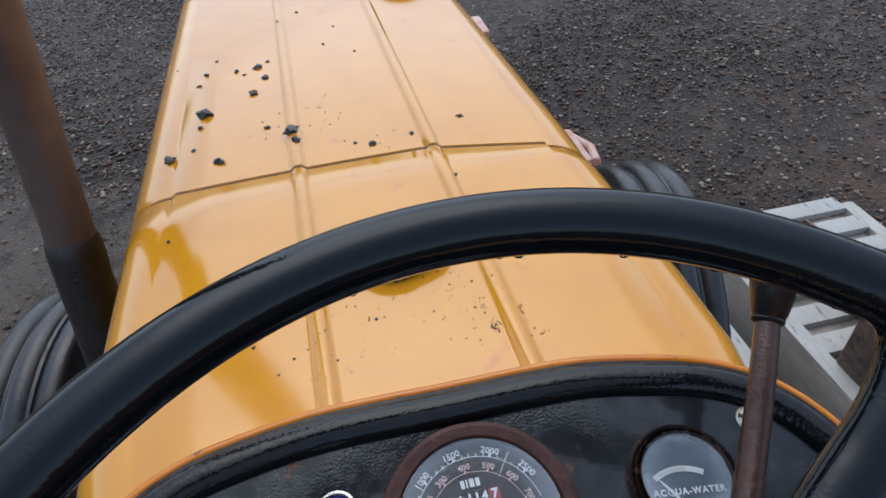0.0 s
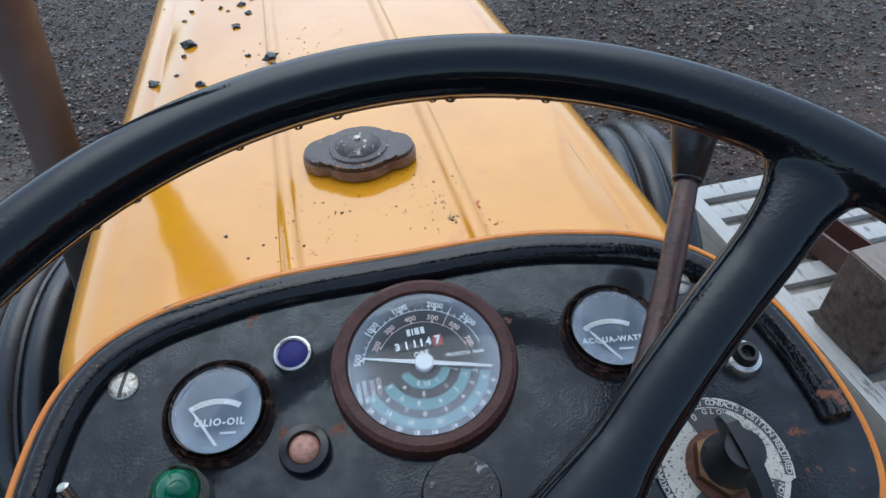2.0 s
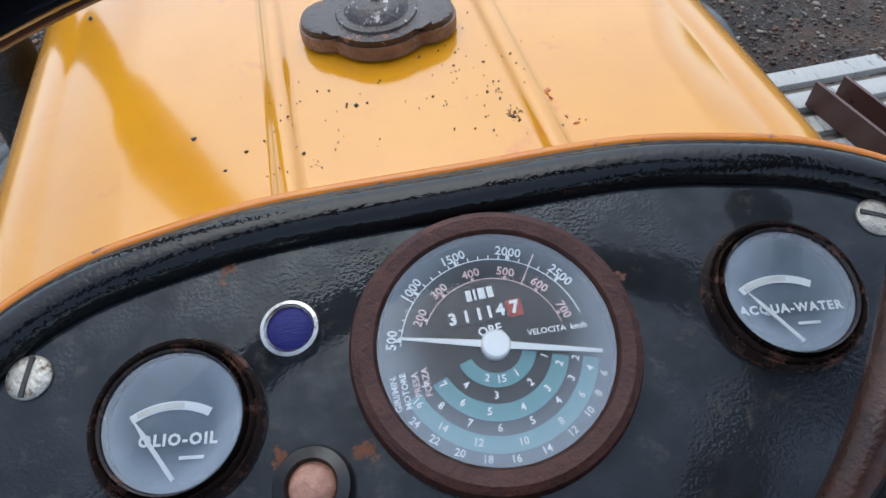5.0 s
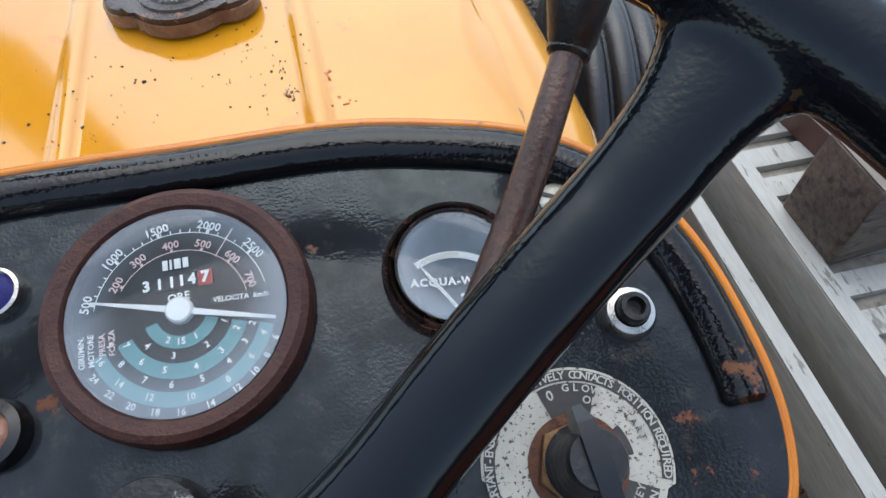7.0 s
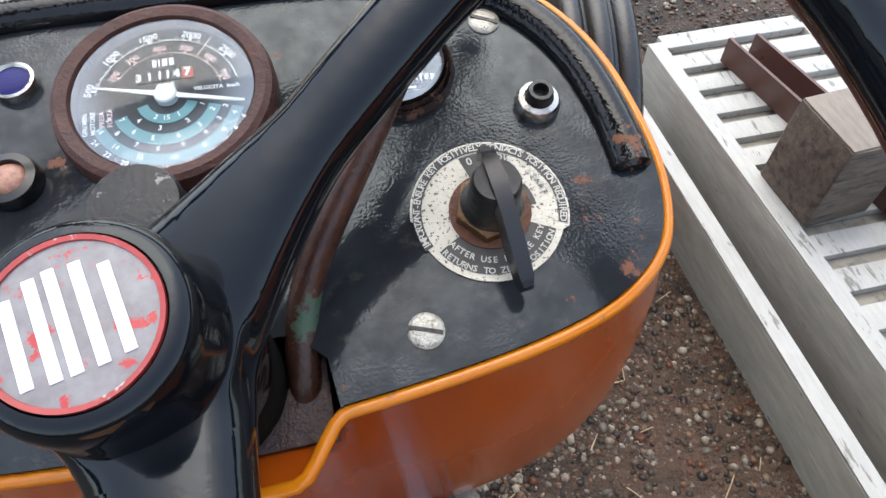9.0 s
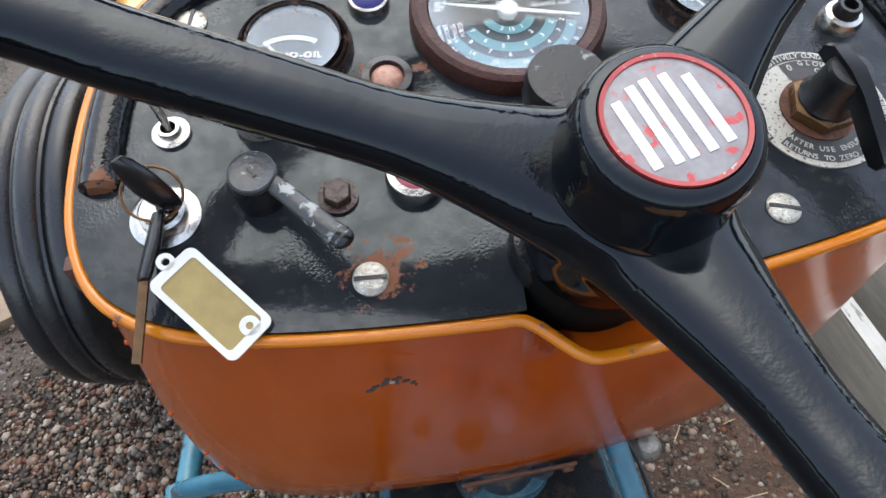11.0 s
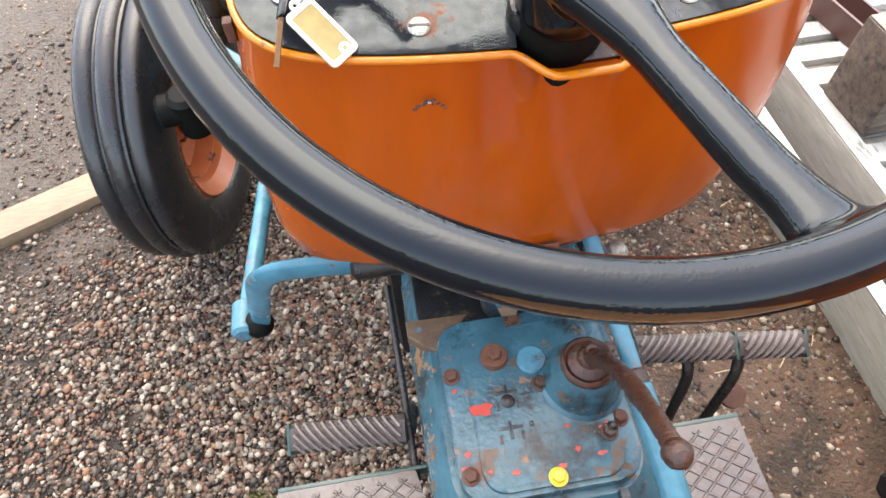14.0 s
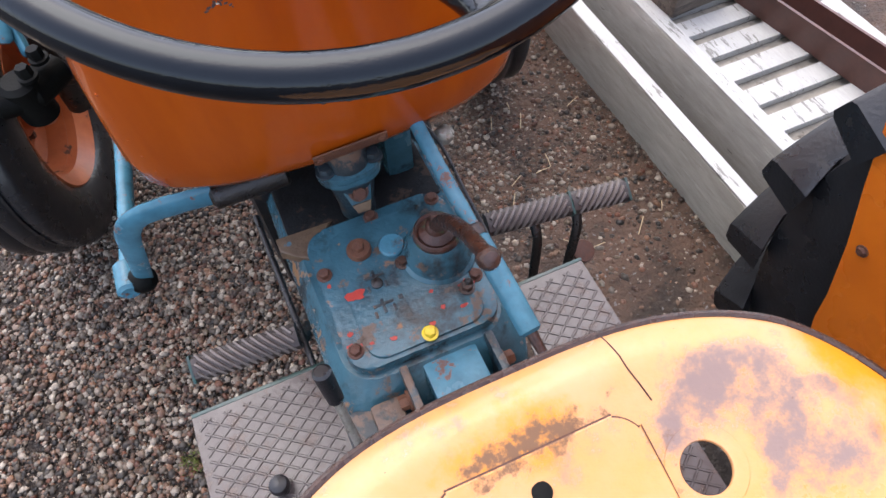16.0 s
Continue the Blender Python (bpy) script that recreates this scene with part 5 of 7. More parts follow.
# ---- front wheels ----
def front_wheel(x, y, z, yaw, inner, label):
    """Ribbed tyre on a dished rim; inner: the side (+1 or -1 in x) that faces the tractor."""
    m = pose(x, y, z, 0, 0, yaw) @ pose(0, 0, 0, 0, 90, 0)  # the axle runs along the wheel's own z
    R, W = 0.372, 0.088
    prof = [(0.213, -0.062), (0.225, -0.078), (0.262, -0.090), (0.305, -0.090), (0.336, -0.080), (0.348, -0.072)]
    for k in range(3):  # three circumferential ribs with grooves
        y0 = -0.066 + 0.050 * k
        crown = (0.366, 0.372, 0.366)[k]
        prof += [(crown - 0.009, y0 - 0.005), (crown - 0.001, y0 + 0.002), (crown + 0.002, y0 + 0.016), (crown - 0.001, y0 + 0.030), (crown - 0.009, y0 + 0.037), (crown - 0.010, y0 + 0.043)]
    prof = prof[:-1] + [(0.348, 0.072), (0.336, 0.080), (0.305, 0.090), (0.262, 0.090), (0.225, 0.078), (0.213, 0.062)]
    w = tp("front_wheel", ring_solid([(0.190, -0.05), (0.190, 0.02), (0.178, 0.02), (0.172, -0.03), (0.135, -0.045), (0.120, -0.036), (0.06, -0.040), (0.05, -0.052), (0.135, -0.058)], 48, m), RIM_ORANGE, label)
    sub("tyre", ring_solid(prof, 72, m), TYRE, w, "wet black ribbed tyre")
    sub("rim", ring_solid([(0.214, -0.076), (0.219, -0.070), (0.212, -0.060), (0.198, -0.055), (0.188, -0.035), (0.188, 0.035), (0.198, 0.055), (0.212, 0.060), (0.219, 0.070), (0.214, 0.076), (0.205, 0.066), (0.180, 0.045), (0.180, -0.045), (0.205, -0.066)], 56, m), RIM_ORANGE, w, "worn orange steel rim")
    sub("hub", lathe([(0.0, -0.11), (0.040, -0.11), (0.045, -0.07), (0.070, -0.04), (0.070, -0.01), (0.055, 0.0), (0.050, 0.06), (0, 0.06)], 32, m), RIM_ORANGE, w)
    for k in range(5):
        a = radians(72 * k)
        sub("wheel_nut", hex_bolt(0.011, 0.02, m @ pose(0.092 * math.cos(a), 0.092 * math.sin(a), -0.040)), RUST, w)
    return w


front_wheel(-0.645, 0.775, 0.362, -9, 1, "front wheel with wet ribbed tyre and worn orange rim")
front_wheel(0.61, 0.82, 0.388, -9, -1, "front wheel with wet ribbed tyre and orange rim")
tp("front_axle", merged(tube([(-0.58, 0.80, 0.40), (-0.3, 0.80, 0.46), (0.3, 0.80, 0.47), (0.58, 0.80, 0.42)], 0.04, 16), tube([(-0.53, 0.80, 0.30), (-0.52, 0.78, 0.56)], 0.03, 14), tube([(0.51, 0.80, 0.32), (0.50, 0.78, 0.58)], 0.03, 14)), IRON, "black greasy front axle with kingpins")
sa = tp("steering_arm", tube(catmull([(-0.52, 0.78, 0.56), (-0.47, 0.70, 0.585), (-0.40, 0.62, 0.585), (-0.345, 0.56, 0.575)], 5), 0.018, 12, flat=0.6), BLUE_BRIGHT, "light blue steering arm")
sub("castle_nut", hex_bolt(0.018, 0.028, pose(-0.52, 0.78, 0.575)), IRON, sa)
kn = tp("steering_knuckle", merged(tube([(-0.585, 0.52, 0.595), (-0.52, 0.53, 0.59), (-0.47, 0.60, 0.575)], [0.034, 0.038, 0.036], 20), tube([(-0.53, 0.535, 0.53), (-0.53, 0.525, 0.625)], 0.038, 20)), GREASE, "black greasy steering knuckle beside the front wheel")
sub("knuckle_strap", tube(catmull([(-0.535, 0.62, 0.660), (-0.525, 0.65, 0.685), (-0.51, 0.655, 0.655), (-0.505, 0.62, 0.615)], 6), 0.025, 12, flat=0.45, up=(0, 1, 0)), BLUE_BRIGHT, kn, "light blue strap")
for x, y in ((-0.500, 0.515), (-0.475, 0.56)):
    sub("knuckle_nut", hex_bolt(0.015, 0.030, pose(x, y, 0.636)), GREASE, kn)
# engine block under the hood, in shadow
tp("engine_block", merged(box(-0.17, 0.17, 0.15, 1.1, 0.42, 0.86, 0.02), box(-0.21, 0.21, 0.25, 0.95, 0.62, 0.90, 0.02)), IRON, "dark engine block under the hood")

# ---- drop arm and drag link of the steering ----
da = tp("drop_arm", tube(catmull([(-0.19, -0.062, 0.795), (-0.262, -0.060, 0.802), (-0.315, -0.055, 0.795), (-0.345, -0.045, 0.755), (-0.365, -0.03, 0.67), (-0.385, -0.01, 0.585)], 6), [0.021] * 6 + [0.022 - 0.0003 * k for k in range(25)], 14, flat=0.42, up=(0, 1, 0)), BLUE_BRIGHT, "light blue forged drop arm")
sub("arm_shaft", tube([(-0.10, -0.062, 0.795), (-0.205, -0.062, 0.795)], 0.022, 16), IRON, da)
dl = tp("drag_link", tube([(-0.409, 0.005, 0.585), (-0.386, 0.20, 0.58), (-0.345, 0.56, 0.575)], 0.0155, 14), BLUE_BRIGHT, "light blue steering drag link")
sub("ball_joint", tube([(-0.411, -0.022, 0.587), (-0.411, 0.03, 0.586)], 0.0215, 16), BLUE_BRIGHT, dl)
sub("rubber_boot", tube([(-0.402, -0.006, 0.588), (-0.388, -0.010, 0.589), (-0.372, -0.014, 0.590)], [0.020, 0.0245, 0.019], 18), GREASE, dl, "black rubber boot")

# ---- gearbox ----
def rounded(x0, x1, y0, y1, r, seg=6):
    pts = []
    for cx, cy, a0 in ((x1 - r, y1 - r, 0), (x0 + r, y1 - r, 90), (x0 + r, y0 + r, 180), (x1 - r, y0 + r, 270)):
        pts += [(cx + r * math.cos(radians(a0 + 90 * k / seg)), cy + r * math.sin(radians(a0 + 90 * k / seg))) for k in range(seg + 1)]
    return pts


gb_rings = []
for z, x0, x1, y0, y1, r in ((0.30, -0.14, 0.14, -0.43, 0.05, 0.03), (0.60, -0.150, 0.145, -0.43, 0.05, 0.03), (0.66, -0.146, 0.142, -0.42, 0.04, 0.04), (0.692, -0.130, 0.130, -0.40, 0.02, 0.05), (0.706, -0.122, 0.120, -0.387, 0.0, 0.05)):
    gb_rings.append([(x, y, z) for x, y in rounded(x0, x1, y0, y1, r)])
gearbox = tp("gearbox", loft(gb_rings), BLUE_CAST, "worn blue gearbox casting with flaked paint")
tp("rear_casing", merged(box(-0.16, 0.16, -1.2, -0.40, 0.32, 0.565, 0.03), box(-0.10, 0.10, -0.9, -0.42, 0.55, 0.62, 0.02)), BLUE_DIRTY, "dirty blue rear axle casing")
COV = rounded(-0.113, 0.112, -0.378, -0.138, 0.034)
cover = tp("gearbox_cover", merged(prism(COV, 0.704, 0.7275, None, 0.004), prism(rounded(-0.084, 0.090, -0.372, -0.158, 0.026), 0.7270, 0.7330, None, 0.005)), BLUE_CAST, "worn blue gearbox cover with red primer showing")
for x, y in ((-0.101, -0.215), (-0.099, -0.345), (0.094, -0.155), (-0.004, -0.1475), (0.098, -0.305)):
    sub("cover_bolt", hex_bolt(0.0085, 0.009, pose(x, y, 0.7275)), RUST, cover, "rusty brown bolt")
sub("yellow_bolt", hex_bolt(0.0086, 0.009, pose(0.003, -0.364, 0.7328)), YELLOW_BOLT, cover, "yellow painted bolt")
sub("filler_plug", merged(lathe([(0.0185, 0.731), (0.0185, 0.738), (0.0165, 0.742), (0.012, 0.742)], 28, pose(-0.041, -0.200, 0)), hex_bolt(0.0092, 0.012, pose(-0.041, -0.200, 0.736), False)), ORANGE_RUST, cover, "orange rusted filler plug")
sub("blue_plug", lathe([(0.0195, 0.731), (0.0195, 0.737), (0.0175, 0.7395), (0, 0.7402)], 32, pose(0.006, -0.212, 0)), BLUE_BRIGHT, cover)
sub("shift_pattern", merged(*[box(-0.078 + dx, -0.078 + dx + w, -0.302 + dy, -0.302 + dy + h, 0.7325, 0.7350, 0.0006) for dx, dy, w, h in ((0.028, 0.050, 0.028, 0.004), (0.040, 0.038, 0.004, 0.024), (0.026, 0.030, 0.004, 0.010), (0.052, 0.030, 0.004, 0.010), (0.024, 0.004, 0.030, 0.004), (0.036, -0.008, 0.004, 0.022), (0.022, -0.012, 0.004, 0.010), (0.050, -0.010, 0.004, 0.010), (0.062, 0.004, 0.006, 0.006))]), BLUE_DIRTY, cover, "cast gear pattern marks")
sub("pattern_screw", lathe([(0.0085, 0.7325), (0.0085, 0.736), (0.004, 0.739), (0, 0.739)], 20, pose(-0.036, -0.262, 0)), IRON, cover)
for x, y, s, sd, sq in ((-0.070, -0.268, 0.0175, 21, 0.6), (0.078, -0.316, 0.0125, 22, 0.75), (-0.104, -0.335, 0.006, 27, 0.6), (-0.09, -0.34, 0.005, 28, 0.9), (-0.075, -0.345, 0.004, 29, 0.7), (0.030, -0.305, 0.004, 30, 0.7), (0.070, -0.262, 0.004, 31, 0.8), (-0.1, -0.235, 0.004, 32, 0.8), (0.012, -0.352, 0.0055, 33, 0.6), (0.062, -0.345, 0.007, 23, 0.5), (-0.098, -0.318, 0.005, 24, 0.8), (0.035, -0.335, 0.004, 25, 1.0), (-0.045, -0.350, 0.006, 26, 0.6)):
    sub("primer_patch", patch(x, y, s, pose(0, 0, 0.7333 if -0.08 < x < 0.085 and y > -0.365 else 0.7282), sd, sq, 14), RED_PATCH, cover, "bare patch of red primer", smooth=False)
# turret and gear lever
TUR = pose(0.064, -0.250, 0)
tur = tp("gear_turret", lathe([(0.056, 0.727), (0.055, 0.734), (0.050, 0.738), (0.0475, 0.750), (0.036, 0.779), (0.033, 0.784), (0.024, 0.785)], 40, TUR), BLUE_CAST, "blue conical gear lever turret")
sub("turret_collar", ring_solid([(0.0325, 0.779), (0.0340, 0.784), (0.0330, 0.791), (0.0300, 0.794), (0.0265, 0.791), (0.0255, 0.782)], 36, TUR), TURRET_RUST, tur, "rusty collar round the turret's top")
sub("turret_cap", lathe([(0.0268, 0.784), (0.0258, 0.792), (0.0205, 0.797), (0.0155, 0.800), (0.0150, 0.806), (0.0115, 0.812), (0.0060, 0.815), (0, 0.816)], 30, TUR), TURRET_RUST, tur, "rusty domed cap of the turret")
sub("cap_nut", hex_bolt(0.0090, 0.012, pose(0.064, -0.250, 0.811), False), DARK_RUST, tur)
sub("grease_nipple", lathe([(0.007, 0.730), (0.007, 0.742), (0.003, 0.748), (0, 0.748)], 16, pose(0.082, -0.318, 0)), IRON, tur)
for x, y in ((0.010, -0.246), (0.078, -0.322), (0.110, -0.215)):
    sub("turret_bolt", hex_bolt(0.0085, 0.010, pose(x, y, 0.7335, 0, 0, 40 * x)), DARK_RUST, tur, "greasy bolt")
gl = tp("gear_lever", tube(catmull([(0.064, -0.250, 0.805), (0.066, -0.272, 0.842), (0.062, -0.318, 0.905), (0.056, -0.378, 0.965), (0.053, -0.417, 0.994)], 5), [0.0112] * 6 + [0.0104] * 8 + [0.0092] * 7, 16), DARK_RUST, "dark rusty bent gear lever")
sub("lever_ball", lathe([(0, -0.0135), (0.0085, -0.0105), (0.0125, -0.004), (0.0125, 0.004), (0.0085, 0.0105), (0, 0.0135)], 24, pose(0.052, -0.425, 1.000, 45, 0, 0)), DARK_RUST, gl)
# steering box under the cowl
SBM = pose(-0.0125, -0.108, 0)
FLANGE = [(0.037 * math.cos(radians(a)) + (0.011 if math.cos(radians(a)) > 0 else -0.011), 0.036 * math.sin(radians(a))) for a in range(-84, 276, 12)]
sb = tp("steering_box", merged(lathe([(0.027, 0.690), (0.028, 0.735), (0.033, 0.775), (0.036, 0.812)], 36, SBM), lathe([(0.032, 0.826), (0.030, 0.838), (0.026, 0.846), (0.024, 0.90)], 36, SBM)), BLUE_DIRTY, "greasy blue steering box below the cowl, darkened for its shade")
sub("flange", prism(FLANGE, 0.808, 0.818, SBM, 0.003), BLUE_CAST, sb)
sub("cover_flange", prism([(x * 0.985, y * 0.985) for x, y in FLANGE], 0.8185, 0.829, SBM, 0.003), BLUE_CAST, sb)
for x in (-0.035, 0.036):
    sub("box_bolt", hex_bolt(0.0105, 0.011, SBM @ pose(x, -0.010, 0.829, 0, 0, 20)), BLUE_DIRTY, sb, "greasy bolt")
LUG = pose(-0.012, -0.140, 0.786, 62, 0, 0)
sub("lug", prism([(-0.022, 0.024), (-0.021, 0.004), (-0.015, -0.018), (-0.009, -0.028), (0.009, -0.028), (0.015, -0.018), (0.021, 0.004), (0.022, 0.024)], -0.022, 0.0, LUG, 0.003), BLUE_CAST, sb)
sub("lug_foot", prism([(-0.015, -0.016), (-0.010, -0.031), (0.010, -0.031), (0.015, -0.016)], -0.018, 0.0022, LUG, 0.002), RUST_TAN, sb, "tan rust on the lug's foot")
sub("front_bolt", hex_bolt(0.0110, 0.011, LUG @ pose(0, 0.002, 0)), RUST, sb, "rusty bolt")
STM = pose(-0.0085, -0.1405, 0.8860, 14, -4, -2)
sub("strip_bracket", box(-0.052, 0.052, -0.0015, 0.0015, -0.0105, 0.0105, 0.001, STM), ORANGE_RUST, sb, "rust-brown strip bracket on the cowl")
for x in (-0.044, 0.044):
    sub("strip_bolt", hex_bolt(0.0052, 0.004, STM @ pose(x, -0.0015, 0, 90, 0, 0)), ORANGE_RUST, sb)
tp("side_column", box(0.052, 0.100, -0.075, 0.02, 0.69, 0.90, 0.012), BLUE_CAST, "grimy blue upright casting below the cowl")
tp("corner_bracket", prism([(-0.150, -0.115), (-0.150, -0.140), (-0.128, -0.158), (-0.108, -0.172), (-0.100, -0.150), (-0.078, -0.134), (-0.060, -0.118)], 0.695, 0.7135, None, 0.003), RUST_TAN, "tan rusty bracket at the gearbox corner", sharp=30)
# dark slab added where there is only a shaded, oily hollow
tp("clutch_cover", box(-0.132, 0.118, -0.136, 0.040, 0.690, 0.7105, 0.006), GRIMY_SHADED, "oily black slab standing in for the shaded hollow under the cowl")
tp("bell_housing", merged(box(-0.17, 0.17, 0.0, 0.30, 0.34, 0.70, 0.03), box(-0.135, 0.135, -0.12, 0.10, 0.55, 0.690, 0.02)), GRIMY_SHADED, "oily grimy clutch housing, darkened for its shade")
# clutch rod at the gearbox's side
tp("clutch_rod", tube([(-0.17, -0.02, 0.66), (-0.168, -0.22, 0.60), (-0.166, -0.34, 0.57)], 0.0055, 10), IRON, "thin black clutch rod")

# long blue lever with its collar
rod = tp("lift_lever", tube([(0.088, -0.06, 0.885), (0.095, -0.186, 0.850), (0.1045, -0.300, 0.817)], 0.0108, 16), BLUE_BRIGHT, "light blue tube lever with chipped paint")
sub("lever_collar", tube([(0.1030, -0.284, 0.822), (0.1042, -0.297, 0.818)], 0.0140, 16), DARK_RUST, rod, "rusty collar")
sub("lever_sleeve", tube([(0.1045, -0.300, 0.817), (0.110, -0.360, 0.799), (0.1165, -0.432, 0.777)], [0.0152, 0.0158, 0.0158], 18), BLUE_BRIGHT, rod)
sub("lever_tip", tube([(0.1165, -0.432, 0.777), (0.121, -0.475, 0.764), (0.126, -0.52, 0.750)], [0.0085, 0.0062, 0.0062], 12), LEVER_METAL, rod)
tp("cable", tube(catmull([(0.05, -0.07, 0.90), (0.085, -0.085, 0.868), (0.118, -0.13, 0.83), (0.125, -0.22, 0.80), (0.14, -0.34, 0.74)], 6), 0.0026, 8), RUBBER, "thin black cable")
sk = tp("small_knob", tube([(0.145, -0.02, 0.68), (0.1345, -0.115, 0.812)], 0.005, 10), BLUE_DIRTY, "small grey-green knob on a rod")
sub("knob_ball", lathe([(0, -0.014), (0.010, -0.011), (0.0145, -0.003), (0.0145, 0.005), (0.010, 0.012), (0, 0.014)], 22, pose(0.134, -0.120, 0.821)), SCREW_METAL, sk)

# rear of the gearbox: valve block and brackets
vb = tp("valve_block", box(-0.022, 0.060, -0.62, -0.372, 0.60, 0.702, 0.006), BLUE_BRIGHT, "bright blue steel block behind the gearbox cover")
for x in (-0.048, 0.080):
    br = tp("bracket_plate", box(x - 0.006, x + 0.006, -0.470, -0.385, 0.60, 0.715, 0.003), BLUE_DIRTY, "worn blue bracket plate")
    sub("bracket_bolt", hex_bolt(0.011, 0.016, pose(x + (0.006 if x > 0 else -0.006), -0.425, 0.690, 0, 90 if x > 0 else -90, 0)), ORANGE_RUST, br, "rusty orange bolt")
tp("side_casting", merged(box(-0.150, -0.070, -0.56, -0.40, 0.52, 0.672, 0.012), box(-0.110, -0.066, -0.52, -0.41, 0.66, 0.690, 0.008)), BLUE_DIRTY, "dirty blue side casting with grease")
bl = tp("black_lever", tube([(-0.138, -0.470, 0.640), (-0.140, -0.440, 0.72), (-0.142, -0.416, 0.800)], 0.0062, 12), SCREW_METAL, "short grey lever with black grip")
sub("grip", tube([(-0.142, -0.419, 0.790), (-0.144, -0.404, 0.846)], [0.0105, 0.0120], 14), RUBBER, bl, "black plastic grip")

# ---- pedals ----
def pedal_pad(p0, p1, w, name, label, twist):
    a, b = Vector(p0), Vector(p1)
    d = (b - a).normalized()
    up = Vector((0, -0.45, 0.9))
    up = (up - up.dot(d) * d).normalized()
    side = d.cross(up)
    m = Matrix((d, side, up)).transposed().to_4x4()
    m.translation = a
    L = (b - a).length
    sec = [(0, -w / 2, -0.014), (0, -w / 2, 0.0), (0, -w * 0.36, 0.008), (0, 0, 0.0115), (0, w * 0.36, 0.008), (0, w / 2, 0.0), (0, w / 2, -0.014)]
    ob = tp(name, loft([[(x, y, z) for _, y, z in sec] for x in (0, 0.003, L - 0.003, L)], True, (True, True), m), PEDAL_METAL, label, sharp=30)
    step = 0.0125
    n = int((L + w * 0.9) / step)
    for k in range(n):
        x0 = -w * 0.45 + k * step
        pts = []
        for j in range(7):
            y = w * (-0.48 + 0.96 * j / 6)
            x = x0 + twist * (y + w / 2) * 0.9 + (0 if twist > 0 else w * 0.9)
            if 0.004 < x < L - 0.004:
                pts.append((x, y, 0.0118 - 0.0118 * (abs(y) / (w / 2)) ** 2.2))
        if len(pts) >= 2:
            sub("rib", tube(pts, 0.0032, 6, m=m), RIB_METAL, ob)
    sub("end_cap", box(-0.005, 0.0, -w / 2 - 0.001, w / 2 + 0.001, -0.017, 0.009, 0.002, m), GREEN_PAINT, ob, "dark green pedal end")
    return ob


clutch = pedal_pad((-0.334, -0.222, 0.618), (-0.172, -0.238, 0.625), 0.042, "clutch_pedal", "ribbed steel clutch pedal with worn green end", 1)
sub("pedal_arm", tube([(-0.178, -0.240, 0.60), (-0.168, -0.225, 0.58), (-0.16, -0.16, 0.50)], 0.010, 10, flat=0.6), IRON, clutch)
brake_a = pedal_pad((0.330, -0.196, 0.625), (0.180, -0.180, 0.632), 0.040, "brake_pedal", "ribbed steel brake pedal, inner of a pair", -1)
sub("pedal_arm", tube(catmull([(0.262, -0.190, 0.618), (0.262, -0.216, 0.585), (0.250, -0.238, 0.52), (0.244, -0.252, 0.43), (0.242, -0.255, 0.36)], 5), 0.0095, 10, flat=0.7), IRON, brake_a)
brake_b = pedal_pad((0.436, -0.208, 0.619), (0.334, -0.197, 0.625), 0.040, "brake_pedal", "ribbed steel brake pedal, outer of a pair", -1)
sub("pedal_arm", tube(catmull([(0.342, -0.199, 0.618), (0.338, -0.222, 0.58), (0.322, -0.240, 0.52), (0.312, -0.252, 0.43), (0.308, -0.255, 0.36)], 5), 0.0095, 10, flat=0.7), IRON, brake_b)
tp("round_pedal", merged(lathe([(0, -0.006), (0.022, -0.006), (0.023, 0.0), (0.021, 0.005), (0, 0.006)], 24, pose(0.367, -0.224, 0.482, 25, 0, 0)), ticks(0, 0.018, [0], 0.001, 0.0065, pose(0.367, -0.224, 0.482, 25, 0, 0))), RUST, "small round rusty pedal pad")

# ---- footplates of chequer plate ----
def footplate(poly, z, seed, label):
    ob = tp("footplate", prism(poly, z - 0.005, z), TREAD_PLATE, label, smooth=False)
    xs, ys = [p[0] for p in poly], [p[1] for p in poly]
    x0, x1, y0, y1 = min(xs) + 0.006, max(xs) - 0.004, min(ys) + 0.005, max(ys) - 0.005
    for sgn in (-1, 1):  # two families of slanting bars that cross into diamonds
        dx, dy = math.cos(radians(36)), sgn * math.sin(radians(36))
        for k in range(-40, 60):
            cx, cy = x0 + 0.0305 * k, y1
            pts = []
            for j in range(-60, 61):
                px0, py0 = cx + dx * 0.012 * j, cy + dy * 0.012 * j
                if x0 < px0 < x1 and y0 < py0 < y1:
                    pts.append((px0, py0, z))
            if len(pts) > 2:
                sub("tread_bar", tube([pts[0], pts[-1]], 0.0022, 6, flat=0.75, ends=False), TREAD_PLATE, ob)
    edge = box(min(xs), max(xs), max(ys) - 0.002, max(ys) + 0.004, z - 0.03, z + 0.001, 0.001)
    sub("edge_strip", edge, GREEN_PAINT, ob)
    return ob


footplate([(-0.360, -0.286), (-0.168, -0.286), (-0.152, -0.36), (-0.150, -0.72), (-0.360, -0.72)], 0.598, 1, "brown-grey chequer-plate footplate, wet and worn")
footplate([(0.185, -0.295), (0.298, -0.295), (0.300, -0.72), (0.150, -0.72), (0.152, -0.40)], 0.612, 2, "brown-grey chequer-plate footplate, wet and worn")

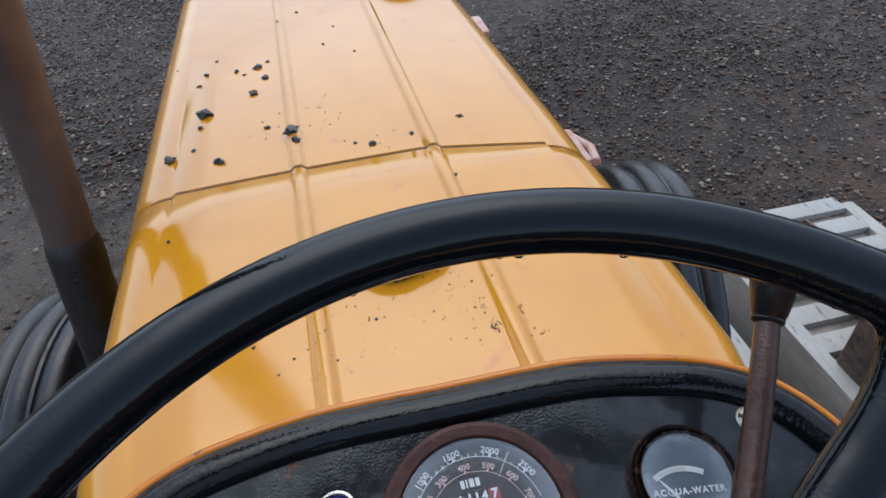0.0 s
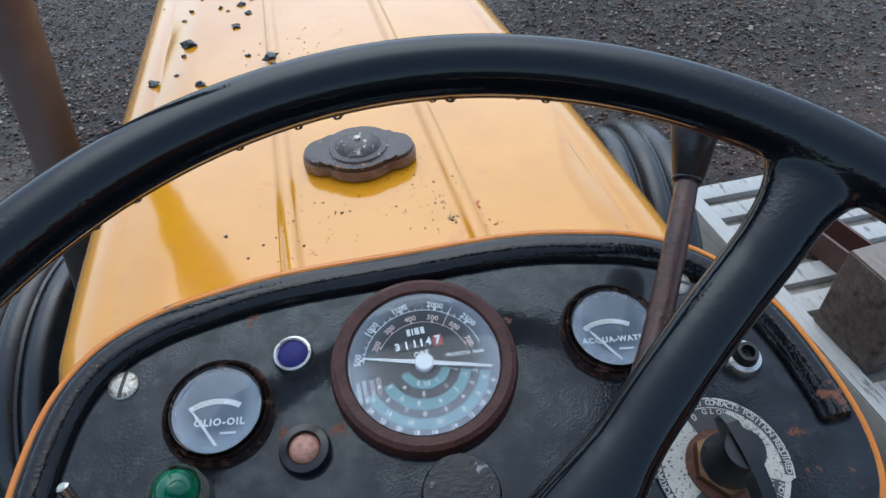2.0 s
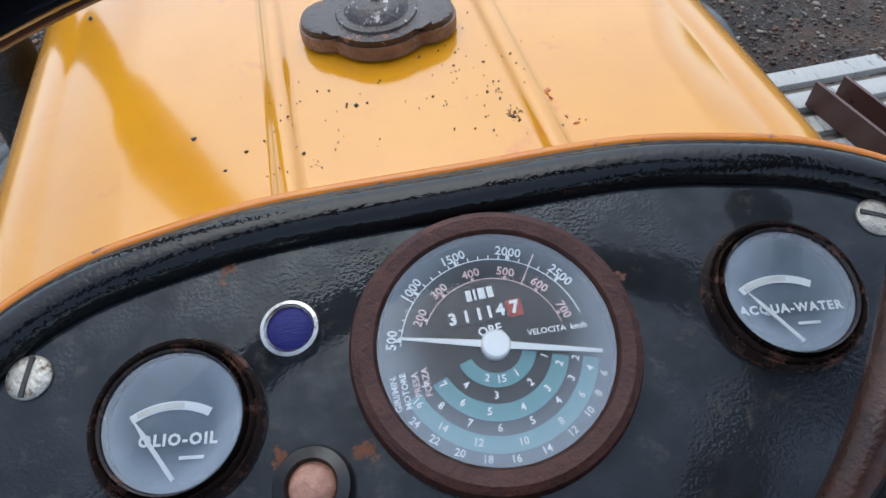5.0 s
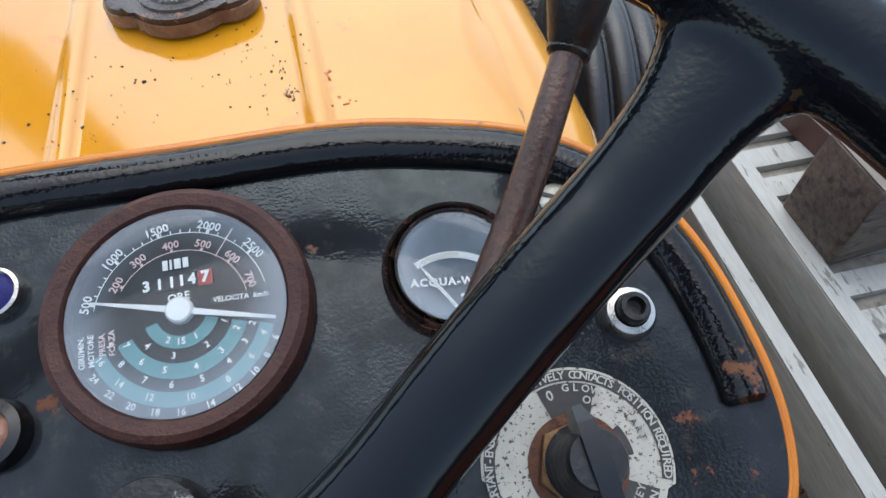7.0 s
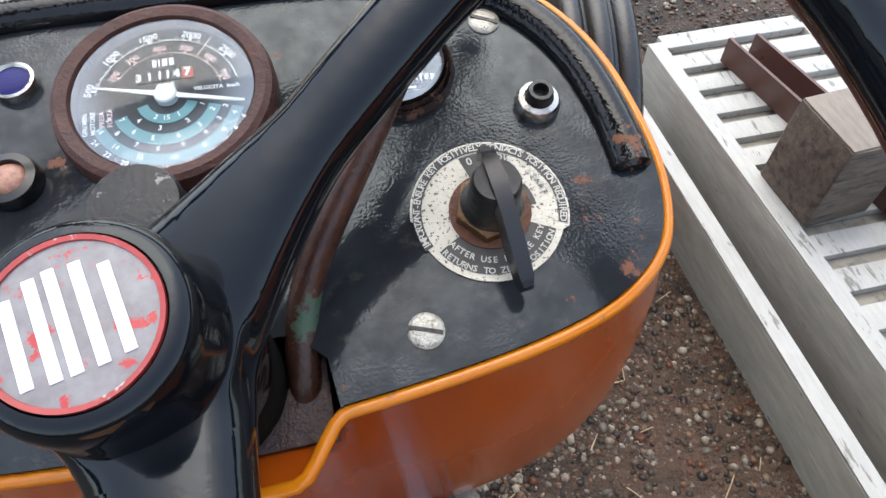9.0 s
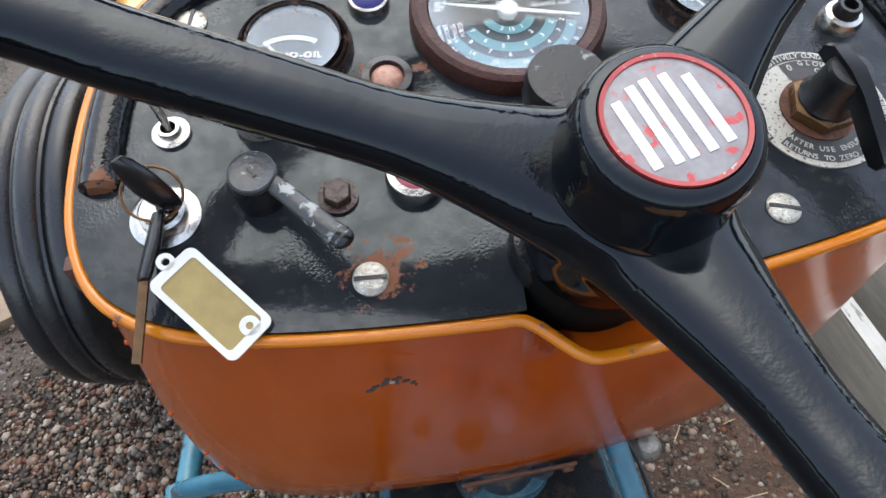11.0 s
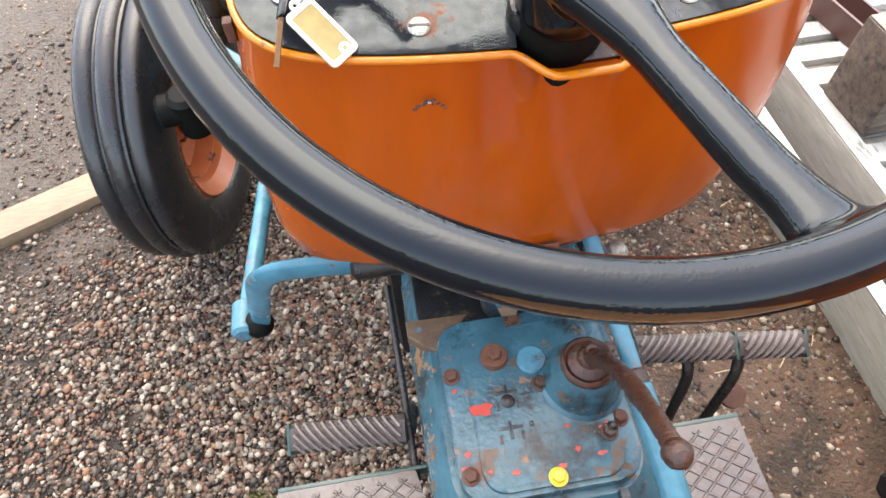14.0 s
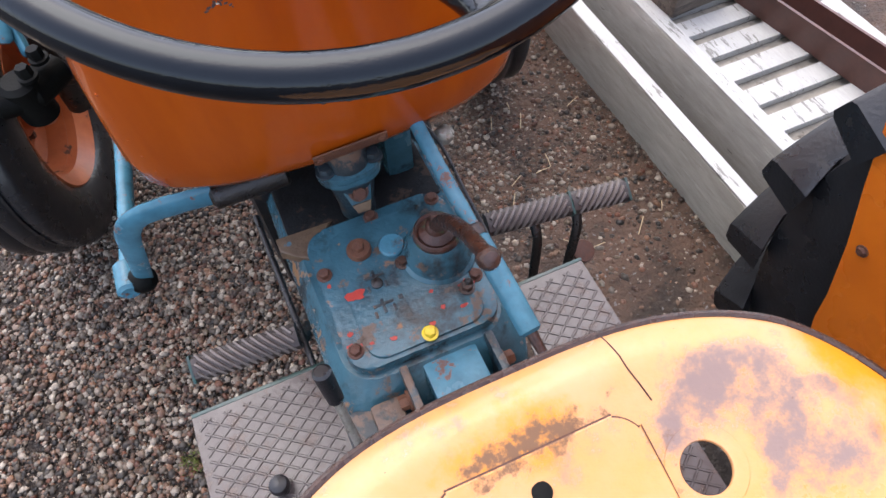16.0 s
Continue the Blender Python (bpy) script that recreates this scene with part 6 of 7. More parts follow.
# ---- seat: pressed steel pan ----
SEAT_C = Vector((0.030, -0.800, 1.010))
def seat_outline(k, s):
    a = 2 * math.pi * k / 120
    c, q = math.cos(a), math.sin(a)
    x = (0.300 if c > 0 else 0.315) * s * math.copysign(abs(c) ** (0.74 if c > 0 else 0.62), c)
    y = (0.262 if q > 0 else 0.22) * s * math.copysign(abs(q) ** 0.80, q)
    return x, y
def seat_z(x, y, s):
    edge = max(0.0, s - 0.80) / 0.20
    front = max(0.0, y / 0.26)
    z = -0.030 * (1 - s * s)
    z += 0.012 * front * s - 0.022 * edge ** 3 * (0.4 + 0.6 * front)
    z += 0.015 * (abs(x) / 0.28) ** 2
    if y < 0:
        z += 0.06 * (-y / 0.22) ** 2
    if x > 0.225:  # the side bends down beyond a crease
        z -= 0.22 * (x - 0.225)
    return z
srings = []
for s in [0.001] + [0.025 * k for k in range(1, 39)] + [0.965, 0.985, 1.0]:
    srings.append([(lambda xy: (SEAT_C.x + xy[0], SEAT_C.y + xy[1], SEAT_C.z + seat_z(xy[0], xy[1], s)))(seat_outline(k, s)) for k in range(120)])
bm = loft(srings, True, (True, False))
SEAT_HOLES = [(0.131, -0.677, 0.0215)]
doomed = [f for f in bm.faces if any((f.calc_center_median().x - hx) ** 2 + (f.calc_center_median().y - hy) ** 2 < (hr + 0.0045) ** 2 for hx, hy, hr in SEAT_HOLES)]
bmesh.ops.delete(bm, geom=doomed, context="FACES")
seat = tp("seat_pan", bm, SEAT_PAINT, "orange pressed-steel seat pan with worn paint and rust", sharp=50)
solid = seat.modifiers.new("thickness", "SOLIDIFY")
solid.thickness, solid.offset = 0.003, -1
sub("rim_edge", tube([Vector(p) for p in srings[-1]], 0.0045, 8, True), DARK_RUST, seat, "rusty brown rolled seat edge")


def seat_at(x, y):
    """The seat's height above a point of the plan."""
    dx, dy = x - SEAT_C.x, y - SEAT_C.y
    lo, hi = 0.001, 1.2
    for _ in range(24):
        s = (lo + hi) / 2
        e = (abs(dx) / (s * (0.300 if dx > 0 else 0.315))) ** (2 / (0.74 if dx > 0 else 0.62)) + (abs(dy) / (s * (0.262 if dy > 0 else 0.22))) ** 2.5
        lo, hi = (s, hi) if e > 1 else (lo, s)
    return SEAT_C.z + seat_z(dx, dy, s)


# raised tray plate in the middle of the pan
tray_out = [Vector((x, y, 0)) for x, y in rounded(-0.095, 0.098, -0.84, -0.609, 0.030, 10)]
mid_t = Vector((0.0, -0.72, 0))
tray_rings = []
for f, h in [(0.02 + 0.03 * k, 0.0035) for k in range(33)] + [(0.985, 0.0035), (0.995, 0.0030), (1.0, -0.001)]:
    ring = []
    for p in catmull(tray_out, 3, True):
        q = mid_t + (p - mid_t) * f
        ring.append((q.x, q.y, seat_at(q.x, q.y) + h))
    tray_rings.append(ring)
bm = loft(tray_rings, True, (True, False))
sub("seat_tray", bm, SEAT_PAINT, seat, sharp=60)
sub("tray_bead", tube([Vector(p) for p in tray_rings[-1]], 0.0022, 8, True), RUST, seat, "rusty bead along the tray edge")
for hx, hy, hr in SEAT_HOLES:
    lift = 0.0008
    rings = []
    for dr, dz in ((0.0, -0.004), (0.0, -0.0006), (0.0006, 0.0), (0.006, 0.0), (0.0125, 0.0), (0.0132, -0.0008)):
        rings.append([(hx + (hr + dr) * math.cos(2 * math.pi * k / 48), hy + (hr + dr) * math.sin(2 * math.pi * k / 48), 0) for k in range(48)])
        rings[-1] = [(x, y, seat_at(x, y) + lift + dz) for x, y, _ in rings[-1]]
    sub("hole_edge", loft(rings, True, (False, False)), SEAT_PAINT, seat)
# black disc added in place of the tray's small dark hole
sub("drain_plug", lathe([(0.0088, -0.001), (0.0088, 0.0004), (0.0080, 0.0008), (0, 0.0008)], 28, pose(-0.003, -0.640, seat_at(-0.003, -0.640) + 0.0046)), GREASE, seat, "black disc standing in for a small hole")
sub("crack", tube([(x, y, seat_at(x, y) + 0.0005) for x, y in ((0.108, -0.543), (0.1085, -0.556), (0.110, -0.568), (0.1105, -0.580), (0.114, -0.596), (0.117, -0.612))], 0.0008, 6), DARK_RUST, seat)
tp("seat_post", box(0.03, 0.20, -0.98, -0.70, 0.55, 0.92, 0.02), IRON, "dark seat support")

# ---- rear wheel and fender on the far side of the seat ----
RW = Vector((0.768, -0.98, 0.665))
rm = pose(RW.x, RW.y, RW.z) @ pose(0, 0, 0, 0, 90, 0)
rw = tp("rear_wheel", ring_solid([(0.33, -0.10), (0.33, 0.10), (0.12, 0.02), (0.12, 0.0)], 48, rm), RIM_ORANGE, "large rear wheel with deep lugged tyre and orange rim")
sub("tyre", ring_solid([(0.34, -0.12), (0.42, -0.16), (0.545, -0.160), (0.598, -0.148), (0.620, -0.10), (0.626, 0.0), (0.620, 0.10), (0.598, 0.148), (0.545, 0.160), (0.42, 0.16), (0.34, 0.12)], 80, rm), TYRE, rw, "black rear tyre")
for k in range(23):
    for sgn in (-1, 1):
        a0 = 6.4 + 360 / 23 * (k + (0.5 if sgn > 0 else 0))
        rings = []
        for t in range(9):
            f = t / 8
            ang = radians(a0 + 15 * f - 4)
            y = sgn * (0.178 - 0.175 * f)
            ww = radians(1.9 + 0.4 * min(1.0, f * 2))
            r0, r1 = 0.585 + 0.023 * min(1.0, f * 4), 0.662 + 0.006 * min(1.0, f * 3)
            rings.append([(r * math.cos(ang + w), r * math.sin(ang + w), y) for r, w in ((r0, -ww * 1.4), (r1 - 0.008, -ww), (r1, -ww * 0.7), (r1, ww * 0.7), (r1 - 0.008, ww), (r0, ww * 1.4))])
        sub("lug", loft(rings, True, (True, True), rm), TYRE, rw)
# fender: inner side plate and the arch over the tyre
arch = []
for k in range(25):
    a = radians(48 + 118 * k / 24)
    arch.append((RW.y + 0.74 * math.cos(a), RW.z + 0.74 * math.sin(a)))
side_poly = [(-0.560, 0.50), (-0.531, 0.586), (-0.519, 0.647), (-0.488, 0.750), (-0.453, 0.842), (-0.421, 0.936), (-0.408, 1.05)] + arch + [(RW.y - 0.60, 0.55)]
bm = bmesh.new()
v0 = [bm.verts.new((0.595, y, z)) for y, z in side_poly]
v1 = [bm.verts.new((0.599, y, z)) for y, z in side_poly]
bm.faces.new(v0)
bm.faces.new(v1[::-1])
for k in range(len(v0)):
    bm.faces.new((v0[k], v0[(k + 1) % len(v0)], v1[(k + 1) % len(v0)], v1[k]))
fender = tp("rear_fender", bm, FENDER_PAINT, "bright orange rear fender plate", smooth=False)
sub("fender_arch", loft([[(0.597, y, z) for y, z in arch], [(0.64, y, z + 0.012) for y, z in arch], [(0.86, y, z + 0.012) for y, z in arch], [(0.90, y, z - 0.01) for y, z in arch]], False), FENDER_PAINT, fender)
sub("fender_bolt", hex_bolt(0.007, 0.006, pose(0.595, -0.510, 0.761, 0, -90, 0)), RUST, fender)

# ---- white-washed slatted frames lying beside the tractor ----
def beam(x0, x1, y0, y1, z0, z1, skew):
    """A long squared timber; skew: sideways shift in x for each metre in y."""
    bm = box(x0, x1, y0, y1, z0, z1, 0.004)
    bmesh.ops.subdivide_edges(bm, edges=[e for e in bm.edges if abs(e.verts[0].co.y - e.verts[1].co.y) > 1], cuts=8)
    for v in bm.verts:
        v.co.x += skew * v.co.y + 0.002 * noise.noise((v.co.y * 3, 0, z0 * 9))
        v.co.z += 0.002 * noise.noise((v.co.y * 3, 5, x0 * 9))
    return bm


def top_strip(x0, x1, y0, y1, z, skew):
    bm = box(x0, x1, y0, y1, z - 0.001, z + 0.0035, 0.0008)
    for v in bm.verts:
        v.co.x += skew * v.co.y
    return bm


SK = -0.045
fa = thing("slatted_frame", 0.93, 0.3, 0.02, "low white-washed wooden frame lying on the gravel", "wooden frame", "slatted frames")
adopt(part("side_beam", beam(0.911, 0.957, -0.75, 1.06, 0.018, 0.200, -0.030), GREY_WOOD, None, "grey weathered side beam"), fa)
adopt(part("white_edge", top_strip(0.912, 0.956, -0.75, 1.06, 0.2025, -0.030), WHITE_WOOD, None, "white-washed top edge"), fa)
fb = thing("slatted_frame", 1.2, 0.4, 0.02, "white-washed wooden frame with wide slats", "wooden frame", "slatted frames")
adopt(part("side_beam", beam(1.064, 1.112, -0.70, 1.19, 0.022, 0.247, SK), GREY_WOOD, None, "grey weathered side beam"), fb)
adopt(part("white_edge", top_strip(1.065, 1.111, -0.70, 1.19, 0.2485, SK), WHITE_WOOD, None, "white-washed top edge"), fb)
for k in range(-10, 9):
    y = 0.372 + 0.0985 * k
    bm = box(1.1115, 1.56, y, y + 0.062, 0.226, 0.2500, 0.003)
    for v in bm.verts:
        v.co.x += SK * v.co.y
    adopt(part("slat", bm, WHITE_WOOD, None), fb)
adopt(part("base_board", beam(1.1125, 1.555, -0.69, 1.16, 0.205, 0.2255, SK), DIRTY_BOARD, None, "dirty pale board under the slats"), fb)
adopt(part("far_beam", beam(1.56, 1.605, -0.70, 1.19, 0.036, 0.247, SK), GREY_WOOD, None), fb)
adopt(part("under_beam", beam(1.30, 1.34, -0.70, 1.18, 0.030, 0.2045, SK), GREY_WOOD, None), fb)

# brown steel channel lying on the slats
ch = thing("steel_channel", 1.33, 0.3, 0.252, "brown painted steel channel lying on the slats", "steel channel")
for nm, x0, x1, z0, z1 in (("web", -0.031, 0.043, 0.0, 0.010), ("flange", -0.040, -0.031, 0.0, 0.078), ("flange", 0.043, 0.052, 0.0, 0.078)):
    adopt(part(nm, loft([[(1.428 - 0.19 * y + x, y, 0.2512 + z) for x, z in ((x0, z0), (x1, z0), (x1, z1), (x0, z1))] for y in (-0.30, 0.4, 1.07)], True), CHANNEL, None, smooth=False), ch)
# timber block
tb = thing("timber_block", 1.17, 0.55, 0.251, "dark weathered timber block with pale top", "timber block")
bmx = pose(1.092, 0.456, 0.251, 0, 0, 4)
bm = box(0, 0.175, 0, 0.182, 0, 0.245, 0.007)
bmesh.ops.subdivide_edges(bm, edges=bm.edges[:], cuts=3)
for v in bm.verts:  # hewn, uneven sides
    v.co += 0.0045 * noise.noise_vector(v.co * 14) * Vector((1, 1, 0.4 if v.co.z > 0.02 else 0))
bmesh.ops.transform(bm, matrix=bmx, verts=bm.verts[:])
adopt(part("block", bm, DARK_WOOD, None), tb)
adopt(part("sawn_top", box(0.004, 0.171, 0.004, 0.178, 0.2440, 0.2490, 0.001, bmx), END_WOOD, None, "paler sawn top"), tb)
# plank on the other side of the tractor
pk = tagged(part("plank", box(-0.55, 0.55, -0.055, 0.055, 0, 0.045, 0.005, pose(-1.47, 0.72, -0.034, 0, 0, 24)), PLANK_WOOD), "pale wooden plank with dark knots on the gravel", "plank")

# ---- key bunch ----
keys = thing("key_bunch", -0.1955, -0.098, 1.245, "two black-headed keys on a ring with a yellowed tag", "keys")
def kp(name, bm, mat, label=""):
    return adopt(part(name, bm, mat, None, label), keys)
KM = on_panel(-0.1955, -0.096, 0.010)
h1 = [on_panel(-0.1955, -0.0960, 0.009).translation, on_panel(-0.1885, -0.0985, 0.017).translation, on_panel(-0.1935, -0.0950, 0.030).translation, on_panel(-0.2005, -0.0893, 0.044).translation]
kp("key_head", tube(catmull(h1, 4), [0.0026] * 3 + [0.0045, 0.0058, 0.0066, 0.0072, 0.0076, 0.0078, 0.0076, 0.0070, 0.0060, 0.0045], 14, flat=0.42, up=(0.6, 0.4, 0.6)), KEY_PLASTIC, "black plastic key head")
kp("split_ring", tube([KM @ Vector((0.0140 * math.cos(2 * math.pi * k / 40) - 0.0005, 0.004 + 0.0105 * math.sin(2 * math.pi * k / 40), 0.008 + 0.007 * math.sin(2 * math.pi * k / 40))) for k in range(40)], 0.0008, 8, True), BRASS_NUT, "thin metal split ring")
k2 = [on_panel(-0.1945, -0.1020, 0.015).translation, on_panel(-0.1985, -0.1140, 0.011).translation, Vector((-0.2019, -0.1293, 1.2345))]
kp("second_key_head", tube(k2, [0.0055, 0.0068, 0.0058], 14, flat=0.45, up=(0, 0.7, 0.7)), KEY_PLASTIC, "black plastic key head")
kp("key_blade", box(-0.0022, 0.0022, 0, 0.038, -0.0008, 0.0008, 0.0003, Matrix.Translation((-0.2019, -0.1293, 1.2340)) @ (Vector((-0.2105, -0.1596, 1.2133)) - Vector((-0.2019, -0.1293, 1.2331))).to_track_quat("Y", "Z").to_matrix().to_4x4()), BRASS_NUT, "steel key blade")
tag_o = Vector((-0.1895, -0.1285, 1.2395))
tx = Vector((0.0211, 0.0161, 0.0050)).normalized()
ty = Vector((0.0262, -0.0345, -0.0238))
ty = (ty - ty.dot(tx) * tx).normalized()
tz = tx.cross(ty)
TGM = Matrix((tx, ty, tz)).transposed().to_4x4()
TGM.translation = tag_o
frame_out, frame_in = rounded(-0.0130, 0.0130, 0, 0.051, 0.004), rounded(-0.0100, 0.0100, 0.0045, 0.0465, 0.002)
bm = bmesh.new()
for z in (0.0, 0.003):
    o_ = [bm.verts.new((x, y, z)) for x, y in frame_out]
    i_ = [bm.verts.new((x, y, z)) for x, y in frame_in]
    for q in range(len(o_)):
        n_ = (q + 1) % len(o_)
        bm.faces.new((o_[q], o_[n_], i_[n_], i_[q]))
    if z == 0.0:
        o0, i0_ = o_, i_
for q in range(len(o_)):
    n_ = (q + 1) % len(o_)
    bm.faces.new((o0[q], o0[n_], o_[n_], o_[q]))
    bm.faces.new((i0_[q], i0_[n_], i_[n_], i_[q]))
bmesh.ops.transform(bm, matrix=TGM, verts=bm.verts[:])
kp("tag_frame", merged(bm, ring_solid([(0.0046, 0), (0.0046, 0.003), (0.0017, 0.003), (0.0017, 0)], 20, TGM @ pose(0.004, 0.0445, 0)), ring_solid([(0.0040, 0), (0.0040, 0.003), (0.0018, 0.003), (0.0018, 0)], 20, TGM @ pose(0.0, -0.002, 0))), TAG_WHITE, "white plastic tag frame")
kp("tag_insert", box(-0.0102, 0.0102, 0.0043, 0.0467, 0.0006, 0.0018, 0, TGM), TAG_YELLOW, "yellowed paper insert, blank")

# ---- soot flakes and chips on the hood ----
def hood_z(x, y):
    ring = hood_ring(y)
    best = min(ring, key=lambda p: abs(p[0] - x) + (10 if p[2] < 1.15 else 0))
    return best[2]


def flake(size, seed):
    rnd = random.Random(seed)
    bm = bmesh.new()
    bmesh.ops.create_icosphere(bm, subdivisions=2, radius=1.0)
    for v in bm.verts:
        k = 0.7 + 0.6 * noise.noise(v.co * 1.7 + Vector((seed, 0, 0)))
        v.co = Vector((v.co.x * k * size, v.co.y * k * size * 0.8, v.co.z * k * size * 0.5))
    return bm


flakes = []
for k in range(6):
    f = part("soot_flake", flake(0.006, k * 7 + 1), SOOT)
    tagged(f, "crumb of black soot on the orange hood", "soot flake", "soot flakes on the hood")
    flakes.append(f)
SPOT = [(-0.187, 0.604, 1.5), (-0.085, 0.520, 1.4), (-0.080, 0.498, 0.9), (-0.165, 0.490, 1.0), (-0.222, 0.520, 1.1), (-0.190, 0.575, 0.5), (-0.195, 0.525, 0.5), (-0.128, 0.640, 1.0), (-0.122, 0.715, 1.0), (-0.150, 0.715, 0.6),
        (-0.112, 0.680, 0.8), (-0.190, 0.720, 0.5), (-0.198, 0.690, 0.5), (-0.178, 0.760, 0.4), (-0.235, 0.770, 0.3), (-0.112, 0.545, 0.6), (0.0, 0.470, 0.7), (-0.018, 0.478, 0.35), (0.045, 0.478, 0.5), (0.105, 0.500, 0.6), (0.072, 0.365, 0.8),
        (-0.208, 0.345, 0.55), (-0.13, 0.190, 0.5), (-0.10, 0.170, 0.3), (-0.112, 0.158, 0.3), (-0.034, 0.192, 0.45), (-0.108, 0.730, 0.45), (-0.14, 0.70, 0.4), (-0.06, 0.90, 0.4), (-0.03, 0.76, 0.35), (0.01, 0.72, 0.3), (-0.01, 0.82, 0.3), (-0.09, 0.86, 0.35)]
for k, (x, y, s) in enumerate(SPOT):
    f = flakes[k] if k < 6 else copy_thing(flakes[k % 6], pose(0, 0, 0))
    y -= 0.021 if y > 0.46 else 0.0
    s *= 1.0 if y > 0.40 else 0.55
    f.matrix_basis = pose(x, y, hood_z(x, y) + 0.0012 * s, 0, 0, 47 * k) @ Matrix.Scale(s * 1.45, 4)
rnd = random.Random(4)
specks = []
for k in range(170):
    gx, gy = rnd.choice([(-0.06, 0.18), (-0.055, 0.16), (0.035, 0.19), (-0.10, 0.52), (-0.05, 0.55), (0.04, 0.20), (0.0, 0.45)])
    x, y = gx + rnd.gauss(0, 0.022), gy + rnd.gauss(0, 0.03)
    if y < 0.14 or abs(y - 0.425) < 0.01:
        continue
    specks.append(patch(x, y, 0.0003 + 0.0008 * rnd.random() ** 3, pose(0, 0, hood_z(x, y) + 0.0004), k, 0.8, 6))
tagged(part("dirt_specks", merged(*specks), DARK_CHIP, None, smooth=False), "fine dark dirt specks on the orange paint", "dirt", kind="stuff")
for x, y, s, sd, sq, tn, mat, lab, n in ((-0.062, 0.150, 0.0065, 31, 0.6, 30, PINK_CHIP, "red chip in the orange paint", 5), (0.079, 0.168, 0.015, 32, 0.2, 100, PINK_CHIP, "long pink-red chip in the paint", 9), (0.090, 0.145, 0.008, 33, 0.3, 10, PINK_CHIP, "pink-red chip in the paint", 6),
                                    (0.054, 0.160, 0.009, 34, 0.4, 105, DARK_CHIP, "dark scuff in the paint", 26), (0.050, 0.182, 0.008, 35, 0.5, 80, DARK_CHIP, "dark scuff in the paint", 12), (-0.085, 0.146, 0.005, 36, 0.4, 20, PINK_CHIP, "red chip in the orange paint", 4)):
    rnd = random.Random(sd)
    c, q = math.cos(radians(tn)), math.sin(radians(tn))
    bits = []
    for k in range(n):
        du, dv = rnd.gauss(0, s * 0.5), rnd.gauss(0, s * 0.5 * sq)
        bx, by = x + du * c - dv * q, max(0.137, y + du * q + dv * c)
        bits.append(patch(bx, by, s * rnd.uniform(0.03, 0.12), pose(0, 0, hood_z(bx, by) + 0.0002), sd * 50 + k, 0.5, 11, tn))
    tp("paint_chip", merged(*bits), mat, lab, smooth=False)
CHM = pose(-0.1015, -0.1702, 1.1675, 84, 0, 0)
chip_bits = [(-0.0115, -0.0030, 0.0016), (-0.0085, -0.0008, 0.0020), (-0.0045, 0.0006, 0.0017), (-0.0025, 0.0028, 0.0024), (0.0015, 0.0012, 0.0021), (0.0035, 0.0034, 0.0013), (0.0065, -0.0004, 0.0016), (0.0100, -0.0030, 0.0014), (0.0112, -0.0052, 0.0009)]
tp("paint_chip", merged(*[patch(x * 1.05, y * 1.05, r * 1.45, CHM, 70 + k, 0.55, 12, 30 * k, 0.0005) for k, (x, y, r) in enumerate(chip_bits)]), DARK_CHIP, "dark bare chip in the orange paint", smooth=False)
tp("bare_metal", patch(0.000, 0.0016, 0.0018, CHM @ pose(0, 0, 0.0004), 91, 0.6, 12), PLATE_METAL, "bright bare metal inside the chip", smooth=False)

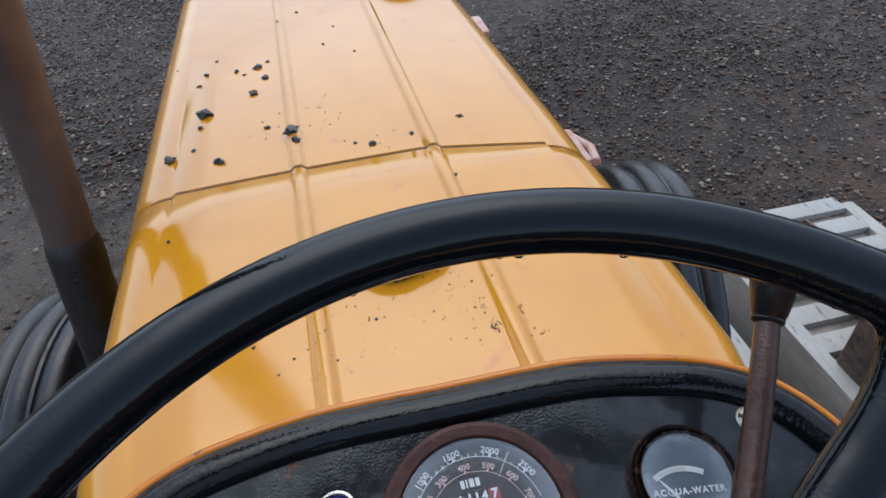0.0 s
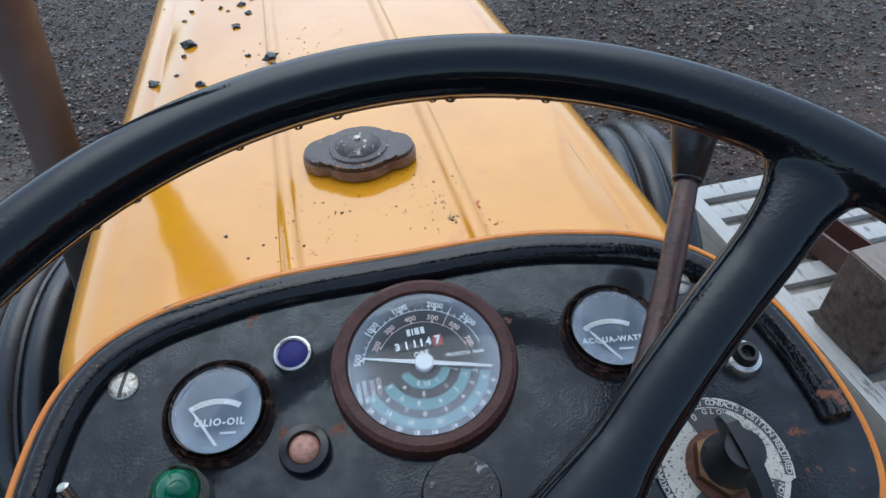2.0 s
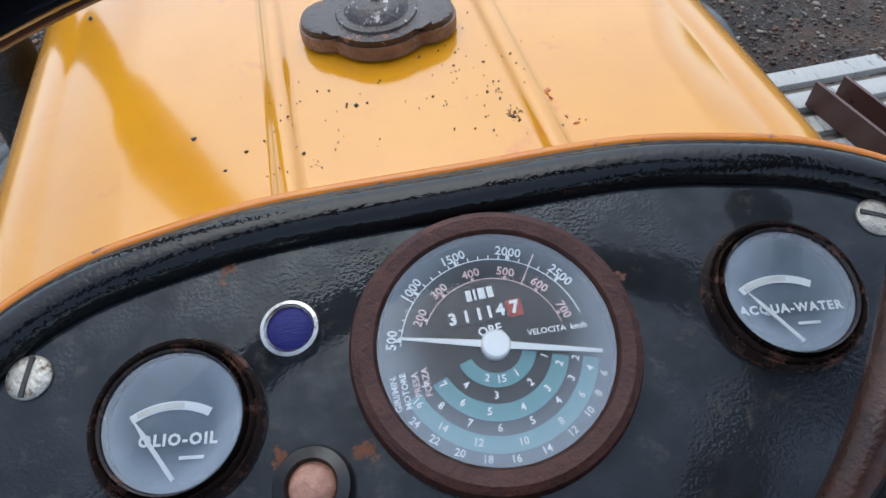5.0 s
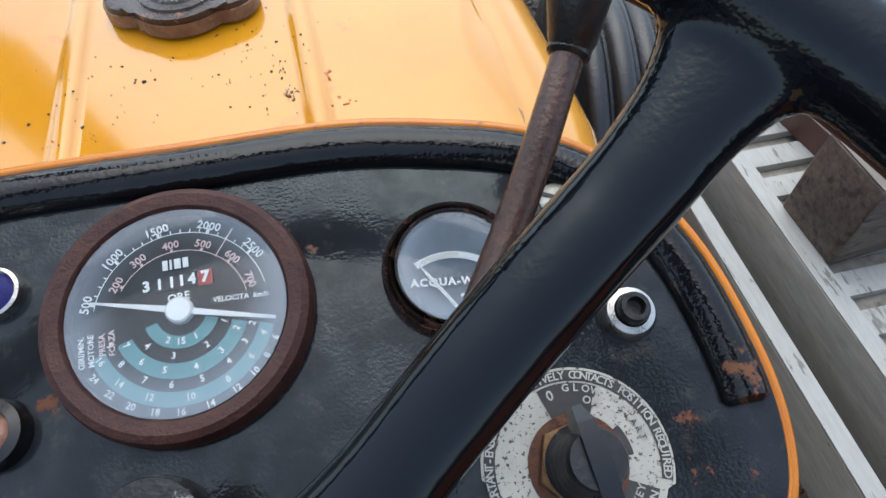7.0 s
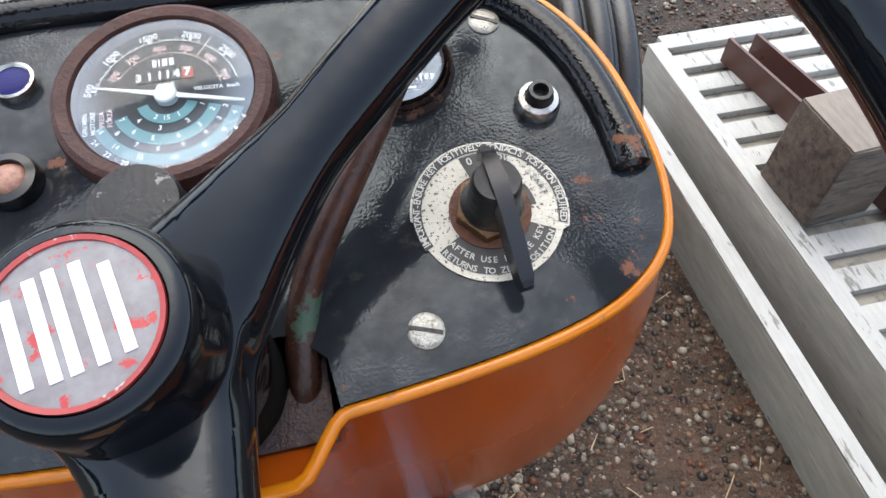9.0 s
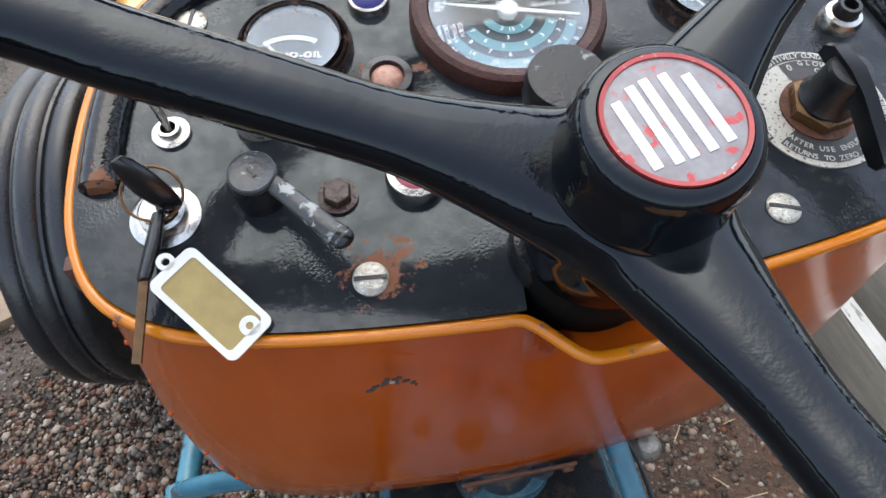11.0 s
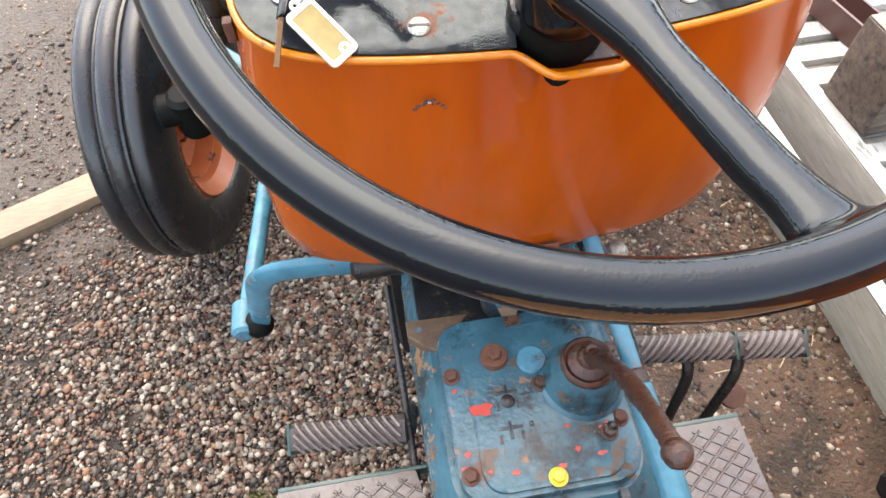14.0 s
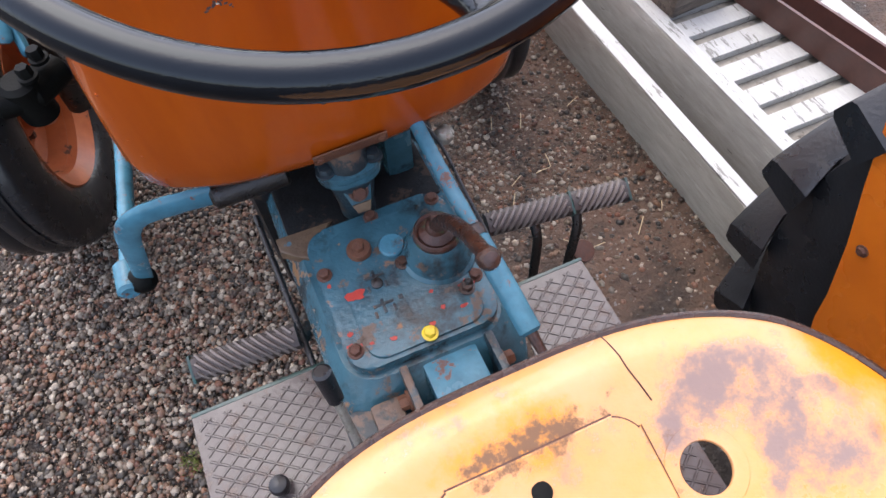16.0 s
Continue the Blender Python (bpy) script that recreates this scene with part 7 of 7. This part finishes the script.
# rivets down the cowl's edge and a rusty tab
for k in range(1, 6):
    for f in (0.0, 0.5):
        a, b = (min((p for p in cowl_rings[q] if p.x < 0), key=lambda p: abs(p.y + 0.105)) for q in (k, k + 1))
        p = a + (b - a) * f
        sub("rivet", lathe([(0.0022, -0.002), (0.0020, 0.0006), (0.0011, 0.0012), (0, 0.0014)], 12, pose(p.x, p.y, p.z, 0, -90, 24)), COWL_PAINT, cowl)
tab = min((p for p in cowl_rings[1] if p.x < 0), key=lambda p: abs(p.y + 0.092))
sub("rust_tab", box(tab.x - 0.007, tab.x + 0.001, tab.y - 0.005, tab.y + 0.005, 1.192, 1.211, 0.0015), RUST, cowl, "small rusty tab at the lip")

# ---- water drops under the rim ----
drops = []
rnd = random.Random(9)
for k in range(110):
    a = rnd.uniform(0, 360)
    low = WM @ Vector(((R_RIM) * math.cos(radians(a)), R_RIM * math.sin(radians(a)), 0))
    s = rnd.uniform(0.0016, 0.0032)
    drops.append(lathe([(0, -1.3 * s), (0.75 * s, -0.9 * s), (s, -0.2 * s), (0.8 * s, 0.6 * s), (0.3 * s, 1.3 * s), (0, 1.5 * s)], 12, pose(low.x, low.y - 0.002, low.z - 0.0156)))
tagged(part("water_drops", merged(*drops), WATER), "clear rain drops hanging under the wheel rim", "water drops", kind="stuff")

# black knob at the footplate
fk = tp("footplate_knob", lathe([(0.0105, 0.0), (0.0105, 0.012), (0.0135, 0.015), (0.0145, 0.026), (0.0120, 0.033), (0.006, 0.0355), (0, 0.036)], 24, pose(-0.262, -0.440, 0.597)), RUBBER, "black rubber knob on the footplate")

# straws and moss on the gravel
straws = []
for k in range(26):
    x, y = rnd.uniform(0.25, 0.85), rnd.uniform(-0.1, 1.0)
    a, L = rnd.uniform(0, math.pi), rnd.uniform(0.02, 0.07)
    straws.append(tube([(x, y, SLOPE * x + 0.012), (x + L * math.cos(a) * 0.5, y + L * math.sin(a) * 0.5, SLOPE * x + 0.014), (x + L * math.cos(a), y + L * math.sin(a), SLOPE * x + 0.011)], 0.0014, 6))
tagged(part("straws", merged(*straws), STRAW), "dry straw bits scattered on the gravel", "straw", kind="stuff")
tufts = []
for k in range(70):
    x, y = rnd.gauss(-0.540, 0.016), rnd.gauss(-0.126, 0.014)
    z = SLOPE * x + 0.002
    dx, dy = rnd.gauss(0, 0.006), rnd.gauss(0, 0.006)
    tufts.append(tube([(x, y, z), (x + dx * 0.5, y + dy * 0.5, z + 0.007), (x + dx, y + dy, z + rnd.uniform(0.009, 0.015))], [0.0011, 0.0013, 0.0004], 5))
tagged(part("moss", merged(*tufts), MOSS), "small tuft of yellow-green moss on the gravel", "moss", kind="stuff")
